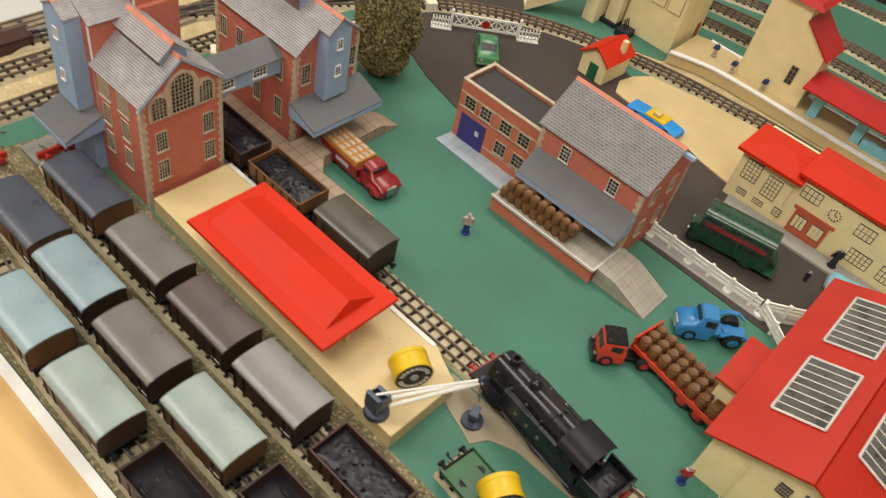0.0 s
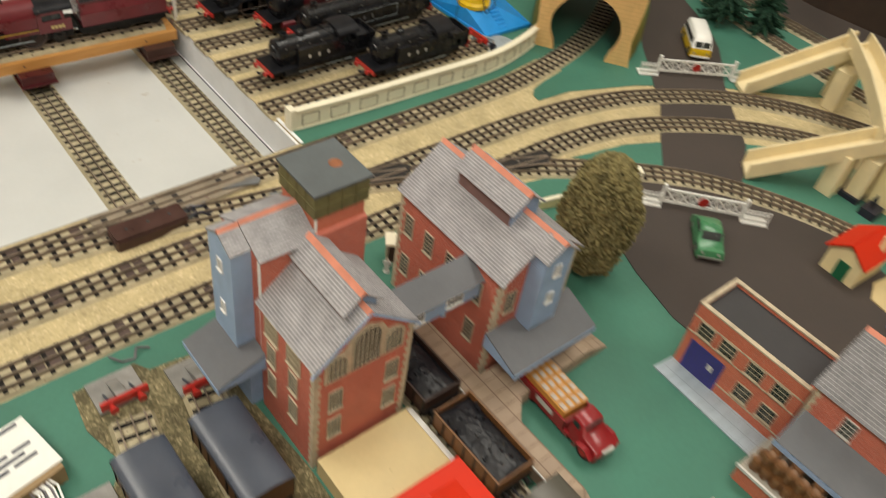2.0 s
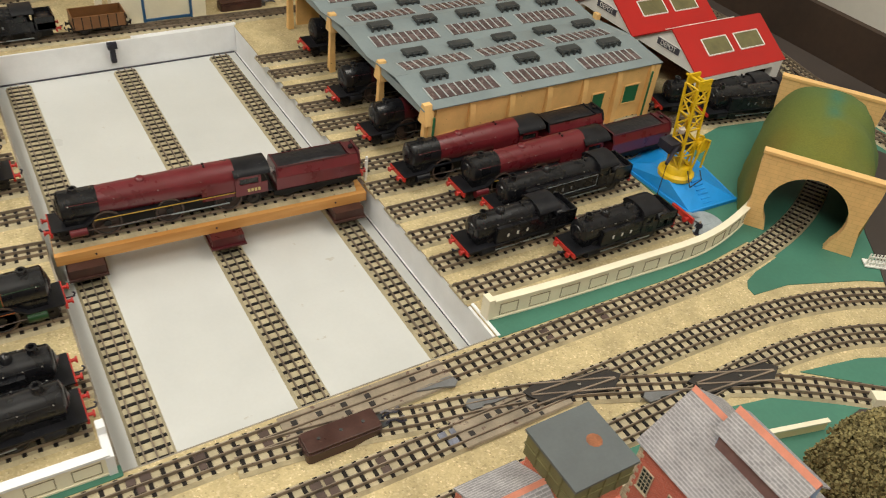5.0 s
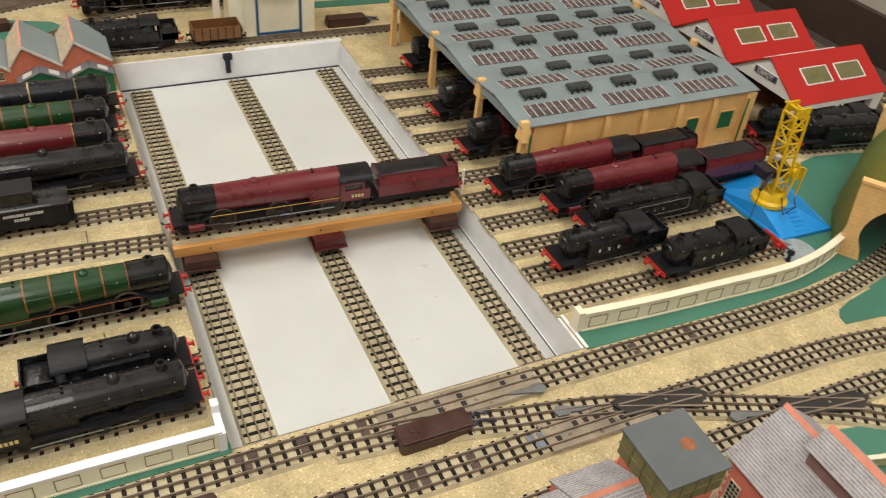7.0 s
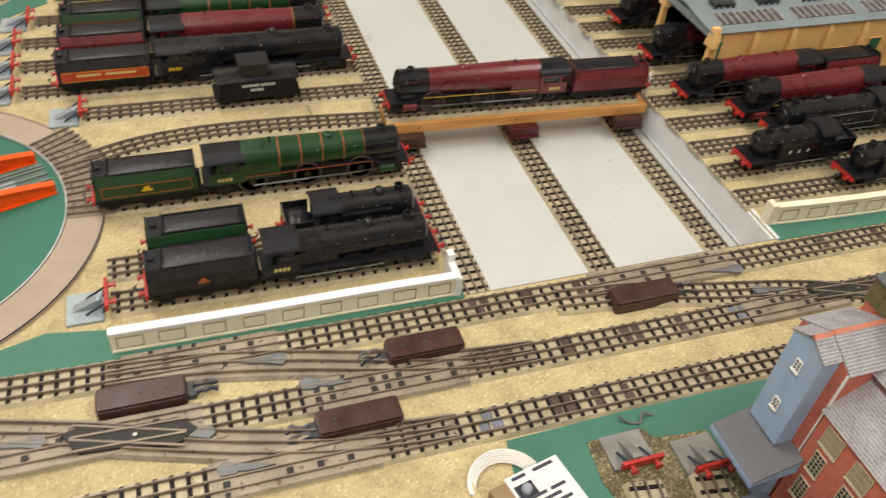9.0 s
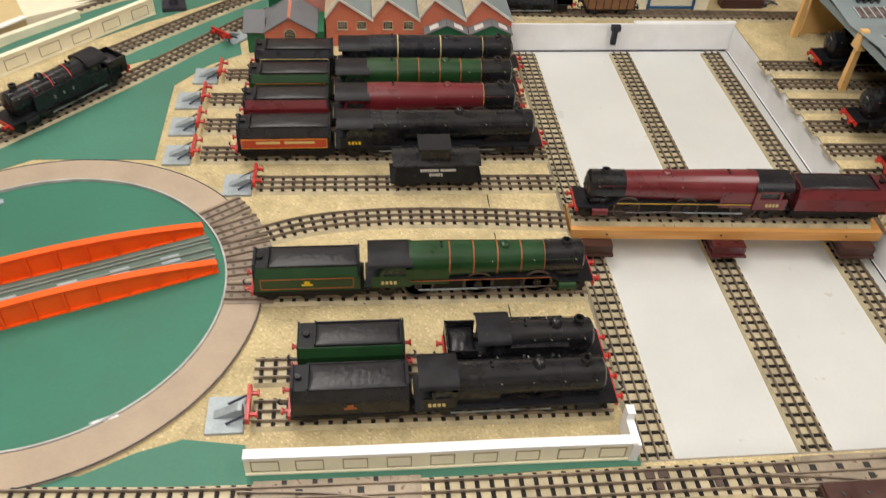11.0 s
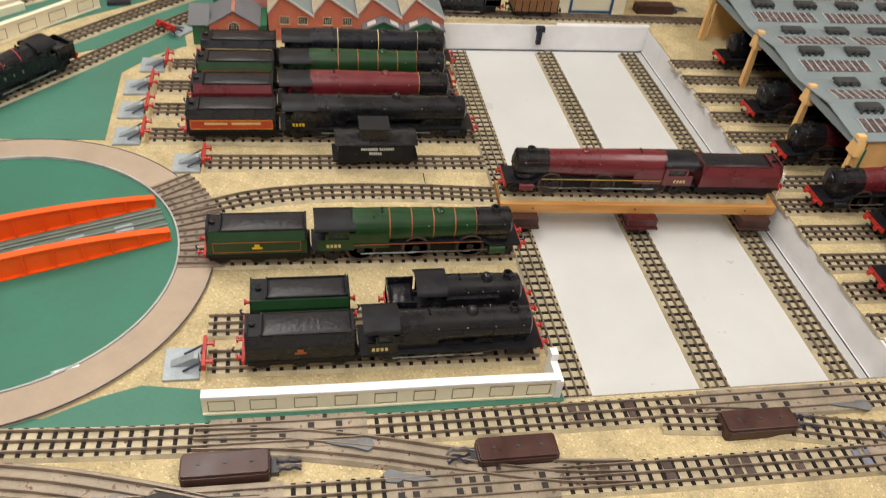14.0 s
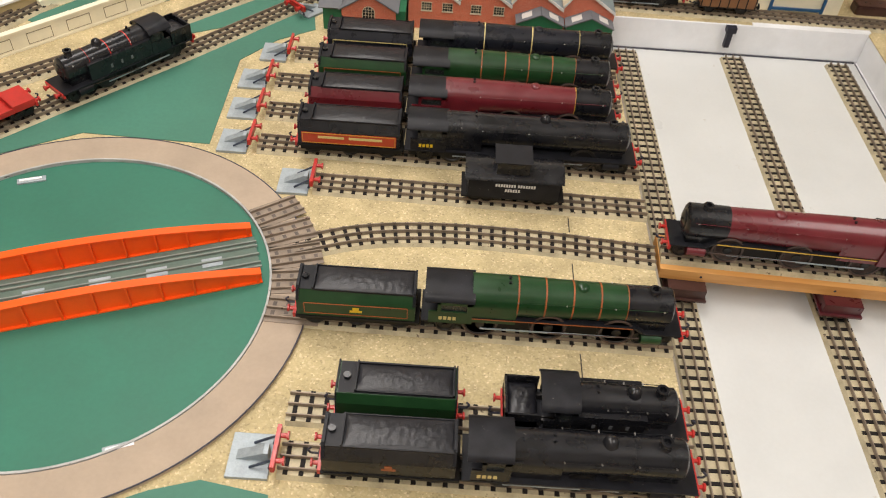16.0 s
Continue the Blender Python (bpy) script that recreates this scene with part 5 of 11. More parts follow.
                boxes("lining", line, tb, [(a, b, s * 0.0150 - 0.0003, s * 0.0150 + 0.0003, 0.0250, 0.0256), (a, b, s * 0.0150 - 0.0003, s * 0.0150 + 0.0003, 0.0160, 0.0166), (a, a + 0.0006, s * 0.0150 - 0.0003, s * 0.0150 + 0.0003, 0.0160, 0.0256), (b - 0.0006, b, s * 0.0150 - 0.0003, s * 0.0150 + 0.0003, 0.0160, 0.0256)])
            if crest:
                xm = (t0 + t1) / 2
                bm = bmesh.new()
                box(bm, xm - 0.0042, xm + 0.0042, s * 0.0152 - 0.0002, s * 0.0152 + 0.0002, 0.0190, 0.0206)
                box(bm, xm - 0.0022, xm + 0.0022, s * 0.0152 - 0.0002, s * 0.0152 + 0.0002, 0.0206, 0.0232)
                part("emblem", bm, crest, tb)
        buffers_on(tb, t0, 0.0125, -1)
    else:
        buffers_on(ob, -E + 0.001, 0.0125, -1)
    heighten(ob, 0.0150, 1.10)
    return ob


def coal_heap(parent, x0, x1, hw, z0, z1, seed, material="coal", name="coal", n=None, lumps=0):
    """A heap of loose lumps on a bed."""
    rg = random.Random(seed)
    bm = bmesh.new()
    nx, ny = max(3, int((x1 - x0) / 0.0013)), max(3, int(2 * hw / 0.0013))
    grid = [[bm.verts.new((x0 + (x1 - x0) * i / nx, -hw + 2 * hw * j / ny, z0 + (z1 - z0) * (0.25 + 0.75 * abs(math.sin(math.pi * i / nx)) ** 0.4 * abs(math.sin(math.pi * j / ny)) ** 0.6) * rg.uniform(0.80, 1.0))) for j in range(ny + 1)] for i in range(nx + 1)]
    for i in range(nx):
        for j in range(ny):
            bm.faces.new((grid[i][j], grid[i + 1][j], grid[i + 1][j + 1], grid[i][j + 1]))
    for k in range(n or int((x1 - x0) * hw * lumps)):
        x, y = rg.uniform(x0 + 0.001, x1 - 0.001), rg.uniform(-hw + 0.001, hw - 0.001)
        s = rg.uniform(0.0007, 0.0015)
        z = z0 + (z1 - z0) * 0.85 * abs(math.sin(math.pi * (x - x0) / (x1 - x0))) ** 0.4
        v = box(bm, -s, s, -s * 0.8, s * 0.8, -s * 0.7, s * 0.7, top=(s * 0.3, s * 0.3))
        bmesh.ops.transform(bm, matrix=Matrix.Translation((x, y, z)) @ Euler((rg.uniform(0, 3), rg.uniform(0, 3), rg.uniform(0, 3))).to_matrix().to_4x4(), verts=v)
    return tagged(part(name, bm, material, parent, smooth=True, flat_angle=50), kind="stuff")


LM = "maroon toy express engine with a black smokebox"
# on the transfer table and on the left-hand roads
locomotive("maroon toy express engine standing on the wooden transfer table", -0.030, 0.2404, -1, 0.284, "maroon", rz=177, tender=0.088, wheels=3, drive_r=0.0125, small="ft", line="yellow_line", cabnum="plate", z=0.0, group="parked engines", top="dkmaroon")
locomotive("black freight tender engine beside the panelled wall", -0.046, 0.026, 1, 0.226, "blk", tender=0.082, wheels=4, drive_r=0.0095, small="l", cabnum="plate", crest="orange_line", boiler_r=0.0118)
locomotive("black tank engine with an open bunker", -0.047, 0.064, 1, 0.118, "blk", side_tanks=True, bunker=True, wheels=3, drive_r=0.0095, small="l", boiler_r=0.0112)
locomotive("dark green express engine with orange boiler bands", -0.037, 0.145, 1, 0.270, "eng_green", tender=0.085, wheels=3, drive_r=0.0125, small="ft", bands=5, line="orange_line", crest="yellow", cabnum="plate")
locomotive("black streamlined-looking engine with a red-panelled tender", -0.047, 0.338, 1, 0.292, "blk", tender=0.090, wheels=3, drive_r=0.0115, small="ft", panel="panel_red", cabnum="yellow", tender_paint="blk")
locomotive(LM + ", parked in a row", -0.058, 0.389, 1, 0.280, "maroon", tender=0.086, wheels=3, drive_r=0.0125, small="ft", bands=1, line="yellow_line")
locomotive("green express engine with orange bands, parked in a row", -0.055, 0.440, 1, 0.282, "eng_green", tender=0.085, wheels=3, drive_r=0.0125, small="ft", bands=5, line="orange_line")
locomotive("blue-black express engine with pale bands, parked in a row", -0.048, 0.493, 1, 0.288, "navy", tender=0.086, wheels=3, drive_r=0.0125, small="ft", bands=3, line="plate")
# on the right-hand roads, facing the transfer table
locomotive("black tank engine beside the cream panelled wall", 0.374, 0.040, -1, 0.123, "blk", side_tanks=True, bunker=True, wheels=3, drive_r=0.0095, letters="plate_w")
locomotive("small black tank engine with side tanks", 0.284, 0.081, -1, 0.121, "blk", side_tanks=True, bunker=True, wheels=3, drive_r=0.0095, letters="plate_w")
locomotive("black mixed-traffic tank engine", 0.345, 0.122, -1, 0.165, "blk", side_tanks=True, bunker=True, wheels=3, drive_r=0.0105, small="ft", tank_line="zinc")
locomotive(LM + " and dark maroon tender", 0.334, 0.166, -1, 0.272, "maroon", tender=0.088, wheels=3, drive_r=0.0125, small="ft", line="yellow_line", cabnum="plate", top="dkmaroon")
locomotive(LM + " beside the shed wall", 0.291, 0.211, -1, 0.253, "maroon", tender=0.080, wheels=3, drive_r=0.0125, small="ft", line=None)
locomotive("dark maroon engine half inside the shed", 0.296, 0.297, -1, 0.270, "dkmaroon", tender=0.086, wheels=3, drive_r=0.0125, small="ft")
locomotive("dark maroon engine under the shed roof", 0.302, 0.388, -1, 0.270, "dkmaroon", tender=0.086, wheels=3, drive_r=0.0125, small="ft")
locomotive("black engine under the shed roof", 0.325, 0.524, -1, 0.260, "blk", tender=0.086, wheels=3, drive_r=0.0115, small="ft")
locomotive("black engine beside the depot", 0.672, 0.238, -1, 0.170, "blk", side_tanks=True, bunker=True, wheels=3, drive_r=0.0095, small="t", rz=166)
locomotive("black engine by the tunnel", 0.715, 0.203, -1, 0.150, "blk", side_tanks=True, bunker=True, wheels=3, drive_r=0.0095, small="t", rz=170)
# goods yard, diagonal siding and far lines
locomotive("glossy black tank engine on the goods line", 0.177, -0.571, 1, 0.125, "blk", side_tanks=True, bunker=True, wheels=3, drive_r=0.0095, rz=82, boiler_r=0.0118)
locomotive("black tank engine with red boiler bands on the diagonal siding", -0.5655, 0.3717, 1, 0.140, "blk", side_tanks=True, bunker=True, wheels=3, drive_r=0.0098, small="ft", rz=231.0, bands=3, band_mat="beam")
locomotive("maroon express engine near the coaling tower", -0.058, 0.815, -1, 0.27, "maroon", tender=0.085, wheels=3, drive_r=0.0125, small="ft", z=0.0003)
locomotive("black freight engine with letters on its side", -0.074, 0.6645, -1, 0.122, "blk", side_tanks=True, bunker=True, wheels=3, drive_r=0.0085)
locomotive("dark green express engine on the far loop", 0.410, 0.817, -1, 0.28, "eng_green", tender=0.085, wheels=3, drive_r=0.0125, small="ft", z=0.0003)


def lone_tender(label, x0, x1, y, paint, rail_paint="blk_m", z=0.0, side=None):
    ob = thing("tender", label, "tender", 0, y, RT + z, group="parked tenders")
    bm = bmesh.new()
    prism(bm, [(-0.0150, 0.0125), (0.0150, 0.0125), (0.0150, 0.0270), (0.0120, 0.0340), (-0.0120, 0.0340), (-0.0150, 0.0270)], "x", x0 + 0.002, x1 - 0.002)
    part("tank", bm, paint, ob, bevel=0.0006)
    boxes("tank_top", "blk_m", ob, [(x0 + 0.003, x1 - 0.003, -0.0116, 0.0116, 0.0336, 0.0343)])
    for xe in (x0 + 0.0012, x1 - 0.0022):
        bm = bmesh.new()
        prism(bm, [(-0.0152, 0.0126), (0.0152, 0.0126), (0.0152, 0.0272), (0.0124, 0.0352), (-0.0124, 0.0352), (-0.0152, 0.0272)], "x", xe, xe + 0.0010)
        part("end_plate", bm, "blk_m", ob)
    bm = bmesh.new()
    tube(bm, (x0 + 0.0075, 0, 0.0342), (x0 + 0.0075, 0, 0.0366), 0.0024, 10)
    part("filler_cap", bm, "blk", ob)
    boxes("frame", "chassis", ob, [(x0, x1, -0.0155, 0.0155, 0.0110, 0.0126), (x0 + 0.003, x1 - 0.003, -0.0115, 0.0115, 0.0045, 0.0110)])
    boxes("coal_rail", "blk_m", ob, [(x0 + 0.014, x1 - 0.003, -0.0112, -0.0100, 0.0340, 0.0357), (x0 + 0.014, x1 - 0.003, 0.0100, 0.0112, 0.0340, 0.0357), (x0 + 0.0130, x0 + 0.014, -0.0112, 0.0112, 0.0340, 0.0370), (x1 - 0.004, x1 - 0.003, -0.0112, 0.0112, 0.0340, 0.0370)])
    coal_heap(ob, x0 + 0.0145, x1 - 0.0045, 0.0098, 0.0341, 0.0370, int(y * 991) + 5)
    for s in (-1, 1):
        for k in range(3):
            wheel_part("wheel", x0 + 0.014 + (x1 - x0 - 0.028) * k / 2, s * 0.0088, 0.0078, 0.0078, ob)
        if side:
            boxes("lining", side, ob, [(x0 + 0.008, x1 - 0.008, s * 0.0150 - 0.0003, s * 0.0150 + 0.0003, 0.0160, 0.0166)])
    buffers_on(ob, x0, 0.0125, -1)
    buffers_on(ob, x1, 0.0125, 1)
    return ob


lone_tender("dark green tender loaded with coal behind a tank engine", -0.267, -0.190, 0.064, "eng_green", side="orange_line")


def caboose():
    """Black van with a raised lookout and white lettering."""
    ob = thing("caboose", "black caboose with a raised lookout and white lettering bars", "railway van", -0.1535, 0.289, RT)
    boxes("body", "blk_m", ob, [(-0.037, 0.037, -0.0150, 0.0150, 0.0095, 0.0280)], bevel=0.0006)
    bm = bmesh.new()
    arc = [(0.0158 * math.sin(t), 0.0268 + 0.0056 * math.cos(t)) for t in (radians(-90 + 180 * k / 10) for k in range(11))]
    prism(bm, arc, "x", -0.040, 0.040)
    part("roof", bm, "blk", ob, smooth=True)
    boxes("lookout", "blk", ob, [(-0.015, 0.011, -0.0112, 0.0112, 0.0310, 0.0420)], bevel=0.0010)
    boxes("lookout_roof", "blk_m", ob, [(-0.017, 0.013, -0.0124, 0.0124, 0.0420, 0.0432)], bevel=0.0006)
    for s in (-1, 1):
        for x, z, n in ((-0.0150, 0.0210, 8), (0.0030, 0.0210, 7), (-0.0070, 0.0160, 6)):
            pieces("lettering", "plate_w", ob, [(x + 0.0021 * k, x + 0.0021 * k + 0.0015, s * 0.0151 - 0.0002, s * 0.0151 + 0.0002, z, z + 0.0028) for k in range(n)])
        for x in (-0.031, -0.021, 0.021, 0.031):
            wheel_part("wheel", x, s * 0.0085, 0.0060, 0.0060, ob)
    boxes("end_platform", "chassis", ob, [(-0.042, 0.042, -0.0150, 0.0150, 0.0080, 0.0095), (-0.035, 0.035, -0.007, 0.007, 0.0040, 0.0080)])
    return ob


caboose()


def goods_van(x, y, roof, body="vanbody", L=0.060, along="y", label="", z=0.0014):
    ob = thing("goods_van", label, "railway van", x, y, RT + z, 90 if along == "y" else 0, group="vans in the sidings")
    h, w = L / 2, 0.0150
    bm = bmesh.new()
    box(bm, -h, h, -w, w, 0.0100, 0.0305)
    part("body", bm, body, ob, bevel=0.0004)
    bm = bmesh.new()
    arc = [((w + 0.0012) * math.sin(t), 0.0298 + 0.0046 * (math.cos(t) ** 0.8 if math.cos(t) > 0 else 0)) for t in (radians(-90 + 180 * k / 12) for k in range(13))]
    prism(bm, arc + [(p[0] * 0.985, p[1] - 0.0009) for p in reversed(arc)], "x", -h - 0.0008, h + 0.0008)
    part("roof", bm, roof, ob, smooth=True)
    bm = bmesh.new()
    prism(bm, [(p[0] * 0.95, p[1] - 0.0008) for p in arc], "x", -h + 0.0002, h - 0.0002)
    part("roof_end", bm, body, ob)
    for s in (-1, 1):
        bm = bmesh.new()
        box(bm, -0.009, 0.009, s * w - 0.0004, s * w + 0.0004, 0.0110, 0.0285)
        box(bm, -0.0004, 0.0004, s * w - 0.0007, s * w + 0.0007, 0.0110, 0.0285)
        part("door", bm, body, ob)
        pieces("strap", "chassis", ob, [(xx - 0.0006, xx + 0.0006, s * w - 0.0005, s * w + 0.0006, 0.0105, 0.0302) for xx in (-h + 0.0007, -h * 2 / 3, -h / 3, h / 3, h * 2 / 3, h - 0.0007) if abs(xx) > 0.010])
        boxes("lettering", "plate_w", ob, [(-h + 0.004, -h + 0.012, s * w - 0.0003, s * w + 0.0003, 0.0135, 0.0150)])
        for x2 in (-h * 0.58, h * 0.58):
            wheel_part("wheel", x2, s * 0.0085, 0.0062, 0.0062, ob)
            boxes("axle_guard", "chassis", ob, [(x2 - 0.004, x2 + 0.004, s * 0.0112 - 0.0006, s * 0.0112 + 0.0006, 0.0045, 0.0100)])
    boxes("underframe", "chassis", ob, [(-h - 0.001, h + 0.001, -0.0135, 0.0135, 0.0082, 0.0102)])
    for s in (-1, 1):
        buffers_on(ob, s * (h + 0.001), 0.0098, s, "chassis", 0.028, "chassis")
    return ob


def open_wagon(x, y, body="woodwag", load=True, L=0.062, rz=90, label="", z=0.0014, H=0.0235, name="coal_wagon", inside="blk_m"):
    ob = thing(name, label, "wagon", x, y, RT + z, rz, group="open wagons")
    h, w = L / 2, 0.0150
    for d, nm in (((-h, h, -w, -w + 0.0012, 0.0100, H), "side"), ((-h, h, w - 0.0012, w, 0.0100, H), "side"), ((-h, -h + 0.0012, -w + 0.0012, w - 0.0012, 0.0100, H), "end"), ((h - 0.0012, h, -w + 0.0012, w - 0.0012, 0.0100, H), "end")):
        boxes(nm, body, ob, [d], bevel=0.0003)
    boxes("floor", inside, ob, [(-h + 0.001, h - 0.001, -w + 0.001, w - 0.001, 0.0095, 0.0112)])
    for s in (-1, 1):
        pieces("strap", "chassis", ob, [(xx - 0.0006, xx + 0.0006, s * w - 0.0002, s * w + 0.0006, 0.0100, H - 0.0004) for xx in (-h + 0.001 + (2 * h - 0.002) * k / 6 for k in range(7))])
        for x2 in (-h * 0.58, h * 0.58):
            wheel_part("wheel", x2, s * 0.0085, 0.0062, 0.0062, ob)
    boxes("underframe", "chassis", ob, [(-h - 0.001, h + 0.001, -0.0135, 0.0135, 0.0078, 0.0096)])
    if load:
        coal_heap(ob, -h + 0.0016, h - 0.0016, w - 0.0016, H - 0.006, H + 0.001, lumps=30000, seed=int(abs(x * 7919 + y * 104729)) + 1)
    for s in (-1, 1):
        buffers_on(ob, s * (h + 0.001), 0.0098, s, "chassis", 0.028, "chassis")
    return ob


AX, BX, CX, DX = 0.056, 0.010, -0.030, 0.182
for x, y, roof, body, tone in ((AX, -0.288, "r_dark", "vanbody2", "dark slate"), (AX, -0.366, "r_grey", "vanbody", "warm grey"), (AX, -0.436, "r_brown", "vanbody", "brown-grey"), (AX, -0.504, "r_silver", "vanbody", "silver grey"), (BX, -0.289, "r_dark", "vanbody2", "dark slate"), (BX, -0.357, "r_blue", "vanbody", "blue-grey"), (BX, -0.427, "r_grey", "vanbody", "warm grey"), (BX, -0.498, "r_pale", "vanbody2", "pale grey-green"), (CX, -0.365, "r_lblue", "vanbody2", "light blue-grey"), (CX, -0.440, "r_pale", "vanbody", "pale grey-green"), (DX, -0.434, "r_olive", "vanbody", "olive grey")):
    goods_van(x, y, roof, body, label="brown goods van with a curved %s roof" % tone, L=0.0645 if y > -0.3 else 0.058, z=0.0014 if x < 0.1 else 0.0007)
open_wagon(AX, -0.576, "redwag", label="dark red-brown open wagon filled with coal in the sidings")
open_wagon(BX, -0.570, "vanbody", False, label="empty dark open wagon in the sidings")
open_wagon(CX, -0.517, "vanbody", False, label="empty dark open wagon at the edge of the sidings")
open_wagon(CX, -0.592, "vanbody", True, label="dark open wagon with coal at the edge of the sidings")
open_wagon(BX, -0.645, "vanbody", True, label="dark open wagon with coal in the sidings")
open_wagon(DX, -0.357, label="brown open wagon filled with coal beside the loading dock", z=0.0007)
open_wagon(DX, -0.287, "vanbody", True, label="brown open wagon with coal under the footbridge of the brewery", z=0.0007)
open_wagon(0.099, 0.6645, "woodwag", False, rz=0, label="orange-brown open wagon below the coaling tower", z=0.0, H=0.026)


def buffer_stop(x, y, rz, z=0.0, block="zinc", label="grey buffer stop with a red beam"):
    """Sloping grey block with a red cross beam on the track's end; the track runs off along +x."""
    ob = thing("buffer_stop", label, "buffer stop", x, y, z, rz, group="buffer stops")
    bm = bmesh.new()
    box(bm, -0.030, -0.004, -0.0155, 0.0155, 0.0, 0.0026)
    prism(bm, [(-0.026, 0.0024), (-0.005, 0.0024), (-0.005, 0.0110), (-0.008, 0.0110)], "y", -0.0035, 0.0035)
    part("block", bm, block, ob, bevel=0.0004)
    for s in (-1, 1):
        bm = bmesh.new()
        tube(bm, (-0.004, s * 0.0085, 0.003), (-0.001, s * 0.0085, 0.013), 0.0010, 6)
        tube(bm, (-0.016, s * 0.0085, 0.003), (-0.001, s * 0.0085, 0.0125), 0.0009, 6)
        part("strut", bm, "steamgrey", ob)
        bm = bmesh.new()
        lathe(bm, (0.0008, s * 0.0088, 0.0130), [(0.0016, 0), (0.0016, 0.004), (0.0028, 0.0043), (0.0028, 0.0056)], 10, "x")
        part("buffer", bm, "beam", ob, smooth=True)
    boxes("beam", "beam", ob, [(-0.0016, 0.0010, -0.0150, 0.0150, 0.0100, 0.0158)], bevel=0.0006)
    return ob


for y, x in ((0.026, -0.297), (0.289, -0.318), (0.338, -0.380), (0.389, -0.383), (0.440, -0.385), (0.493, -0.375)):
    buffer_stop(x, y, 0)
buffer_stop(AX + 0.012, -0.219, -90, 0.0014, "warm_grey")
buffer_stop(BX + 0.012, -0.204, -90, 0.0014, "warm_grey")
buffer_stop(CX + 0.008, -0.276, -90, 0.0014, "warm_grey")
buffer_stop(0.530, 0.044, 180, 0.0)
buffer_stop(-0.386, 0.578, 228, 0.0)


def transfer_table():
    """Pine strip carrying a length of track across the well on three small chassis."""
    ob = thing("transfer_table", "pine transfer table deck with track on small wheeled carriages", "transfer table", 0.1115, 0.233, 0, -3)
    bm = bmesh.new()
    box(bm, -0.1430, 0.1450, -0.0195, 0.0195, -0.0108, -0.0008)
    part("deck", bm, "deck_wood", ob, bevel=0.0008)
    for x in (-0.11, -0.005, 0.112):
        bm = bmesh.new()
        tube(bm, (x, -0.0200, -0.0055), (x, -0.0194, -0.0055), 0.0010, 8)
        part("screw", bm, "fig_dark", ob)
    for x, c in ((-0.1200, "motor"), (0.0025, "dkmaroon"), (0.1230, "motor")):
        bm = bmesh.new()
        box(bm, x - 0.015, x + 0.015, -0.030, 0.030, WZ + 0.0155, -0.0110)
        box(bm, x - 0.0165, x + 0.0165, -0.032, 0.032, WZ + 0.0140, WZ + 0.0160)
        ch = part("carriage", bm, c, ob, bevel=0.0006)
        for s in (-1, 1):
            for yy in (-0.020, 0.020):
                bm = bmesh.new()
                lathe(bm, (x + s * 0.0085, yy, WZ + 0.0062 + 0.0060), [(0.0066, -0.0012), (0.0060, -0.0004), (0.0060, 0.0012)], 12, "x")
                part("wheel", bm, "wheel", ch, smooth=True)
    path = smooth_path([(-0.1425, 0), (0, 0), (0.1425, 0)], 0.0096)
    bm = bmesh.new()
    sweep(bm, path, [(-0.014, -0.0008), (-0.012, 0.0030), (0.012, 0.0030), (0.014, -0.0008)])
    part("track_base", bm, "base", ob)
    for s in (-0.00825, 0, 0.00825):
        bm = bmesh.new()
        sweep(bm, path, [(s - 0.0007, 0.003), (s - 0.0005, 0.0062), (s + 0.0005, 0.0062), (s + 0.0007, 0.003)])
        part("rail", bm, "rail", ob)
    for a, b in zip(path, path[1:]):
        o = new("sleeper", SLEEPER)
        o.parent = ob
        o.matrix_basis = pose((a.x + b.x) / 2, 0, 0)


transfer_table()
tagged(boxes("well_bracket", "fig_dark", None, [(0.1015, 0.1075, 0.6010, 0.6072, -0.0240, -0.0010), (0.0990, 0.1100, 0.5990, 0.6072, -0.0050, 0.0014)], bevel=0.001), "small black bracket on the far wall of the well", "bracket")
for x, y in ((0.2625, 0.224), (0.2665, 0.230)):
    tagged(boxes("marker_post", "white_pl", None, [(x - 0.0010, x + 0.0010, y - 0.0010, y + 0.0010, 0.0, 0.024)], bevel=0.0003), "thin white plastic post at the edge of the well", "post", "marker posts")

# ---- turntable ----
TX, TY, TR, TO = -0.474, 0.153, 0.1462, 0.1785


def ring_pts(r, n=96):
    return [(TX + r * math.cos(2 * math.pi * k / n), TY + r * math.sin(2 * math.pi * k / n)) for k in range(n)]


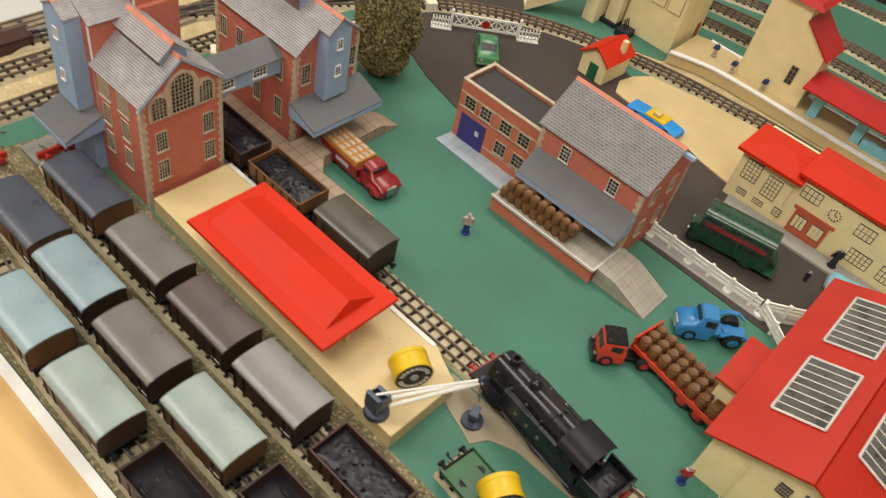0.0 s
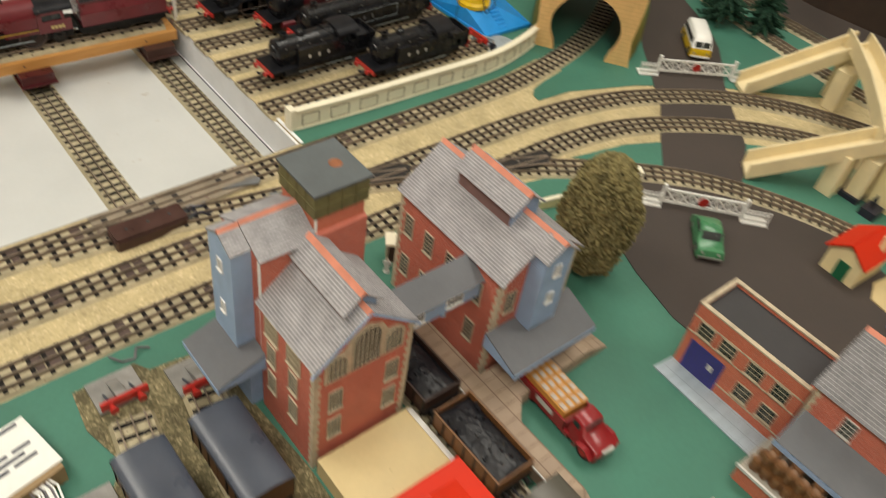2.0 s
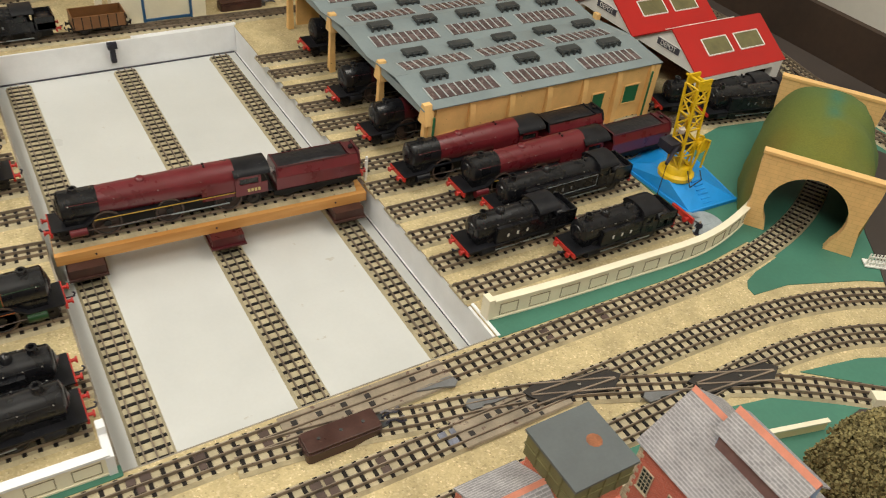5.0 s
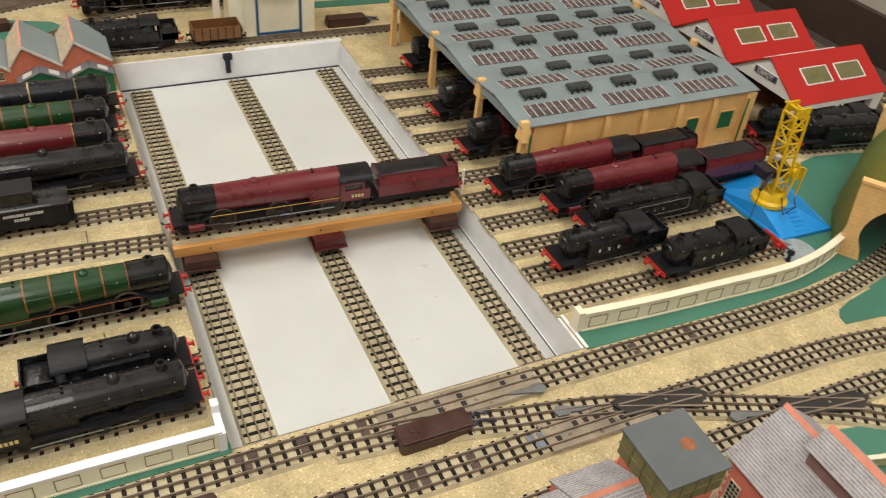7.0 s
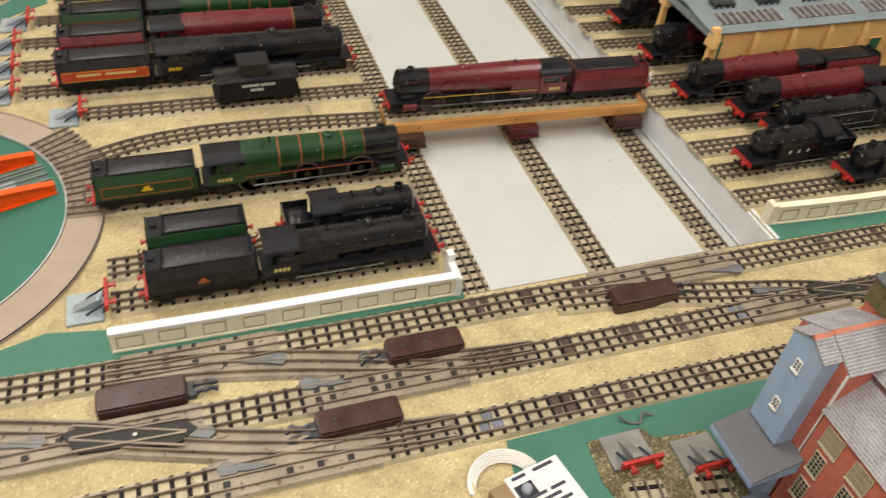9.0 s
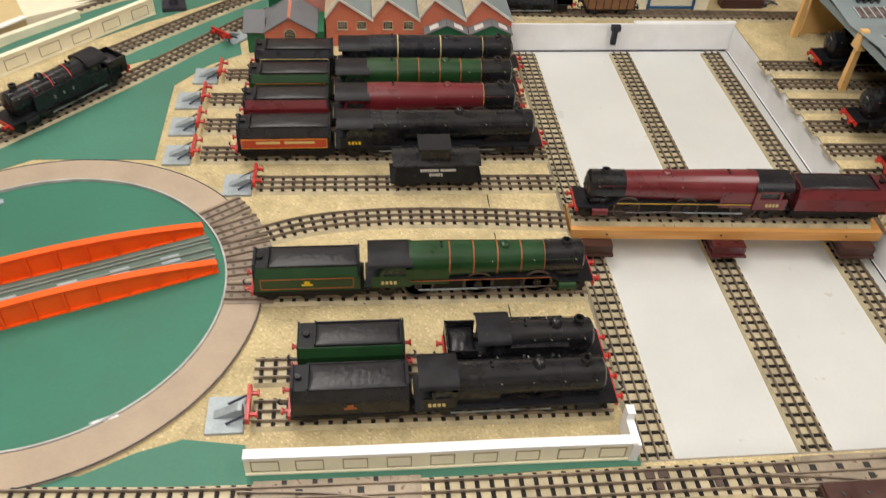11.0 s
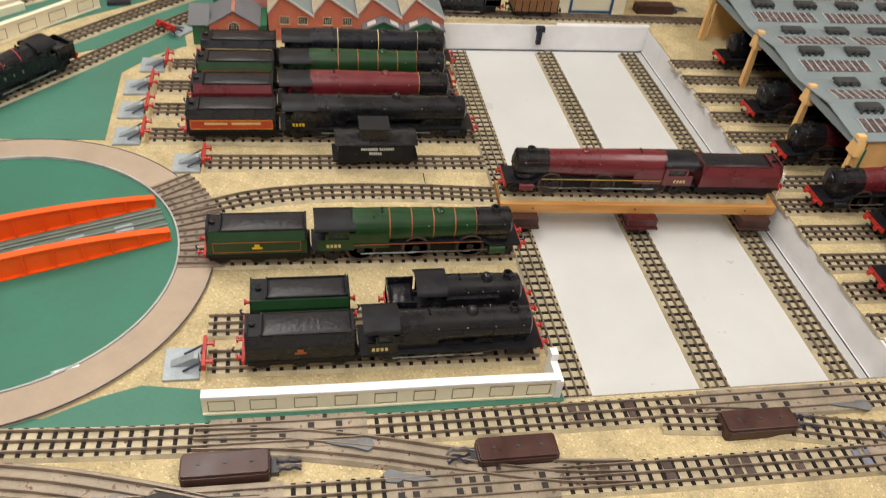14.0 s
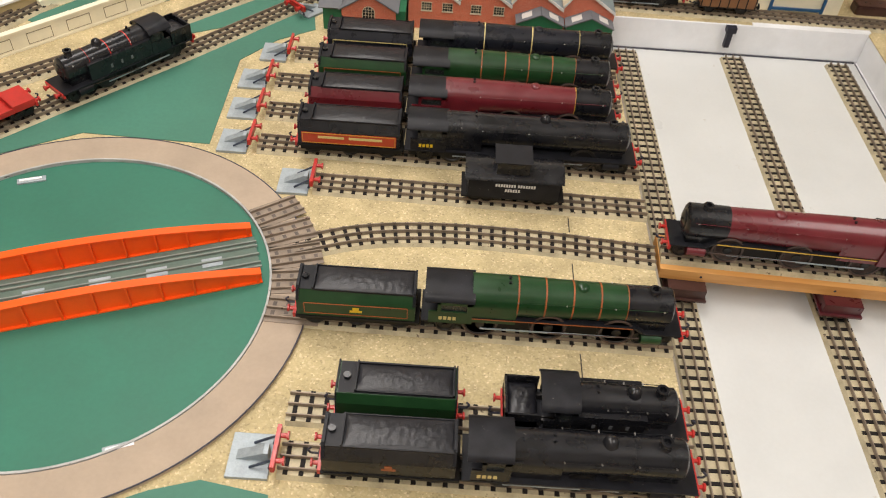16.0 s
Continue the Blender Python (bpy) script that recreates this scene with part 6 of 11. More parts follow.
def turntable():
    ob = thing("turntable", "model turntable with orange girders over a green floor", "turntable", 0, -0.007, 0)
    bm = bmesh.new()
    prism(bm, ring_pts(TR + 0.004), "z", 0.0002, 0.0012)
    part("pit_floor", bm, "green_dk", ob)
    bm = bmesh.new()
    sweep(bm, [Vector(p) for p in ring_pts((TR + TO) / 2)], [(-0.0145, 0.0), (-0.0145, 0.0034), (0.0142, 0.0034), (0.0145, 0.0)], closed=True)
    part("rim", bm, "rim", ob)
    bm = bmesh.new()
    sweep(bm, [Vector(p) for p in ring_pts(TR + 0.0004)], [(-0.0011, 0.0005), (-0.0011, 0.0042), (0.0005, 0.0042), (0.0005, 0.0005)], closed=True)
    part("rim_edge", bm, "pit_edge", ob)
    bm = bmesh.new()
    sweep(bm, [Vector(p) for p in ring_pts(TO - 0.0016)], [(-0.0004, 0.0030), (-0.0004, 0.0038), (0.0004, 0.0038), (0.0004, 0.0030)], closed=True)
    part("rim_groove", bm, "ink", ob)
    for deg in (-2, 8, 17, 26, 35):
        a = radians(deg)
        r0, r1 = TR + 0.0015, TO + 0.008
        p0, p1 = Vector((TX + r0 * math.cos(a), TY + r0 * math.sin(a))), Vector((TX + r1 * math.cos(a), TY + r1 * math.sin(a)))
        d = (p1 - p0).normalized()
        sd = Vector((-d.y, d.x))
        for s in (-0.00825, 0, 0.00825):
            bm = bmesh.new()
            q0, q1 = p0 + sd * s, p1 + sd * s
            sweep(bm, [q0, q1], [(-0.0006, 0.0034), (-0.0005, 0.0062), (0.0005, 0.0062), (0.0006, 0.0034)])
            part("stub_rail", bm, "rail", ob)
        bm = bmesh.new()
        prism(bm, [p0 - sd * 0.0125, p1 - sd * 0.0125, p1 + sd * 0.0125, p0 + sd * 0.0125], "z", 0.0034, 0.0039)
        part("stub_plate", bm, "stub", ob)
        for k in (0, 1, 2, 3):
            c = p0 + d * (0.005 + 0.0096 * k)
            for side in (-0.0042, 0.0042):
                q = c + sd * side
                bm = bmesh.new()
                prism(bm, [q - d * 0.0014 - sd * 0.0022, q + d * 0.0014 - sd * 0.0022, q + d * 0.0014 + sd * 0.0022, q - d * 0.0014 + sd * 0.0022], "z", 0.0039, 0.0042)
                part("contact_pad", bm, "stub_pad", ob)
    bridge = thing("bridge", "orange plastic turntable bridge", "", TX, TY, 0.0, 20.0)
    for k in ("category", "label"):
        if k in bridge:
            del bridge[k]
    tagged(bridge, "orange plastic turntable bridge")
    bridge.parent = ob
    H = 0.138
    for s in (-1, 1):
        bm = bmesh.new()
        tops = [(x, 0.0225 - 0.0130 * abs(x / H) ** 2.0) for x in (-H + 2 * H * k / 24 for k in range(25))]
        y0, y1 = s * 0.0250 - 0.0010, s * 0.0250 + 0.0010
        prism(bm, [(-H, 0.0012)] + [(H, 0.0012)] + [(x, z) for x, z in reversed(tops)], "y", y0, y1)
        part("girder", bm, "orange", bridge)
        bm = bmesh.new()
        prism(bm, [(x, z) for x, z in tops] + [(x, z + 0.0014) for x, z in reversed(tops)], "y", s * 0.0250 - 0.0034, s * 0.0250 + 0.0034)
        part("girder_flange", bm, "orange", bridge)
        for k in range(-6, 7):
            x = k * 0.0225
            zt = 0.0225 - 0.0130 * abs(x / H) ** 2.0
            boxes("web_stiffener", "orange", bridge, [(x - 0.0007, x + 0.0007, s * 0.0250 - 0.0036, s * 0.0250 + 0.0036, 0.0012, zt)])
        boxes("bottom_flange", "orange", bridge, [(-H, H, s * 0.0250 - 0.0034, s * 0.0250 + 0.0034, 0.0012, 0.0024)])
    boxes("bridge_deck", "bridge_grey", bridge, [(-H - 0.001, H + 0.001, -0.0205, 0.0205, 0.0012, 0.0030)])
    for y in (-0.0135, -0.009, 0.0, 0.009, 0.0135):
        boxes("bridge_rail", "bridge_rail", bridge, [(-H - 0.002, H + 0.002, y - 0.0007, y + 0.0007, 0.0030, 0.0048)])
    for x in (-0.10, -0.06, -0.02, 0.025, 0.065, 0.105):
        boxes("contact_plate", "zinc", bridge, [(x - 0.0075, x + 0.0075, -0.0045, 0.0045, 0.0030, 0.0036)])


turntable()
for x, y, a in ((-0.392, 0.024, 22), (-0.545, 0.262, 20)):
    ob = thing("metal_clip", "small pale metal clip on the turntable floor", "clip", x, y, 0.0012, a, group="turntable clips")
    boxes("clip_base", "zinc", ob, [(-0.011, 0.011, -0.003, 0.003, 0, 0.0014)], bevel=0.0003)
    boxes("clip_tab", "white_card", ob, [(-0.009, 0.008, -0.0012, 0.0012, 0.0014, 0.0024)])


def panel_wall(pts, label, n, h=0.0195, foot=0.0, back=0.0036, cap="ivory"):
    """Low cream wall with a coping, and dark lines for the shade of sunk panels, along a line of plan points."""
    ob = thing("panelled_wall", label, "wall", 0, 0, foot)
    path = smooth_path(pts, 0.002)
    bm = bmesh.new()
    sweep(bm, path, [(-0.0022, 0.0), (-0.0022, h), (0.0022, h), (0.0022, 0.0)])
    part("wall_body", bm, "ivory", ob)
    bm = bmesh.new()
    sweep(bm, path, [(-0.0036, h), (-0.0036, h + 0.0022), (back, h + 0.0022), (back, h)])
    part("coping", bm, cap, ob)
    bm = bmesh.new()
    sweep(bm, path, [(-0.0032, 0.0), (-0.0032, 0.0022), (0.0032, 0.0022), (0.0032, 0.0)])
    part("plinth", bm, "ivory", ob)
    L = len(path) - 1
    for k in range(n):
        c = (k + 0.5) / n
        i0, i1 = int(L * (c - 0.30 / n)), int(L * (c + 0.30 / n))
        seg = path[i0:i1 + 1]
        # thin dark strips stand in for the shade round each sunk panel
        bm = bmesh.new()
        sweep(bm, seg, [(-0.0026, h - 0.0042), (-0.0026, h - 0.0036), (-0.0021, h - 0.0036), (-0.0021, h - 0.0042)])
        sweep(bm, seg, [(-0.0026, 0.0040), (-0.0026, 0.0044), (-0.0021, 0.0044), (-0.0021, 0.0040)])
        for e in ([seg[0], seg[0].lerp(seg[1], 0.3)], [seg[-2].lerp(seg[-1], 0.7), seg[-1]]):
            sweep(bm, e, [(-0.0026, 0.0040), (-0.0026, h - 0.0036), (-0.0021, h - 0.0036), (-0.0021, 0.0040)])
        part("panel_frame", bm, "panel_shade", ob)
    return ob


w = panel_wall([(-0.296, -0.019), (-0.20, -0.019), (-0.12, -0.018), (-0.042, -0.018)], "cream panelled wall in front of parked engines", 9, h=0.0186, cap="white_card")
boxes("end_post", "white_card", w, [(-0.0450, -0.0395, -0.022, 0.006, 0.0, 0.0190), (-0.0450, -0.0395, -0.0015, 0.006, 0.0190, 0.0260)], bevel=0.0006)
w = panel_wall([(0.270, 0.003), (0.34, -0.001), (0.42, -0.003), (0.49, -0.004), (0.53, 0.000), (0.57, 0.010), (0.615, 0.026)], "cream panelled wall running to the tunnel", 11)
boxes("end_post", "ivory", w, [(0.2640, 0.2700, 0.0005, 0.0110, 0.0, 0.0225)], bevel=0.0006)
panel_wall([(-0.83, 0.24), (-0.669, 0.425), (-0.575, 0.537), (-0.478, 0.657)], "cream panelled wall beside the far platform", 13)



# ---- buildings ----
def gable(bm, x0, x1, y0, y1, z0, ze, zr, axis="y"):
    """Walls with gables at both ends of a ridge along the axis."""
    if axis == "y":
        prism(bm, [(x0, z0), (x1, z0), (x1, ze), ((x0 + x1) / 2, zr), (x0, ze)], "y", y0, y1)
    else:
        prism(bm, [(y0, z0), (y1, z0), (y1, ze), ((y0 + y1) / 2, zr), (y0, ze)], "x", x0, x1)


def roof_slope(name, parent, material, a, b, c, d, t=0.0012, label=""):
    """One sloping sheet with corners a, b (eave) and c, d (ridge)."""
    bm = bmesh.new()
    P = [Vector(p) for p in (a, b, c, d)]
    n = (P[1] - P[0]).cross(P[3] - P[0]).normalized()
    if n.z < 0:
        n = -n
    lo, hi = [bm.verts.new(p) for p in P], [bm.verts.new(p + n * t) for p in P]
    bm.faces.new(lo)
    bm.faces.new(hi)
    for i in range(4):
        bm.faces.new((lo[i], lo[(i + 1) % 4], hi[(i + 1) % 4], hi[i]))
    return part(name, bm, material, parent, label)


def gable_roof(parent, x0, x1, y0, y1, ze, zr, axis="y", over=0.003, material="slate", ridge="ridge", barge=None, t=0.0012):
    if axis == "y":
        xm = (x0 + x1) / 2
        k = (zr - ze) / (xm - x0)
        e = over * 0.8
        roof_slope("roof", parent, material, (x0 - e, y0 - over, ze - k * e), (x0 - e, y1 + over, ze - k * e), (xm, y1 + over, zr), (xm, y0 - over, zr), t)
        roof_slope("roof", parent, material, (x1 + e, y0 - over, ze - k * e), (x1 + e, y1 + over, ze - k * e), (xm, y1 + over, zr), (xm, y0 - over, zr), t)
        if ridge:
            bm = bmesh.new()
            prism(bm, [(xm - 0.0024, zr - 0.0006), (xm, zr + 0.0030), (xm + 0.0024, zr - 0.0006)], "y", y0 - over, y1 + over)
            part("ridge_tiles", bm, ridge, parent)
    else:
        ym = (y0 + y1) / 2
        k = (zr - ze) / (ym - y0)
        e = over * 0.8
        roof_slope("roof", parent, material, (x0 - over, y0 - e, ze - k * e), (x1 + over, y0 - e, ze - k * e), (x1 + over, ym, zr), (x0 - over, ym, zr), t)
        roof_slope("roof", parent, material, (x0 - over, y1 + e, ze - k * e), (x1 + over, y1 + e, ze - k * e), (x1 + over, ym, zr), (x0 - over, ym, zr), t)
        if ridge:
            bm = bmesh.new()
            prism(bm, [(ym - 0.0024, zr - 0.0006), (ym, zr + 0.0030), (ym + 0.0024, zr - 0.0006)], "x", x0 - over, x1 + over)
            part("ridge_tiles", bm, ridge, parent)


def quoins(parent, x, y, sx, sy, z0, z1, step=0.0035):
    """Alternating corner stones; sx, sy point along the two walls away from the corner."""
    z, k = z0, 0
    while z < z1 - 0.001:
        a, b = (0.0042, 0.0026) if k % 2 else (0.0026, 0.0042)
        xa, xb = sorted((x - sx * 0.0004, x + sx * a))
        ya, yb = sorted((y - sy * 0.0004, y + sy * b))
        boxes("corner_stone", "stone", parent, [(xa, xb, ya, yb, z + 0.0002, min(z + step - 0.0002, z1))])
        z += step
        k += 1


def clerestory(parent, xm, y0, y1, zr, top, w, k=0.8, end="blue_card"):
    """A raised ridge vent with louvred sides along y, its ridge at the height top."""
    ze = top - k * w
    bm = bmesh.new()
    prism(bm, [(xm - w, zr - k * w - 0.001), (xm + w, zr - k * w - 0.001), (xm + w, ze), (xm, top), (xm - w, ze)], "y", y0, y1)
    part("vent_wall", bm, end, parent)
    for s in (-1, 1):
        boxes("louvre", "louvre", parent, [(xm + s * w - 0.0005, xm + s * w + 0.0005, y0 + 0.0005, y1 - 0.0005, zr - k * w, ze - 0.001)])
    gable_roof(parent, xm - w, xm + w, y0, y1, ze, top, over=0.003, t=0.001)


# the brewery: one printed-card complex of two blocks, towers and a linking bridge
def brewery():
    ob = thing("brewery", "printed card red brick brewery with slate roofs and blue towers", "factory building")
    x0, x1, y0, y1, ze, zr = 0.0940, 0.1610, -0.3030, -0.2450, 0.0995, 0.1265
    bm = bmesh.new()
    gable(bm, x0, x1, y0, y1, 0, ze, zr)
    b1 = part("wall", bm, "brick", ob)
    gable_roof(ob, x0, x1, y0, y1, ze, zr, over=0.002)
    clerestory(ob, (x0 + x1) / 2, -0.2950, -0.2460, zr, 0.1345, 0.0105)
    for sx, x in ((1, x0), (-1, x1)):
        quoins(b1, x, y0, sx, 1, 0.0, ze)
        roof_slope("bargeboard", ob, "blue_card", (x - sx * 0.003, y0 - 0.0026, ze - 0.004), (x - sx * 0.003, y0 - 0.0014, ze - 0.004), (0.1275, y0 - 0.0014, zr - 0.0005), (0.1275, y0 - 0.0026, zr - 0.0005), 0.0012)
    # gothic front
    bm = bmesh.new()
    prism(bm, [(0.1000, 0.0815), (0.1550, 0.0815), (0.1550, 0.0970), (0.1500, 0.1030), (0.1420, 0.1040), (0.1380, 0.1120), (0.1275, 0.1175), (0.1170, 0.1120), (0.1130, 0.1040), (0.1050, 0.1030), (0.1000, 0.0970)], "y", y0 - 0.0006, y0)
    part("stone_surround", bm, "stone", b1)
    window(b1, (0.1185, y0 - 0.0006, 0.0835), (1, 0, 0), 0.0180, 0.0310, 6, 9, arch=True, sill=False)
    window(b1, (0.1025, y0 - 0.0006, 0.0835), (1, 0, 0), 0.0115, 0.0180, 4, 6, arch=True, sill=False)
    window(b1, (0.1410, y0 - 0.0006, 0.0835), (1, 0, 0), 0.0115, 0.0180, 4, 6, arch=True, sill=False)
    for z in (0.0270, 0.0540):
        for x in (0.1040, 0.1440):
            window(b1, (x, y0, z), (1, 0, 0), 0.0085, 0.0165, 4, 5)
    for z in (0.0300, 0.0560):
        for y in (-0.262, -0.286):
            window(b1, (x0, y + 0.0085, z), (0, -1, 0), 0.0080, 0.0165, 3, 5)
    for y in (-0.262, -0.286):
        window(b1, (x0, y + 0.0105, 0.0795), (0, -1, 0), 0.013, 0.0145, 9, 3, pane_mat="slab")
    # rear range with a cross roof, and the hoist tower
    bm = bmesh.new()
    gable(bm, 0.0955, 0.1680, -0.2430, -0.2010, 0, 0.1295, 0.1412, "x")
    part("wall", bm, "brick", ob)
    boxes("corner_trim", "white", ob, [(0.0950, 0.0962, -0.2436, -0.2424, 0.055, 0.1290)])
    gable_roof(ob, 0.0970, 0.1310, -0.2430, -0.2010, 0.1295, 0.1412, "x", over=0.0018)
    bm = bmesh.new()
    prism(bm, [(-0.2350, 0.0560), (-0.2090, 0.0560), (-0.2090, 0.1330), (-0.2220, 0.1400), (-0.2350, 0.1330)], "x", 0.0830, 0.0955)
    tw = part("hoist_tower", bm, "blue_card", ob)
    gable_roof(ob, 0.0832, 0.0940, -0.2350, -0.2090, 0.1330, 0.1405, "x", over=0.001)
    for z in (0.078, 0.113):
        window(tw, (0.0830, -0.2200, z), (0, -1, 0), 0.0040, 0.0075, 2, 3, frame_mat="white")
    # canopy on the siding side
    roof_slope("canopy", ob, "plain_roof", (0.0620, -0.2500, 0.0440), (0.0620, -0.2050, 0.0440), (0.0950, -0.2050, 0.0560), (0.0950, -0.2500, 0.0560))
    bm = bmesh.new()
    prism(bm, [(0.0620, 0.0415), (0.0620, 0.0435), (0.0940, 0.0550), (0.0940, 0.0430)], "y", -0.2498, -0.2488)
    box(bm, 0.0615, 0.0625, -0.2500, -0.2050, 0.0400, 0.0438)
    part("canopy_valance", bm, "blue_card", ob)
    boxes("wall", "blue_card", ob, [(0.0870, 0.0955, -0.2420, -0.2050, 0.0, 0.043)])
    # water tower
    boxes("wall", "brick_or", ob, [(0.1335, 0.1670, -0.2405, -0.2045, 0, 0.1418)])
    boxes("corner_trim", "white", ob, [(0.1331, 0.1343, -0.2410, -0.2398, 0.110, 0.1588)])
    boxes("water_tank", "tankgreen", ob, [(0.1320, 0.1690, -0.2415, -0.2035, 0.1418, 0.1583)], bevel=0.0004)
    for k in range(1, 4):
        x = 0.1320 + 0.0370 * k / 4
        y = -0.2415 + 0.0380 * k / 4
        pieces("tank_rib", "tankgreen", ob, [(x - 0.0004, x + 0.0004, -0.2422, -0.2028, 0.1422, 0.1580), (0.1314, 0.1696, y - 0.0004, y + 0.0004, 0.1422, 0.1580)])
    boxes("tank_rib", "tankgreen", ob, [(0.1314, 0.1696, -0.2421, -0.2029, 0.1493, 0.1501)])
    boxes("tank_cover", "tanktop", ob, [(0.1308, 0.1702, -0.2427, -0.2023, 0.1583, 0.1600)], bevel=0.0003)
    bm = bmesh.new()
    lathe(bm, (0.1575, -0.2230, 0.1600), [(0.0042, 0), (0.0036, 0.0002)], 11)
    part("rust_patch", bm, "rust", ob)
    # second block
    x0, x1, y0, y1, ze, zr = 0.2280, 0.2950, -0.3075, -0.2035, 0.0960, 0.1228
    bm = bmesh.new()
    gable(bm, x0, x1, y0, y1, 0, ze, zr)
    b2 = part("wall", bm, "brick", ob)
    gable_roof(ob, x0, x1, y0, y1, ze, zr, over=0.003)
    clerestory(ob, (x0 + x1) / 2, -0.2840, -0.2330, zr, 0.1365, 0.0120)
    for sx, x in ((1, x0), (-1, x1)):
        quoins(b2, x, y0, sx, 1, 0.0, ze)
        quoins(b2, x, y1, sx, -1, 0.0, ze)
    for z in (0.0240, 0.0620):
        for y in (-0.215, -0.237, -0.260, -0.288):
            window(b2, (x0, y + 0.0042, z), (0, -1, 0), 0.0080, 0.0175, 3, 5)
    window(b2, (0.2345, y0, 0.0640), (1, 0, 0), 0.0080, 0.0175, 3, 5)
    window(b2, (0.2835, y0, 0.0640), (1, 0, 0), 0.0080, 0.0175, 3, 5)
    bm = bmesh.new()
    box(bm, 0.2490, 0.2730, -0.3205, -0.3075, 0.0500, 0.1140)
    tw = part("hoist_tower", bm, "blue_card", ob)
    roof_slope("roof", ob, "slate", (0.2475, -0.3225, 0.1125), (0.2475, -0.3080, 0.1125), (0.2612, -0.3080, 0.1232), (0.2612, -0.3225, 0.1232))
    roof_slope("roof", ob, "slate", (0.2749, -0.3225, 0.1125), (0.2749, -0.3080, 0.1125), (0.2612, -0.3080, 0.1232), (0.2612, -0.3225, 0.1232))
    bm = bmesh.new()
    prism(bm, [(0.2590, 0.1236), (0.2612, 0.1264), (0.2634, 0.1236)], "y", -0.3226, -0.3108)
    part("ridge_tiles", bm, "ridge", ob)
    bm = bmesh.new()
    prism(bm, [(0.2490, 0.114), (0.2730, 0.114), (0.2612, 0.1228)], "y", -0.3205, -0.3075)
    part("tower_gable", bm, "blue_card", ob)
    for z in (0.072, 0.097):
        window(tw, (0.2585, -0.3205, z), (1, 0, 0), 0.0048, 0.0080, 2, 3, frame_mat="white")
    roof_slope("canopy", ob, "plain_roof", (0.2225, -0.3390, 0.0395), (0.3000, -0.3390, 0.0395), (0.3000, -0.3075, 0.0505), (0.2225, -0.3075, 0.0505))
    bm = bmesh.new()
    prism(bm, [(-0.3390, 0.0360), (-0.3390, 0.0390), (-0.3075, 0.0500), (-0.3075, 0.0380)], "x", 0.2227, 0.2239)
    box(bm, 0.2225, 0.3000, -0.3395, -0.3385, 0.0355, 0.0390)
    part("canopy_valance", bm, "blue_card", ob)
    boxes("doorway", "pane", ob, [(0.2400, 0.2850, -0.3081, -0.3074, 0.0125, 0.0360)])
    # the covered bridge between the blocks
    boxes("bridge_wall", "blue_card", ob, [(0.1610, 0.2280, -0.2900, -0.2760, 0.0685, 0.0840)])
    roof_slope("bridge_roof", ob, "plain_roof", (0.1560, -0.2925, 0.0835), (0.2290, -0.2925, 0.0835), (0.2290, -0.2740, 0.0945), (0.1560, -0.2740, 0.0945))
    boxes("bridge_back", "blue_card", ob, [(0.1610, 0.2280, -0.2760, -0.2745, 0.0685, 0.0938)])
    pieces("bridge_bearer", "blue_card", ob, [(x - 0.0015, x + 0.0015, -0.2895, -0.2765, 0.0650, 0.0685) for x in (0.1730, 0.1990)])
    for x in (0.1690, 0.2000):
        window(ob, (x, -0.2900, 0.0735), (1, 0, 0), 0.0120, 0.0068, 4, 2, frame_mat="white")
    return ob


brewery()


def loading_dock():
    ob = thing("loading_dock", "card loading dock with flagstone top and sloping end ramps", "loading dock")
    bm = bmesh.new()
    prism(bm, [(0.2035, -0.2300), (0.2225, -0.2300), (0.2225, -0.3120), (0.3030, -0.3120), (0.3030, -0.3400), (0.2340, -0.3420), (0.2205, -0.3560), (0.2205, -0.4150), (0.2035, -0.4050)], "z", 0.0007, 0.0120)
    part("dock", bm, "flag", ob)
    bm = bmesh.new()
    v = [(0.3030, -0.3120, 0.0007), (0.3030, -0.3400, 0.0007), (0.3260, -0.3400, 0.0007), (0.3240, -0.3160, 0.0007), (0.3030, -0.3120, 0.0120), (0.3030, -0.3400, 0.0120), (0.3260, -0.3400, 0.0016), (0.3240, -0.3160, 0.0016)]
    vs = [bm.verts.new(p) for p in v]
    for f in ((3, 2, 1, 0), (4, 5, 6, 7), (0, 1, 5, 4), (1, 2, 6, 5), (2, 3, 7, 6), (3, 0, 4, 7)):
        bm.faces.new([vs[i] for i in f])
    part("ramp", bm, "flag", ob)
    bm = bmesh.new()
    v = [(0.2035, -0.4050, 0.0007), (0.2205, -0.4150, 0.0007), (0.2210, -0.4300, 0.0007), (0.2185, -0.4300, 0.0007), (0.2035, -0.4050, 0.0120), (0.2205, -0.4150, 0.0120), (0.2210, -0.4300, 0.0020), (0.2185, -0.4300, 0.0020)]
    vs = [bm.verts.new(p) for p in v]
    for f in ((3, 2, 1, 0), (4, 5, 6, 7), (0, 1, 5, 4), (1, 2, 6, 5), (2, 3, 7, 6), (3, 0, 4, 7)):
        bm.faces.new([vs[i] for i in f])
    part("ramp", bm, "flag", ob)
    boxes("edge_strip", "white", ob, [(0.2030, 0.2038, -0.4050, -0.2300, 0.0110, 0.0126)])


loading_dock()


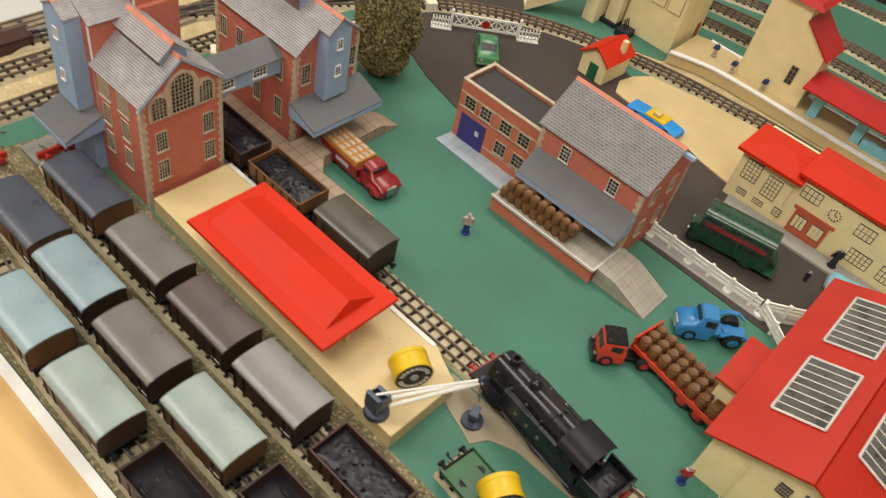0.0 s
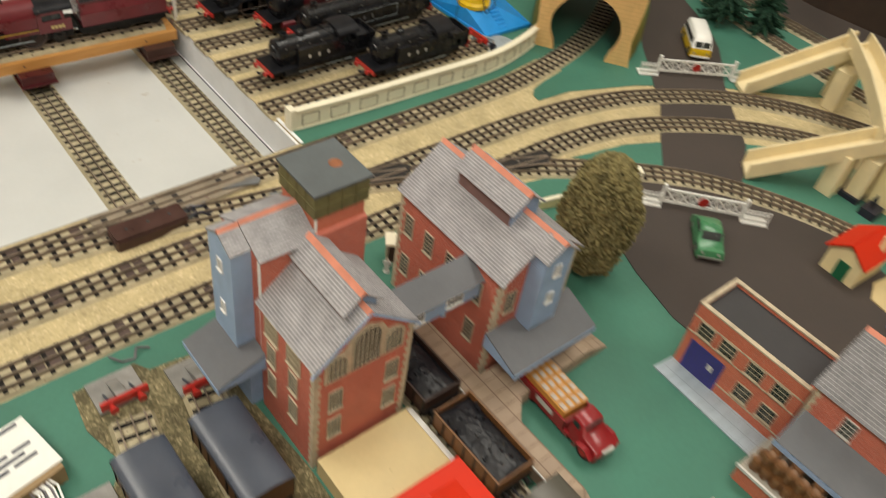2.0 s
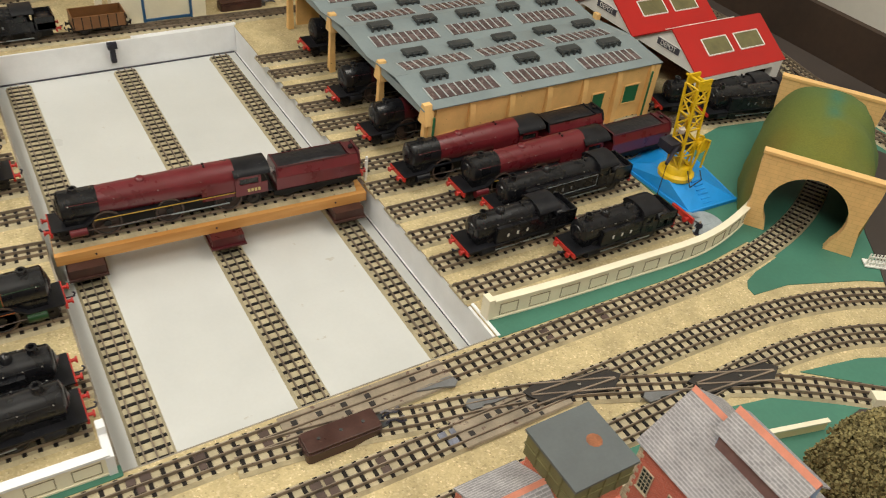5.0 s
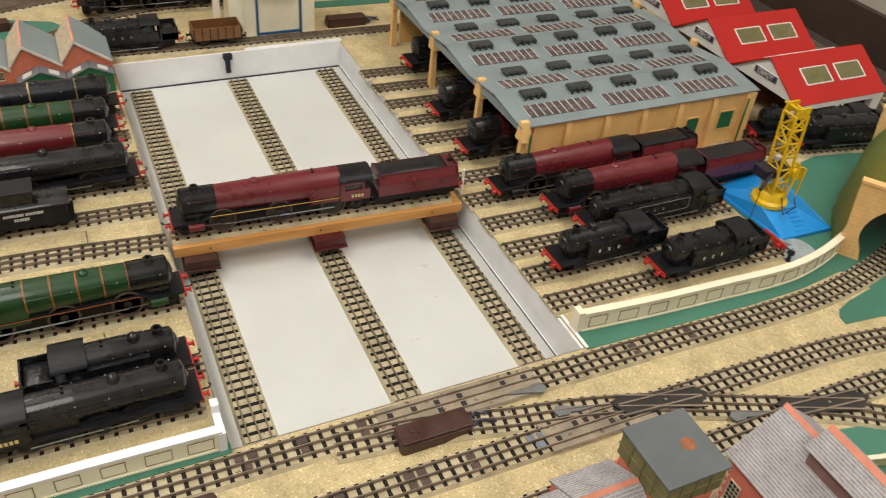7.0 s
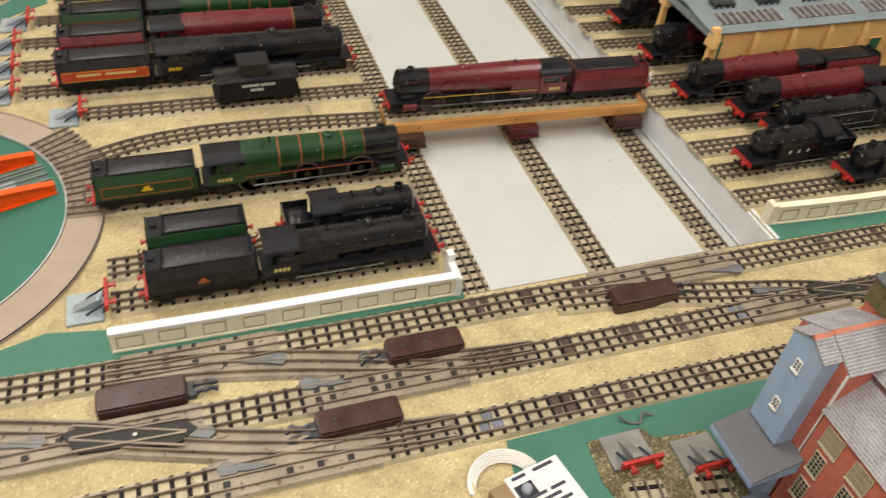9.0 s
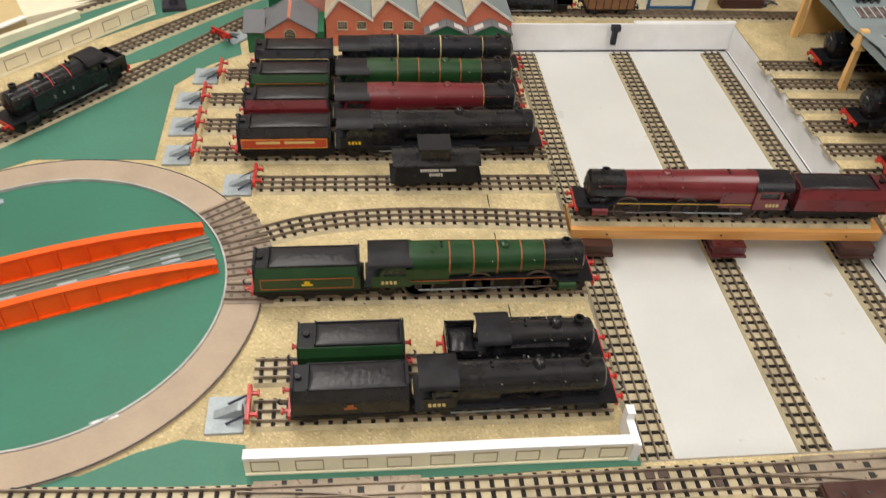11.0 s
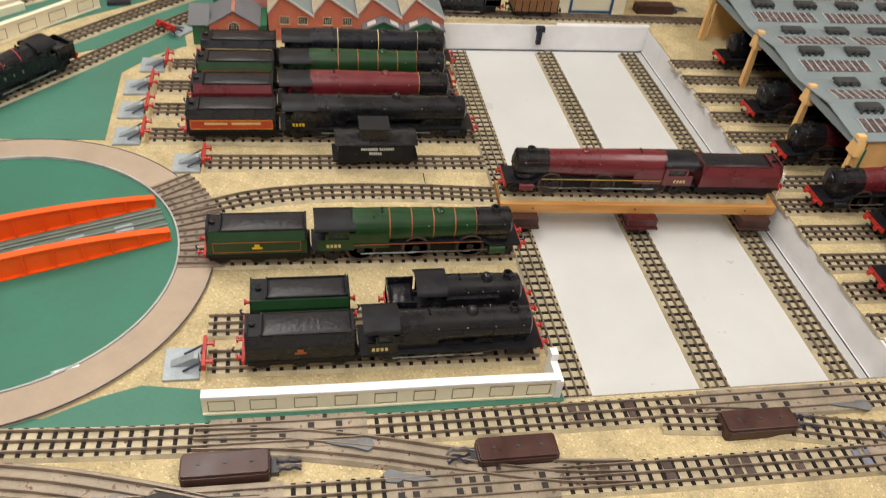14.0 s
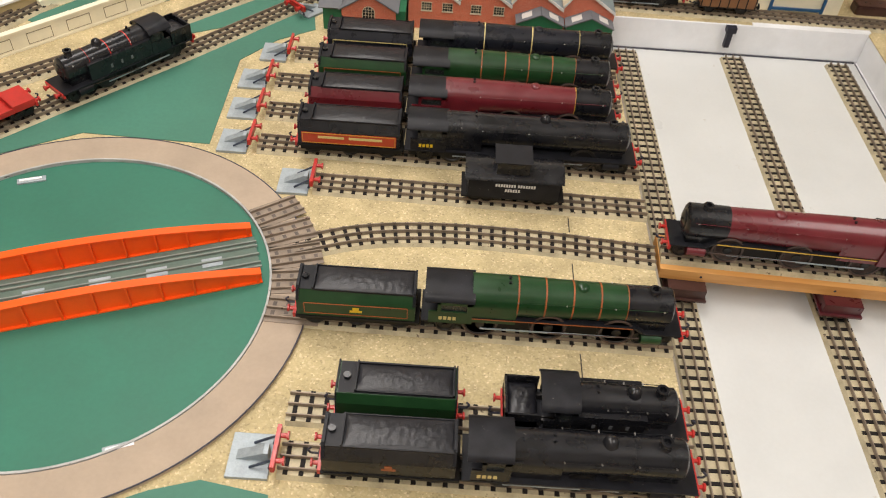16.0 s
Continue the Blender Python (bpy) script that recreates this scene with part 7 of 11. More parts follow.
def warehouse():
    ob = thing("warehouse", "printed card brick garage and warehouse with a slate roof", "warehouse")
    # flat-roofed garage
    gx0, gx1, gy0, gy1, h = 0.3620, 0.4040, -0.4660, -0.3770, 0.0620
    bm = bmesh.new()
    box(bm, gx0, gx1, gy0, gy1, 0.0007, h - 0.004)
    for d in ((gx0, gx0 + 0.0022, gy0, gy1), (gx1 - 0.0022, gx1, gy0, gy1), (gx0 + 0.0022, gx1 - 0.0022, gy0, gy0 + 0.0022), (gx0 + 0.0022, gx1 - 0.0022, gy1 - 0.0022, gy1)):
        boxes("parapet", "brick_or", ob, [(*d, h - 0.004, h)])
    ga = part("wall", bm, "brick_or", ob)
    boxes("roof", "felt", ob, [(gx0 + 0.0022, gx1 - 0.0022, gy0 + 0.0022, gy1 - 0.0022, h - 0.004, h - 0.0030)])
    boxes("coping", "stone", ob, [(gx0 - 0.0006, gx0 + 0.0028, gy0, gy1, h, h + 0.0012), (gx1 - 0.0028, gx1 + 0.0006, gy0, gy1, h, h + 0.0012), (gx0, gx1, gy1 - 0.0028, gy1 + 0.0006, h + 0.0001, h + 0.0013)], "pinkish stone coping")
    boxes("string_course", "stone", ob, [(gx0 - 0.0004, gx0, gy0, gy1, 0.0500, 0.0512), (gx0 - 0.0004, gx0, gy0, gy1, 0.0350, 0.0362), (gx0 - 0.0004, gx0, gy0, -0.4130, 0.0095, 0.0107)])
    for y in (-0.3840, -0.4025, -0.4255, -0.4460):
        window(ga, (gx0, y, 0.0380), (0, -1, 0), 0.0115, 0.0115, 3, 3)
    for y in (-0.4255, -0.4460):
        window(ga, (gx0, y, 0.0140), (0, -1, 0), 0.0115, 0.0125, 3, 3)
    boxes("garage_door", "door_blue", ob, [(gx0 - 0.0006, gx0, -0.4125, -0.3830, 0.0015, 0.0300)], "violet-blue double garage door")
    pieces("door_joint", "ink", ob, [(gx0 - 0.0009, gx0 - 0.0005, y - 0.0002, y + 0.0002, 0.0015, 0.0300) for y in (-0.4125 + 0.0295 * k / 7 for k in range(1, 7))])
    boxes("notice", "plate_w", ob, [(gx0 - 0.0010, gx0 - 0.0006, -0.4060, -0.4020, 0.0160, 0.0210)])
    # warehouse
    x0, x1, y0, y1, ze, zr = 0.3540, 0.4260, -0.5710, -0.4690, 0.0790, 0.1060
    bm = bmesh.new()
    gable(bm, x0, x1, y0, y1, 0.0007, ze, zr)
    wh = part("wall", bm, "brick", ob)
    gable_roof(ob, x0, x1, y0, y1, ze, zr, over=0.003, material="slate_dark")
    quoins(wh, x0, y0, 1, 1, 0.0, ze)
    quoins(wh, x0, y1, 1, -1, 0.0, ze)
    quoins(wh, x1, y0, -1, 1, 0.0, ze)
    for y in (-0.4920, -0.5400):
        window(wh, (x0, y, 0.0580), (0, -1, 0), 0.0085, 0.0135, 3, 4, frame_mat="plate_w")
    for x in (0.3720, 0.4000):
        for z in (0.020, 0.055):
            window(wh, (x, y0, z), (1, 0, 0), 0.0085, 0.0150, 3, 4, frame_mat="stone")
    boxes("roof_bracket", "blue_card", ob, [(0.3880, 0.3920, -0.5830, -0.5740, 0.1010, 0.1040)])
    roof_slope("canopy", ob, "plain_roof", (0.3330, -0.5720, 0.0375), (0.3330, -0.4700, 0.0375), (0.3545, -0.4700, 0.0540), (0.3545, -0.5720, 0.0540))
    bm = bmesh.new()
    box(bm, 0.3324, 0.3334, -0.5725, -0.4695, 0.0335, 0.0374)
    prism(bm, [(0.3330, 0.0340), (0.3330, 0.0375), (0.3542, 0.0538), (0.3542, 0.0370)], "y", -0.5722, -0.5712)
    prism(bm, [(0.3330, 0.0340), (0.3330, 0.0375), (0.3542, 0.0538), (0.3542, 0.0370)], "y", -0.4708, -0.4698)
    part("canopy_valance", bm, "blue_card", ob)
    boxes("doorway", "pane", ob, [(x0 - 0.0008, x0, -0.5500, -0.4900, 0.0165, 0.0360)])
    boxes("dock_wall", "brick_or", ob, [(0.3160, 0.3540, -0.5710, -0.4640, 0.0007, 0.0150)])
    boxes("dock_top", "flag_gr", ob, [(0.3150, 0.3540, -0.5710, -0.4635, 0.0150, 0.0162)])
    boxes("dock_edge", "plate_w", ob, [(0.3142, 0.3158, -0.5715, -0.4630, 0.0148, 0.0172), (0.3150, 0.3540, -0.5722, -0.5708, 0.0148, 0.0170)])
    bm = bmesh.new()
    prof = [(-0.5722, 0.0007), (-0.5722, 0.0160), (-0.5900, 0.0148), (-0.6230, 0.0018), (-0.6230, 0.0007)]
    prism(bm, prof, "x", 0.3205, 0.3580)
    part("dock_ramp", bm, "flag_gr", ob)
    flat("pavement_strip", "pave_blue", [(0.3430, -0.3740), (0.3620, -0.3760), (0.3620, -0.4640), (0.3400, -0.4640)], 0.0007, 0.0019, parent=ob)


warehouse()


def barrel(bm, x, y, z, r, h):
    lathe(bm, (x, y, z), [(r * 0.80, 0), (r * 0.93, h * 0.2), (r, h * 0.5), (r * 0.93, h * 0.8), (r * 0.80, h), (r * 0.68, h * 0.97)], 12)


first = None
for j in range(2):
    for i in range(9):
        for k in range(2 if j == 0 or i % 2 == 0 else 1):
            x, y, z = 0.3220 + 0.0080 * j + (0.0025 if k else 0), -0.4700 - 0.0080 * i - (0.004 if k else 0), 0.0162 + (0.0088 if k else 0)
            if first is None:
                first = thing("barrel", "brown wooden barrel stacked on the warehouse dock", "barrel", x, y, z, group="barrels on the dock")
                bm = bmesh.new()
                barrel(bm, 0, 0, 0, 0.0043, 0.0088)
                part("cask", bm, "barrel", first, smooth=True)
                bm = bmesh.new()
                for zz in (0.0016, 0.0072):
                    lathe(bm, (0, 0, zz), [(0.00405, -0.0004), (0.00425, -0.0003), (0.00425, 0.0003), (0.00405, 0.0004)], 12)
                part("hoop", bm, "barrel", first)
            else:
                copy_thing(first, pose(x, y, z, 0, 0, 37 * i))


def goods_depot():
    ob = thing("goods_platform", "cream plastic goods platform with a red pitched canopy roof", "goods platform")
    x0, x1, y0, y1, h = 0.0945, 0.1640, -0.5690, -0.3060, 0.0160
    bm = bmesh.new()
    prism(bm, [(x0, y1), (x1, y1), (x1, -0.5400), (x1 - 0.004, -0.5480), (0.1510, -0.5690), (0.0900, -0.5690)], "z", 0.0007, h)
    part("platform", bm, "plat", ob, bevel=0.0008)
    boxes("edge_strip", "white", ob, [(x1 - 0.0030, x1 + 0.0004, -0.5380, y1 - 0.002, h, h + 0.0008)], "white platform edge")
    bm = bmesh.new()
    for k in range(3):
        box(bm, 0.1520 + 0.003 * k, 0.1555 + 0.003 * k, -0.5640 + 0.006 * k, -0.5570 + 0.006 * k, 0.0007, 0.0125 - 0.0035 * k)
    part("step", bm, "plat", ob)
    for y in (-0.375, -0.435, -0.495):
        boxes("canopy_post", "plat", ob, [(0.1165, 0.1205, y - 0.002, y + 0.002, h, 0.0430)])
    rx0, rx1, ry0, ry1, rz = 0.0850, 0.1530, -0.5070, -0.3635, 0.0435
    bm = bmesh.new()
    box(bm, rx0, rx1, ry0, ry1, rz, rz + 0.0022, top=(0.0006, 0.0006))
    part("roof", bm, "red_roof", ob, bevel=0.0006)
    bm = bmesh.new()
    a, b, c, d, xm, zt = 0.0960, 0.1420, -0.4960, -0.3745, 0.1190, 0.0560
    v = [bm.verts.new(p) for p in ((a, c, rz + 0.002), (b, c, rz + 0.002), (b, d, rz + 0.002), (a, d, rz + 0.002), (xm, c + 0.003, zt), (xm, d - 0.003, zt))]
    for f in ((0, 1, 4), (2, 3, 5), (1, 2, 5, 4), (3, 0, 4, 5), (3, 2, 1, 0)):
        bm.faces.new([v[i] for i in f])
    part("roof_ridge", bm, "red_roof", ob, bevel=0.0007)
    return ob


goods_depot()


def engine_house():
    """Red-roofed shed with skylights at the corner of the yard."""
    ob = thing("engine_house", "cream plastic shed with a red roof and glazed skylights", "shed building")
    x0, x1, y0, y1, ze, zr = 0.2340, 0.4300, -0.8350, -0.7180, 0.0500, 0.0720
    bm = bmesh.new()
    gable(bm, x0, x1, y0, y1, 0.0007, ze - 0.001, zr - 0.001, "x")
    part("wall", bm, "cream", ob)
    ym = (y0 + y1) / 2
    ov = 0.006
    k = (zr - ze) / (ym - y0)
    roof_slope("roof", ob, "red_house", (x0 - ov, y1 + ov, ze - k * ov), (x1 + ov, y1 + ov, ze - k * ov), (x1 + ov, ym, zr), (x0 - ov, ym, zr), 0.0018)
    roof_slope("roof", ob, "red_house", (x0 - ov, y0 - ov, ze - k * ov), (x1 + ov, y0 - ov, ze - k * ov), (x1 + ov, ym, zr), (x0 - ov, ym, zr), 0.0018)
    for s in (1, -1):
        for xa in (0.2720, 0.3560):
            sl = []
            for u in (0.25, 0.80):
                yy = (y1 if s > 0 else y0) + (ym - (y1 if s > 0 else y0)) * u
                sl.append((yy, ze + (zr - ze) * u))
            (ya, za), (yb, zb) = sl
            lift = 0.0022
            sk = roof_slope("skylight", ob, "clear", (xa, ya, za + lift), (xa + 0.062, ya, za + lift), (xa + 0.062, yb, zb + lift), (xa, yb, zb + lift), 0.0006)
            bm = bmesh.new()
            n = 8
            for i in range(n + 1):
                xx = xa + 0.062 * i / n
                tube(bm, (xx, ya, za + lift + 0.0010), (xx, yb, zb + lift + 0.0010), 0.00055 if 0 < i < n else 0.0010, 6)
            for yy, zz in sl:
                tube(bm, (xa, yy, zz + lift + 0.0010), (xa + 0.062, yy, zz + lift + 0.0010), 0.0010, 6)
            part("glazing_bar", bm, "plate_w", sk)
    boxes("lean_to_roof", "red_house", ob, [(0.2780, 0.3320, y1 + 0.002, y1 + 0.024, 0.0420, 0.0440)], bevel=0.0004)
    boxes("lean_to_wall", "cream", ob, [(0.2820, 0.3280, y1, y1 + 0.020, 0.0007, 0.0420)])
    boxes("gable_rib", "cream", ob, [(x0 - 0.0012, x0, -0.7440, -0.7425, 0.0007, 0.0560), (x0 - 0.0012, x0, -0.8100, -0.8085, 0.0007, 0.0560)])
    for y, z in ((-0.7640, 0.0540), (-0.7790, 0.0590), (-0.7920, 0.0540)):
        window(ob, (x0, y, z - 0.012), (0, -1, 0), 0.0075, 0.0085, 4, 3, frame_mat="ink", pane_mat="slab", sill=False)
    return ob


engine_house()


def station():
    ob = thing("station_building", "cream plastic station with red hipped roofs and printed windows", "station building")
    x0, x1 = 0.5230, 0.5800
    bm = bmesh.new()
    box(bm, x0, x1, -0.6480, -0.5960, 0.0015, 0.0540)
    box(bm, x0 + 0.0015, x1, -1.0000, -0.6480, 0.0015, 0.0560)
    wl = part("wall", bm, "cream", ob)

    def hip(a0, a1, b0, b1, z0, z1, over, slope):
        bm = bmesh.new()
        a0, a1, b0, b1 = a0 - over, a1 + over, b0 - over, b1 + over
        am = (a0 + a1) / 2
        d = (a1 - a0) / 2 * slope
        lo = [bm.verts.new(p) for p in ((a0, b0, z0), (a1, b0, z0), (a1, b1, z0), (a0, b1, z0))]
        up = [bm.verts.new(p) for p in ((a0, b0, z0 + 0.003), (a1, b0, z0 + 0.003), (a1, b1, z0 + 0.003), (a0, b1, z0 + 0.003))]
        rd = [bm.verts.new((am, b0 + d, z1)), bm.verts.new((am, b1 - d, z1))]
        bm.faces.new(list(reversed(lo)))
        for i in range(4):
            bm.faces.new((lo[i], lo[(i + 1) % 4], up[(i + 1) % 4], up[i]))
        for f in ((up[0], up[1], rd[0]), (up[1], up[2], rd[1], rd[0]), (up[2], up[3], rd[1]), (up[3], up[0], rd[0], rd[1])):
            bm.faces.new(f)
        part("roof", bm, "red_roof", ob, bevel=0.0007)

    hip(x0, x1 - 0.012, -0.6480, -0.5960, 0.0525, 0.0610, 0.006, 0.8)
    hip(x0 + 0.002, x1 - 0.004, -1.0, -0.6500, 0.0600, 0.0680, 0.004, 0.6)
    boxes("wall", "cream", ob, [(x0 + 0.004, x1 - 0.004, -1.0, -0.6500, 0.0560, 0.0600)])
    for y, z, w, h, c, r in ((-0.6030, 0.0270, 0.0140, 0.0200, 4, 5), (-0.6260, 0.0220, 0.0130, 0.0210, 4, 5), (-0.6070, 0.0100, 0.0080, 0.0050, 4, 2), (-0.6240, 0.0100, 0.0090, 0.0045, 4, 2), (-0.6440, 0.0110, 0.0060, 0.0070, 2, 3)):
        window(wl, (x0, y, z), (0, -1, 0), w, h, c, r, frame_mat="ink", pane_mat="cream", sill=False, bar=0.0006, proud=0.0006)
    for y, z, w, h, c, r in ((-0.6560, 0.0420, 0.0170, 0.0110, 4, 2), (-0.7100, 0.0380, 0.0150, 0.0120, 4, 2), (-0.7160, 0.0120, 0.0190, 0.0130, 5, 3), (-0.7450, 0.0120, 0.0150, 0.0150, 4, 3), (-0.7700, 0.0380, 0.0150, 0.0120, 4, 2)):
        window(wl, (x0 + 0.0015, y, z), (0, -1, 0), w, h, c, r, frame_mat="ink", pane_mat="cream", sill=False, bar=0.0006, proud=0.0006)
    dr = boxes("door", "door_red", ob, [(x0 + 0.0007, x0 + 0.0015, -0.6930, -0.6600, 0.0040, 0.0290)], "orange-red double door print")
    for y in (-0.6625, -0.6790):
        window(dr, (x0 + 0.0007, y, 0.0110), (0, -1, 0), 0.0110, 0.0130, 3, 3, frame_mat="ink", pane_mat="cream", sill=False, bar=0.0006, proud=0.0005)
    boxes("door_head", "door_red", ob, [(x0 + 0.0003, x0 + 0.0015, -0.6960, -0.6570, 0.0290, 0.0320)])
    bm = bmesh.new()
    lathe(bm, (x0 + 0.0012, -0.6890, 0.0430), [(0.0060, 0.0003), (0.0060, -0.0002), (0.0001, -0.0002)], 20, "x")
    clock = part("clock", bm, "cream", ob)
    for k in range(12):
        a = 2 * math.pi * k / 12
        yk, zk = -0.6890 + 0.0052 * math.cos(a), 0.0430 + 0.0052 * math.sin(a)
        boxes("hour_mark", "ink", clock, [(x0 + 0.0006, x0 + 0.0010, yk - 0.0006, yk + 0.0006, zk - 0.0006, zk + 0.0006)])
    pieces("clock_hand", "ink", clock, [(x0 + 0.0006, x0 + 0.0010, -0.6893, -0.6887, 0.0430, 0.0470), (x0 + 0.0006, x0 + 0.0010, -0.6915, -0.6893, 0.0427, 0.0433)])
    return ob


station()


def small_hut():
    ob = thing("lineside_hut", "small cream hut with a red roof and green door", "hut", 0.5825, -0.4015, 0.0015, -3)
    x, y = 0.0215, 0.0160
    bm = bmesh.new()
    gable(bm, -x, x, -y, y, 0, 0.0250, 0.0360, "x")
    part("wall", bm, "cream", ob)
    gable_roof(ob, -x, x, -y, y, 0.0250, 0.0370, "x", over=0.0035, material="red_roof", ridge=None, t=0.0015)
    boxes("door", "door_green", ob, [(-x - 0.0008, -x, -0.0070, 0.0040, 0.0, 0.0180)], "dark green door")
    boxes("chimney", "cream", ob, [(0.0050, 0.0105, -0.0140, -0.0090, 0.0150, 0.0420)], bevel=0.0004)
    return ob


small_hut()


def far_platform():
    ob = thing("station_platform", "cream station platform with a white edge", "platform")
    bm = bmesh.new()
    prism(bm, [(0.6700, -0.4340), (0.7400, -0.4340), (0.7450, -0.4500), (0.7450, -1.25), (0.6880, -1.25), (0.6880, -0.5050), (0.6840, -0.4700)], "z", 0.0006, 0.0135)
    part("platform", bm, "sand", ob, bevel=0.0005)
    bm = bmesh.new()
    sweep(bm, smooth_path([(0.6720, -0.4345), (0.6850, -0.4700), (0.6900, -0.5050), (0.6905, -0.60)], 0.006) + [Vector((0.6905, -1.25))], [(-0.0035, 0.0133), (-0.0035, 0.0152), (0.0035, 0.0152), (0.0035, 0.0133)])
    part("white_edge", bm, "white", ob, "white platform edge")
    boxes("white_edge", "white", ob, [(0.7410, 0.7460, -1.25, -0.4520, 0.0133, 0.0150)], "white platform edge")


far_platform()


def platform_canopy():
    ob = thing("platform_canopy", "red platform canopy on light blue supports", "platform canopy", 0, 0, 0.0135)
    bm = bmesh.new()
    prism(bm, [(0.6900, 0.0330), (0.7180, 0.0400), (0.7460, 0.0330), (0.7460, 0.0350), (0.7180, 0.0425), (0.6900, 0.0350)], "y", -1.20, -0.5900)
    part("roof", bm, "red_roof2", ob)
    for y in (-0.605, -0.655, -0.705, -0.755, -0.805):
        boxes("support", "ltblue", ob, [(0.7080, 0.7200, y - 0.008, y + 0.002, 0.0, 0.0385)], bevel=0.0008)
    boxes("bench", "ltblue", ob, [(0.7050, 0.7120, -0.6950, -0.6650, 0.0, 0.0100)], bevel=0.0006)
    return ob


platform_canopy()


def stair_tower():
    """Cream stair tower with stepped red roofs on the platform."""
    ob = thing("stair_tower", "cream plastic tower with red roofs on the platform", "tower", -0.006, 0.008, 0.0135)
    bm = bmesh.new()
    box(bm, 0.7150, 0.7560, -0.5880, -0.5130, 0.0, 0.0620)
    prism(bm, [(-0.5880, 0.0620), (-0.5560, 0.0620), (-0.5560, 0.0880)], "x", 0.7150, 0.7560)
    box(bm, 0.7150, 0.7560, -0.5560, -0.5130, 0.0620, 0.1040)
    wl = part("wall", bm, "cream", ob, bevel=0.0006)
    roof_slope("roof", ob, "red_roof2", (0.7120, -0.5920, 0.0590), (0.7590, -0.5920, 0.0590), (0.7590, -0.5560, 0.0890), (0.7120, -0.5560, 0.0890), 0.0018)
    bm = bmesh.new()
    box(bm, 0.7080, 0.7640, -0.5660, -0.5060, 0.1040, 0.1090, top=(0.006, 0.006))
    part("roof", bm, "red_roof2", ob)
    window(wl, (0.7150, -0.5640, 0.0200), (0, -1, 0), 0.0070, 0.0200, 2, 4, frame_mat="slab", sill=False)
    window(wl, (0.7250, -0.5880, 0.0100), (1, 0, 0), 0.0120, 0.0150, 2, 2, frame_mat="slab", sill=False)
    return ob


stair_tower()


def control_tower():
    ob = thing("control_tower", "tall cream signal tower with a red flat roof", "signal box", 0, 0, 0.0006)
    x0, x1, y0, y1 = 0.6920, 0.7600, -0.4260, -0.3600
    bm = bmesh.new()
    box(bm, x0, x1, y0, y1, 0, 0.1120, top=(0.0010, 0.0010))
    wl = part("wall", bm, "cream", ob, bevel=0.0006)
    boxes("fascia", "plate_w", ob, [(x0 - 0.0004, x0 + 0.001, y0 + 0.001, y1 - 0.001, 0.0930, 0.1100)])
    boxes("rail", "ink", ob, [(x0 - 0.0018, x0 - 0.0006, y0 + 0.002, y1 - 0.002, 0.0785, 0.0792), (x0 - 0.0018, x0 - 0.0006, y0 + 0.002, y1 - 0.002, 0.0745, 0.0752), (x0 - 0.0012, x0, y0, y1, 0.0925, 0.0933)])
    for k in range(3):
        y = y1 - 0.005 - 0.0200 * k
        window(wl, (x0, y, 0.0460), (0, -1, 0), 0.0160, 0.0200, 1, 1, frame_mat="slab", pane_mat="cream", sill=False, proud=0.0006)
    boxes("door", "beam", ob, [(0.7450, 0.7530, y0 - 0.0006, y0, 0.0, 0.0220)], "small red door")
    bm = bmesh.new()
    box(bm, x0 - 0.006, x1 + 0.006, y0 - 0.006, y1 + 0.006, 0.1120, 0.1190, top=(0.004, 0.004))
    part("roof", bm, "red_roof2", ob, bevel=0.0006)
    return ob


control_tower()


def footbridge():
    ob = thing("footbridge", "cream plastic footbridge with two stair ramps over the tracks", "footbridge")
    pl = Vector((0.838, -0.232, 0))
    pr = Vector((0.700, -0.345, 0))
    zt = 0.058

    def ramp(foot, head, z0, z1, nm):
        d = (head - foot)
        d.z = 0
        n = Vector((-d.y, d.x, 0)).normalized() * 0.011
        whole = None
        for s, hgt in ((0, 0.004), (1, 0.017), (-1, 0.017)):
            bm = bmesh.new()
            a, b = foot + n * s, head + n * s
            w = n * (1.0 if s == 0 else 0.10)
            vs = []
            for p, zz in ((a, z0), (b, z1)):
                for q in (-1, 1):
                    vs.append((p + w * q, zz))
            v = [bm.verts.new((p.x, p.y, zz)) for p, zz in vs] + [bm.verts.new((p.x, p.y, zz + hgt)) for p, zz in vs]
            for f in ((0, 1, 3, 2), (4, 6, 7, 5), (0, 2, 6, 4), (1, 5, 7, 3), (0, 4, 5, 1), (2, 3, 7, 6)):
                bm.faces.new([v[i] for i in f])
            if whole is None:
                whole = part(nm, bm, "bridge_cream", ob)
            else:
                part("parapet", bm, "bridge_cream", whole)

    ramp(Vector((0.742, -0.172, 0)), pl, 0.002, zt, "stair")
    ramp(Vector((0.622, -0.264, 0)), pr, 0.002, zt, "stair")
    d = (pr - pl).normalized()
    mid = (pl + pr) / 2
    pts = [pl - d * 0.012, pl + d * 0.03, mid, pr - d * 0.03, pr + d * 0.012]
    zs = [zt, zt + 0.005, zt + 0.008, zt + 0.005, zt]
    for (a, za), (b, zb) in zip(zip(pts, zs), zip(pts[1:], zs[1:])):
        ramp(a, b, za, zb, "deck")
    for c in (pl + Vector((-0.02, -0.012, 0)), pr + Vector((-0.005, 0.0, 0)), pl, pr + Vector((-0.022, 0.02, 0))):
        boxes("pier", "bridge_cream", ob, [(c.x - 0.012, c.x + 0.012, c.y - 0.008, c.y + 0.008, 0.0006, zt - (0.012 if c.x not in (pl.x,) else 0))], bevel=0.0008)
    return ob


footbridge()


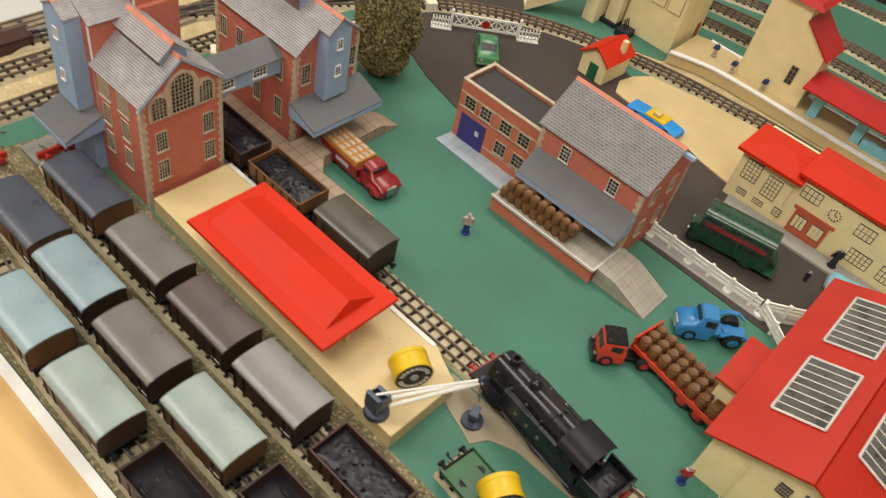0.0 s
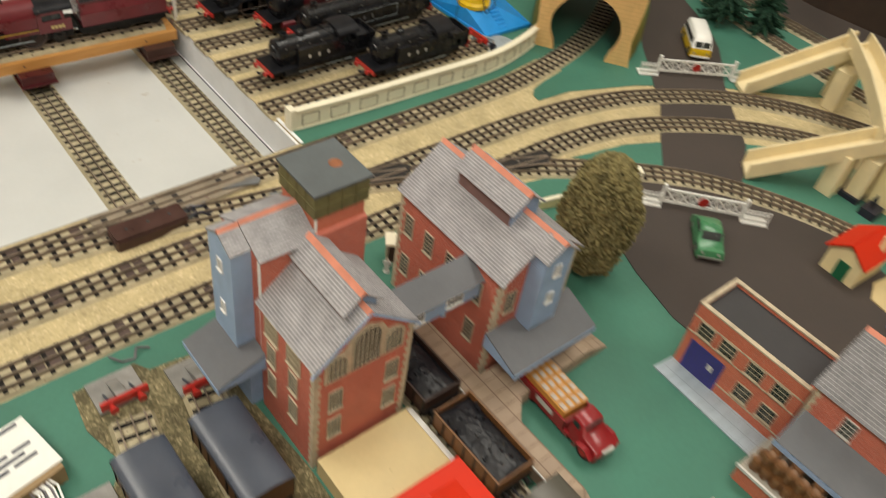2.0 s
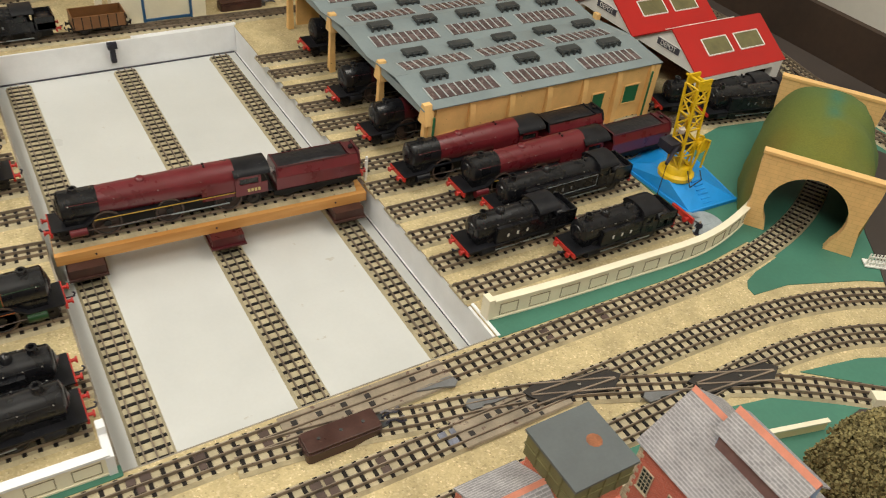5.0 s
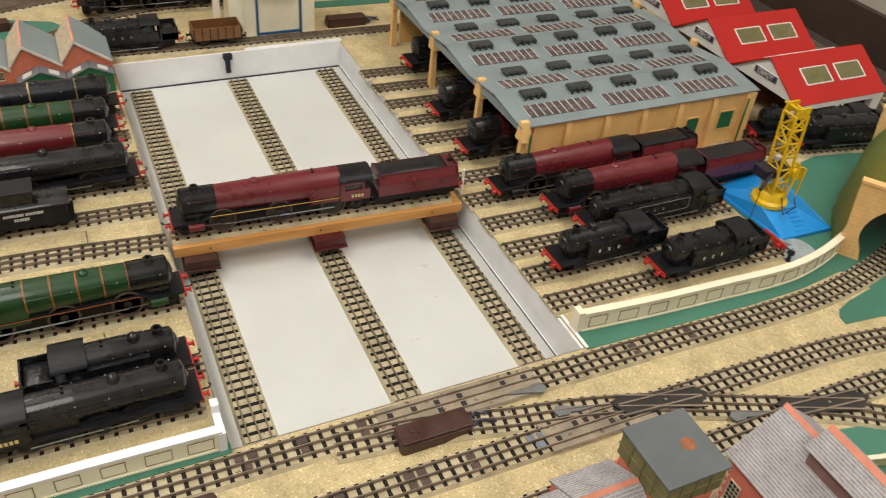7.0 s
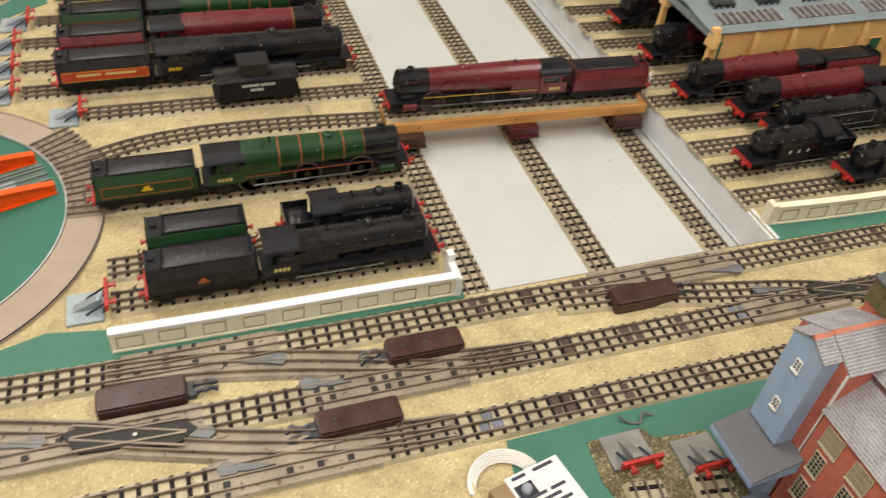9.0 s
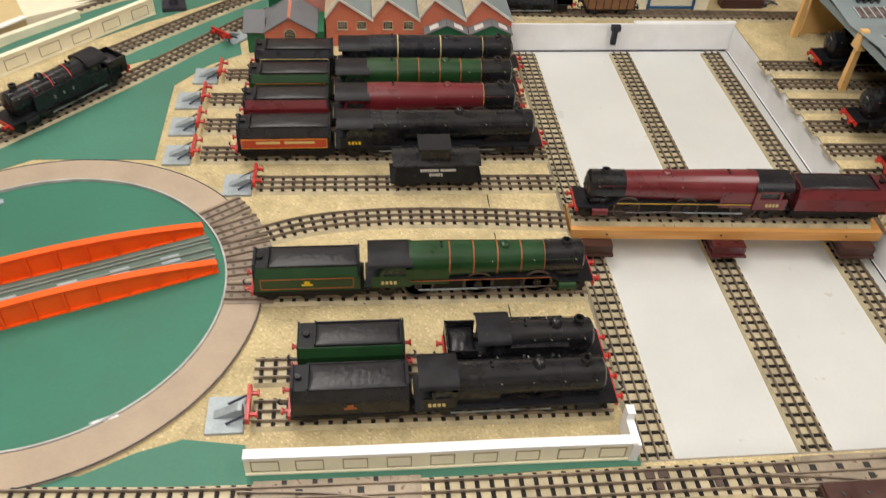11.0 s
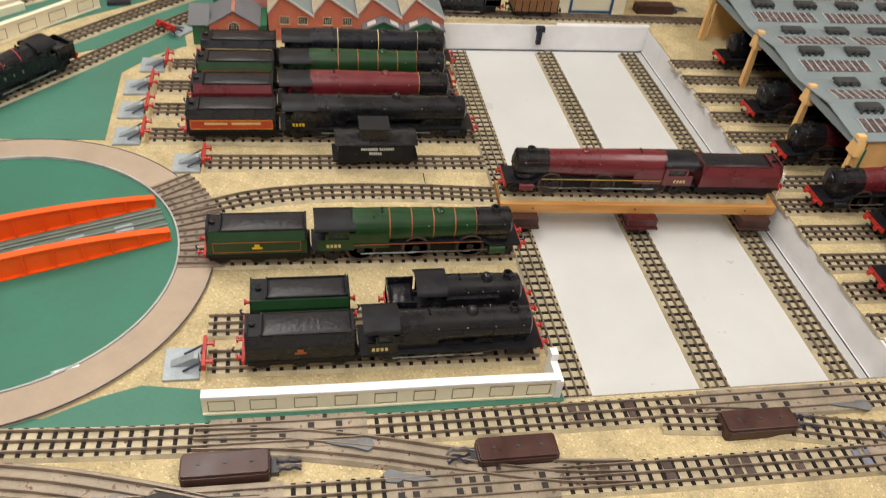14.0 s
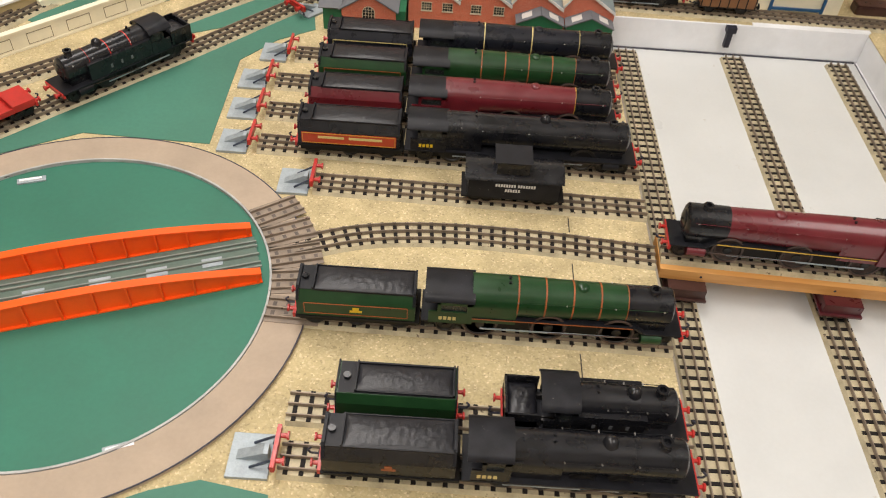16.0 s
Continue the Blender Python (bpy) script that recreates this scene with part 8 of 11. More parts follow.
def tunnel():
    ob = thing("tunnel", "peach plastic tunnel portal with a mossy green hill", "tunnel", 0.632, -0.021, 0.0007, 0)
    u = Vector((0.065, -0.090, 0)).normalized()
    n = Vector((-u.y, u.x, 0))
    ang = math.degrees(math.atan2(u.y, u.x))
    ob.matrix_basis = pose(0.632, -0.021, 0.0007, 0, 0, ang)
    W, H = 0.056, 0.084

    def portal(y, t, nm):
        bm = bmesh.new()
        arch = [(0.0385 * math.cos(a), 0.032 + 0.0385 * math.sin(a)) for a in (radians(-34 + 248 * k / 22) for k in range(23))]
        out = [(W, 0.0), (W - 0.004, 0.030), (W, H - 0.012), (W, H), (-W, H), (-W, H - 0.012), (-W + 0.004, 0.030), (-W, 0.0), (-0.0290, 0.0)] + list(reversed(arch)) + [(0.0290, 0.0)]
        prism(bm, out, "y", y, y + t)
        return part(nm, bm, "peach_stone", ob)

    portal(0.0, 0.009, "portal")
    boxes("coping", "orange_pl", ob, [(-W - 0.0012, W + 0.0012, -0.002, 0.007, H, H + 0.0030)], bevel=0.0008)
    portal(0.182, 0.006, "portal")
    boxes("coping", "orange_pl", ob, [(-W - 0.0012, W + 0.0012, 0.181, 0.190, H, H + 0.0030)], bevel=0.0008)
    # hill: a humped flock-covered shell between the portals
    bm = bmesh.new()
    nu, nv = 34, 28
    rows = []
    for i in range(nu + 1):
        y = 0.0075 + 0.1745 * i / nu
        swell = max(0.0, math.sin(math.pi * i / nu)) ** 0.55
        row = []
        for j in range(nv + 1):
            a = math.pi * j / nv
            c, sn = math.cos(a), math.sin(a)
            w = W - 0.004 + 0.013 * swell * (1 - sn) ** 0.8
            top = H - 0.001 + 0.017 * swell * (0.75 + 0.25 * i / nu)
            p = Vector((w * math.copysign(abs(c) ** (0.60 + 0.18 * swell), c), y, top * sn ** (0.55 + 0.12 * swell)))
            q = noise.noise(p * 32) * 0.0035 + noise.noise(p * 90) * 0.0010
            row.append(bm.verts.new(p + Vector((q, 0, q if p.z > 0.01 else 0))))
        rows.append(row)
    for a, b in zip(rows, rows[1:]):
        for j in range(nv):
            bm.faces.new((a[j], a[j + 1], b[j + 1], b[j]))
    part("hill", bm, "moss", ob, "mossy green and ochre flocked hill", smooth=True, flat_angle=80)
    return ob


tunnel()


def toy_crane():
    ob = thing("toy_crane", "yellow lattice toy crane on a bright blue stepped base", "crane", 0.5755, 0.1030, 0.0007)
    bm = bmesh.new()
    prism(bm, [(-0.032, 0.052), (-0.025, -0.050), (0.044, -0.052), (0.062, 0.046), (0.030, 0.064)], "z", 0.0, 0.004)
    part("base_plate", bm, "crane_blue", ob, bevel=0.0008)
    bm = bmesh.new()
    lo = [(-0.030, 0.050), (-0.023, -0.048), (0.042, -0.050), (0.060, 0.044), (0.029, 0.062)]
    hi = [(-0.018, 0.020), (-0.024, -0.012), (0.012, -0.020), (0.022, 0.014), (0.006, 0.024)]
    a, b = [bm.verts.new((*p, 0.004)) for p in lo], [bm.verts.new((*p, 0.019)) for p in hi]
    for i in range(5):
        bm.faces.new((a[i], a[(i + 1) % 5], b[(i + 1) % 5], b[i]))
    bm.faces.new(b)
    bm.faces.new(list(reversed(a)))
    part("plinth", bm, "crane_blue", ob, bevel=0.0008)
    for k in range(6):
        u = k / 5
        yy, zz = -0.0462 + 0.0225 * u, 0.0048 + 0.0128 * u
        boxes("step", "crane_blue", ob, [(0.0000, 0.0120, yy, yy + 0.0050, zz - 0.0030, zz + 0.0012)])
    bm = bmesh.new()
    lathe(bm, (-0.006, -0.004, 0.018), [(0.019, 0), (0.019, 0.004), (0.015, 0.006), (0.013, 0.013), (0.012, 0.014)], 20)
    part("turning_ring", bm, "yellow", ob, smooth=True)
    c0, c1, w = Vector((-0.006, -0.004, 0.030)), Vector((-0.009, 0.001, 0.120)), 0.0082
    legs = [Vector((sx * w, sy * w, 0)) for sx, sy in ((-1, -1), (1, -1), (1, 1), (-1, 1))]
    for l in legs:
        bm = bmesh.new()
        tube(bm, c0 + l, c1 + l, 0.0016, 6)
        part("mast_leg", bm, "yellow", ob)
    n = 6
    for k in range(n):
        p, q = c0.lerp(c1, k / n), c0.lerp(c1, (k + 1) / n)
        for i in range(4):
            a, b = legs[i], legs[(i + 1) % 4]
            for u, v in ((p + (a if k % 2 else b), q + (b if k % 2 else a)), (q + a, q + b)):
                bm = bmesh.new()
                tube(bm, u, v, 0.0010, 6)
                part("mast_brace", bm, "yellow", ob)
    for d in ((-0.017, -0.001, -0.008, -0.006, 0.118, 0.129), (-0.017, -0.001, 0.008, 0.010, 0.118, 0.129)):
        boxes("mast_head", "yellow", ob, [d], bevel=0.0008)
    for xx, zz in ((-0.013, 0.126), (-0.004, 0.124)):
        bm = bmesh.new()
        tube(bm, (xx, -0.009, zz), (xx, 0.015, zz), 0.0014, 8)
        part("axle", bm, "yellow", ob)
    for yy in (-0.018, -0.009):
        for u, v in (((-0.002, 0.030), (0.004, 0.066)), ((0.012, 0.030), (0.013, 0.062)), ((0.004, 0.066), (0.013, 0.062))):
            bm = bmesh.new()
            tube(bm, (u[0], yy, u[1]), (v[0], yy, v[1]), 0.0013, 6)
            part("winch_frame", bm, "yellow", ob)
    bm = bmesh.new()
    lathe(bm, (0.006, -0.0135, 0.056), [(0.0075, -0.0036), (0.0075, -0.0026), (0.004, -0.0024), (0.004, 0.0024), (0.0075, 0.0026), (0.0075, 0.0036)], 14, "y")
    part("winch_drum", bm, "yellow", ob, smooth=True)
    boxes("winch", "fig_dark", ob, [(-0.030, 0.0, -0.008, 0.010, 0.050, 0.060)], bevel=0.001)
    bm = bmesh.new()
    tube(bm, (-0.045, -0.020, 0.050), (0.012, 0.010, 0.064), 0.0020, 6)
    part("jib_arm", bm, "fig_dark", ob)
    bm = bmesh.new()
    wire(bm, [(-0.044, -0.020, 0.051), (-0.049, -0.024, 0.012), (-0.052, -0.030, 0.003)], 0.0005)
    part("cord", bm, "fig_dark", ob)
    bm = bmesh.new()
    lathe(bm, (-0.028, -0.012, 0.080), [(0.001, -0.004), (0.0035, -0.002), (0.0035, 0.002), (0.001, 0.004)], 10)
    part("pulley", bm, "fig_skin", ob)
    bm = bmesh.new()
    wire(bm, [(-0.006, -0.018, 0.03), (-0.010, -0.030, 0.018), (-0.004, -0.036, 0.030), (0.002, -0.026, 0.034)], 0.0006)
    part("cord", bm, "fig_dark", ob)
    return ob


toy_crane()


def round_disc():
    ob = thing("metal_disc", "grey flat disc lying on the green board", "disc", 0.5530, 0.0330, 0.0007)
    bm = bmesh.new()
    lathe(bm, (0, 0, 0), [(0.021, 0), (0.021, 0.0012), (0.0195, 0.0016)], 28)
    part("disc", bm, "zinc", ob)


round_disc()


def engine_shed():
    ob = thing("engine_shed", "peach plastic engine shed with a grey glazed roof", "engine shed")
    x0, x1, y0, y1, ze = 0.3420, 0.6500, 0.2480, 0.6150, 0.0680
    boxes("wall", "orange_pl", ob, [(x0 + 0.012, x1, y0, y0 + 0.004, 0, ze)])
    boxes("wall", "orange_pl", ob, [(x0 + 0.012, x1, y1 - 0.004, y1, 0, ze)])
    n = 6
    for k in range(n + 1):
        x = x0 + 0.004 + (x1 - x0 - 0.010) * k / n
        bm = bmesh.new()
        prism(bm, [(y0 - 0.0075, 0.0), (y0 + 0.001, 0.0), (y0 + 0.001, ze + 0.002), (y0 - 0.002, ze + 0.002), (y0 - 0.0045, ze - 0.012)], "x", x - 0.0034, x + 0.0034)
        part("buttress", bm, "orange_pl", ob, bevel=0.0006)
        if k < n:
            xm = x + (x1 - x0 - 0.010) / n / 2
            wd, zl, zh = (0.0105, 0.024, 0.046) if k == n - 1 else (0.0085, 0.008, 0.044) if k == n - 2 else (0.0105, 0.014, 0.035)
            wn = boxes("window", "door_green", ob, [(xm - wd, xm + wd, y0 - 0.0006, y0, zl, zh)], "dark green opening in a raised surround")
            pieces("window_frame", "orange_pl", wn, [(xm - wd - 0.0014, xm - wd, y0 - 0.0012, y0, zl - 0.0014, zh + 0.0014), (xm + wd, xm + wd + 0.0014, y0 - 0.0012, y0, zl - 0.0014, zh + 0.0014), (xm - wd, xm + wd, y0 - 0.0012, y0, zl - 0.0014, zl), (xm - wd, xm + wd, y0 - 0.0012, y0, zh, zh + 0.0014)])
    for y in (y0, 0.347, 0.474, 0.605):
        bm = bmesh.new()
        box(bm, x0 - 0.004, x0 + 0.004, y - 0.004, y + 0.004, 0, ze - 0.002, top=(0.0012, 0.0012))
        prism(bm, [(y - 0.008, ze - 0.014), (y + 0.008, ze - 0.014), (y + 0.003, ze + 0.008), (y - 0.003, ze + 0.008)], "x", x0 - 0.005, x0 + 0.004)
        part("end_post", bm, "orange_pl", ob, bevel=0.0006)
        boxes("end_post", "orange_pl", ob, [(x1 - 0.004, x1 + 0.004, y - 0.004, y + 0.004, 0, ze)])
    boxes("lintel", "shed_roof", ob, [(x0 - 0.003, x0 + 0.001, y0, y1, ze - 0.006, ze + 0.003)])
    bays = 3
    d = (y1 - y0 + 0.008) / bays
    for b in range(bays):
        ya = y0 - 0.004 + d * b
        ym, yb = ya + d / 2, ya + d
        za, zr = ze + 0.0015, ze + 0.0085
        for yl, nm in ((ya, 0), (yb, 1)):
            roof_slope("roof", ob, "shed_roof", (x0 - 0.006, yl, za), (x1 + 0.006, yl, za), (x1 + 0.006, ym, zr), (x0 - 0.006, ym, zr), 0.0012)
            u0, u1 = (0.22, 0.56) if nm == 0 else (0.50, 0.84)
            p0, p1 = yl + (ym - yl) * u0, yl + (ym - yl) * u1
            q0, q1 = za + (zr - za) * u0 + 0.0012, za + (zr - za) * u1 + 0.0012
            for k in range(3):
                xa = x0 + 0.012 + 0.0990 * k
                xb = xa + 0.082
                g = roof_slope("skylight", ob, "shed_glass", (xa, p0, q0), (xb, p0, q0), (xb, p1, q1), (xa, p1, q1), 0.0006)
                for i in range(10):
                    xx = xa + (xb - xa) * i / 9
                    bm = bmesh.new()
                    tube(bm, (xx, p0, q0 + 0.0007), (xx, p1, q1 + 0.0007), 0.0009, 4)
                    part("glazing_bar", bm, "shed_bar", g)
            uv = 0.82 if nm == 0 else 0.22
            yv, zv = yl + (ym - yl) * uv, za + (zr - za) * uv + 0.0010
            for k in range(5):
                xx = x0 + 0.034 + 0.059 * k + (0.010 if nm else 0)
                bm = bmesh.new()
                box(bm, xx - 0.0140, xx + 0.0140, yv - 0.0065, yv + 0.0065, zv + 0.0034, zv + 0.0060, top=(0.001, 0.001))
                box(bm, xx - 0.0120, xx + 0.0120, yv - 0.0040, yv + 0.0040, zv - 0.0008, zv + 0.0036)
                for i in range(4):
                    box(bm, xx - 0.0120 + 0.008 * i - 0.0012, xx - 0.0120 + 0.008 * i + 0.0012, yv - 0.0085, yv - 0.0062, zv - 0.0008, zv + 0.0052)
                part("roof_vent", bm, "vent", ob)
    for b in range(bays - 1):
        y = y0 - 0.004 + d * (b + 1)
        boxes("valley_end", "orange_pl", ob, [(x1 + 0.003, x1 + 0.009, y - 0.004, y + 0.004, ze - 0.004, ze + 0.010)])
    for xx in (x0 + 0.004, x1 - 0.012):
        bm = bmesh.new()
        tube(bm, (xx, y0 - 0.009, 0.0), (xx, y0 - 0.009, ze - 0.004), 0.0013, 6)
        part("drainpipe", bm, "door_green", ob)
    return ob


engine_shed()


def text_part(name, body, size, parent, m, material="ink"):
    """Raised lettering in the built-in font, turned into a mesh."""
    cu = bpy.data.curves.new(name, "FONT")
    cu.body, cu.size, cu.extrude, cu.align_x, cu.align_y = body, size, 0.0001, "CENTER", "CENTER"
    tmp = new(name, cu)
    me = bpy.data.meshes.new_from_object(tmp.evaluated_get(bpy.context.evaluated_depsgraph_get()))
    bpy.data.objects.remove(tmp)
    me.materials.clear()
    me.materials.append(M[material])
    ob = new(name, me)
    ob.parent = parent
    ob.matrix_basis = m
    return ob


def diesel_depot():
    ob = thing("depot_shed", "white plastic depot with twin red pitched roofs and name boards", "depot building")
    x0, x1 = 0.7200, 0.8650
    ze, zr = 0.0540, 0.0900
    for k in range(3):
        y0 = 0.2300 + 0.1180 * k
        y1 = y0 + 0.1180
        ym = (y0 + y1) / 2
        bm = bmesh.new()
        prism(bm, [(y0, ze), (y1, ze), (ym, zr)], "x", x0, x0 + 0.003)
        part("gable", bm, "white", ob)
        bm = bmesh.new()
        prism(bm, [(y0, ze), (y1, ze), (ym, zr)], "x", x1 - 0.003, x1)
        part("gable", bm, "white", ob)
        for yy in (y0 + 0.004, y1 - 0.004):
            for xx in (x0, x1 - 0.008):
                boxes("corner_post", "white", ob, [(xx, xx + 0.008, yy - 0.004, yy + 0.004, 0, ze)], bevel=0.0005)
        for yl in (y0, y1):
            roof_slope("roof", ob, "red_roof2", (x0 - 0.004, yl, ze), (x1 + 0.004, yl, ze), (x1 + 0.004, ym, zr), (x0 - 0.004, ym, zr), 0.0014)
            for xa in (x0 + 0.030, x0 + 0.085):
                u0, u1 = 0.35, 0.68
                p0, p1 = yl + (ym - yl) * u0, yl + (ym - yl) * u1
                q0, q1 = ze + (zr - ze) * u0 + 0.0016, ze + (zr - ze) * u1 + 0.0016
                g = roof_slope("skylight", ob, "tankgreen", (xa, p0, q0), (xa + 0.042, p0, q0), (xa + 0.042, p1, q1), (xa, p1, q1), 0.0005)
                bm = bmesh.new()
                wire(bm, [(xa, p0, q0 + 0.0006), (xa + 0.042, p0, q0 + 0.0006), (xa + 0.042, p1, q1 + 0.0006), (xa, p1, q1 + 0.0006), (xa, p0, q0 + 0.0006)], 0.0009, 4)
                part("skylight_frame", bm, "white", g)
        s = boxes("name_board", "white", ob, [(x0 - 0.0012, x0, ym - 0.0200, ym + 0.0200, 0.0635, 0.0735)], "black name board with a white border and letters")
        boxes("board_face", "ink", s, [(x0 - 0.0016, x0 - 0.0012, ym - 0.0190, ym + 0.0190, 0.0645, 0.0725)])
        text_part("lettering", "DEPOT", 0.0085, s, pose(x0 - 0.0018, ym, 0.0685, 90, 0, -90), "white")
    for xx in (x0 + 0.009, (x0 + x1) / 2, x1 - 0.009):
        boxes("front_post", "white", ob, [(xx - 0.007, xx + 0.007, 0.2296, 0.2380, 0, ze - 0.006)], bevel=0.0006)
    boxes("back_wall", "brown_wall", ob, [(x1 - 0.012, x1 - 0.009, 0.2400, 0.5800, 0, ze)])
    boxes("eaves_beam", "white", ob, [(x0, x1, 0.2295, 0.2350, ze - 0.006, ze)])
    return ob


diesel_depot()


def coaling_tower():
    ob = thing("coaling_tower", "tall cream coaling tower with blue framing and a wagon hoist", "coaling tower")
    x0, x1, y0, y1, H = 0.1300, 0.2350, 0.6880, 0.7500, 0.215
    boxes("wall", "ivory", ob, [(x0, x1, y0, y1, 0, H)], bevel=0.0008)
    for xa in (x0 - 0.006, x1 - 0.012):
        boxes("corner_pier", "ivory", ob, [(xa, xa + 0.018, y0 - 0.002, y0 + 0.010, 0, H)], bevel=0.0008)
    bm = bmesh.new()
    box(bm, x0 - 0.050, x0, y0 + 0.006, y1, 0.120, 0.200)
    prism(bm, [(x0 - 0.050, 0.120), (x0, 0.120), (x0, 0.080)], "y", y0 + 0.006, y0 + 0.014)
    box(bm, x0 - 0.024, x0 - 0.016, y0 + 0.004, y0 + 0.012, 0.0, 0.120)
    part("side_hopper", bm, "ivory", ob)
    boxes("hopper_opening", "fig_dark", ob, [(x0 - 0.040, x0 - 0.010, y0 + 0.005, y0 + 0.006, 0.100, 0.118)])
    a, b = x0 + 0.030, x1 - 0.012
    for z in (0.002, 0.075, 0.126, 0.150):
        boxes("frame_bar", "blue_frame", ob, [(a, b, y0 - 0.0022, y0, z, z + 0.003)])
    for x in (a, b - 0.003):
        boxes("frame_post", "blue_frame", ob, [(x, x + 0.003, y0 - 0.0024, y0, 0, H)])
    boxes("hoist_platform", "fig_dark", ob, [(a - 0.006, b + 0.002, 0.6560, y0 - 0.0024, 0.0765, 0.0800)])
    return ob


coaling_tower()
open_wagon(0.1890, 0.6710, "woodwag", False, rz=0, label="orange-brown wagon raised on the coaling tower hoist", z=0.0740, H=0.026)


def factory():
    ob = thing("saw_tooth_factory", "printed card brick factory with saw-tooth roof gables and green doors", "factory building")
    y0, y1 = 0.5750, 0.6500
    xs = (-0.2620, -0.2080, -0.1540, -0.1000, -0.0460)
    bm = bmesh.new()
    for a, b in zip(xs, xs[1:]):
        m = a + (b - a) * 0.30
        prism(bm, [(a, 0), (b, 0), (b, 0.0320), (m, 0.0580), (a, 0.0360)], "y", y0, y1)
    wl = part("wall", bm, "brick_or", ob)
    for a, b in zip(xs, xs[1:]):
        m = a + (b - a) * 0.30
        roof_slope("roof", ob, "shed_roof", (b, y0 - 0.002, 0.0325), (b, y1, 0.0325), (m, y1, 0.0590), (m, y0 - 0.002, 0.0590))
        roof_slope("roof", ob, "stone", (a, y0 - 0.002, 0.0365), (a, y1, 0.0365), (m, y1, 0.0590), (m, y0 - 0.002, 0.0590))
        bm = bmesh.new()
        prism(bm, [(a - 0.0004, 0.0350), (m, 0.0575), (b + 0.0004, 0.0310), (b + 0.0004, 0.0340), (m, 0.0605), (a - 0.0004, 0.0380)], "y", y0 - 0.0032, y0 - 0.0018)
        part("verge", bm, "plate_w", ob)
        boxes("ridge_cap", "ridge", ob, [(m - 0.0010, m + 0.0010, y0 - 0.002, y1, 0.0594, 0.0606)])
    for x in (-0.2480, -0.2260, -0.1960, -0.1720):
        window(wl, (x, y0, 0.0220), (1, 0, 0), 0.0100, 0.0085, 4, 3)
    for a in (-0.1480, -0.0960):
        bm = bmesh.new()
        prism(bm, [(a, 0), (a + 0.048, 0), (a + 0.048, 0.0225), (a + 0.024, 0.0330), (a, 0.0225)], "y", y0 - 0.016, y0)
        part("porch", bm, "door_green", ob)
        for s, e in ((a - 0.001, 1), (a + 0.049, -1)):
            rf = roof_slope("porch_roof", ob, "plain_roof", (s, y0 - 0.018, 0.0225), (s, y0, 0.0225), (a + 0.024, y0, 0.0338), (a + 0.024, y0 - 0.018, 0.0338))
            p0, p1 = s + e * 0.006, s + e * 0.016
            roof_slope("skylight", rf, "plate_w", (p0, y0 - 0.014, 0.0225 + 0.0113 * 0.24 + 0.0014), (p0, y0 - 0.004, 0.0225 + 0.0113 * 0.24 + 0.0014), (p1, y0 - 0.004, 0.0225 + 0.0113 * 0.64 + 0.0014), (p1, y0 - 0.014, 0.0225 + 0.0113 * 0.64 + 0.0014), 0.0004)
    # office wing
    bm = bmesh.new()
    gable(bm, -0.3500, -0.2640, 0.5600, 0.6100, 0, 0.0260, 0.0260, "x")
    part("wall", bm, "door_green", ob)
    bm = bmesh.new()
    prism(bm, [(-0.3300, 0), (-0.2740, 0), (-0.2740, 0.0280), (-0.3020, 0.0450), (-0.3300, 0.0280)], "y", 0.5560, 0.6100)
    wg = part("wall", bm, "brick_or", ob)
    window(wg, (-0.3080, 0.5560, 0.0180), (1, 0, 0), 0.0120, 0.0130, 4, 4, arch=True)
    gable_roof(ob, -0.3300, -0.2740, 0.5560, 0.6100, 0.0280, 0.0450, over=0.003, material="plain_roof", ridge="ridge")
    roof_slope("roof", ob, "plain_roof", (-0.3540, 0.5560, 0.0260), (-0.3300, 0.5560, 0.0260), (-0.3300, 0.5850, 0.0400), (-0.3540, 0.5850, 0.0400))
    boxes("lantern", "door_green", ob, [(-0.3280, -0.3120, 0.6100, 0.6240, 0.0, 0.0420)])
    boxes("lantern_roof", "sand", ob, [(-0.3300, -0.3100, 0.6080, 0.6260, 0.0420, 0.0520)], bevel=0.0005)
    bm = bmesh.new()
    box(bm, -0.2880, -0.2620, 0.6150, 0.6400, 0, 0.185, top=(0.0055, 0.0055))
    part("chimney", bm, "chim", ob, "tall pink-red printed brick chimney")
    return ob


factory()


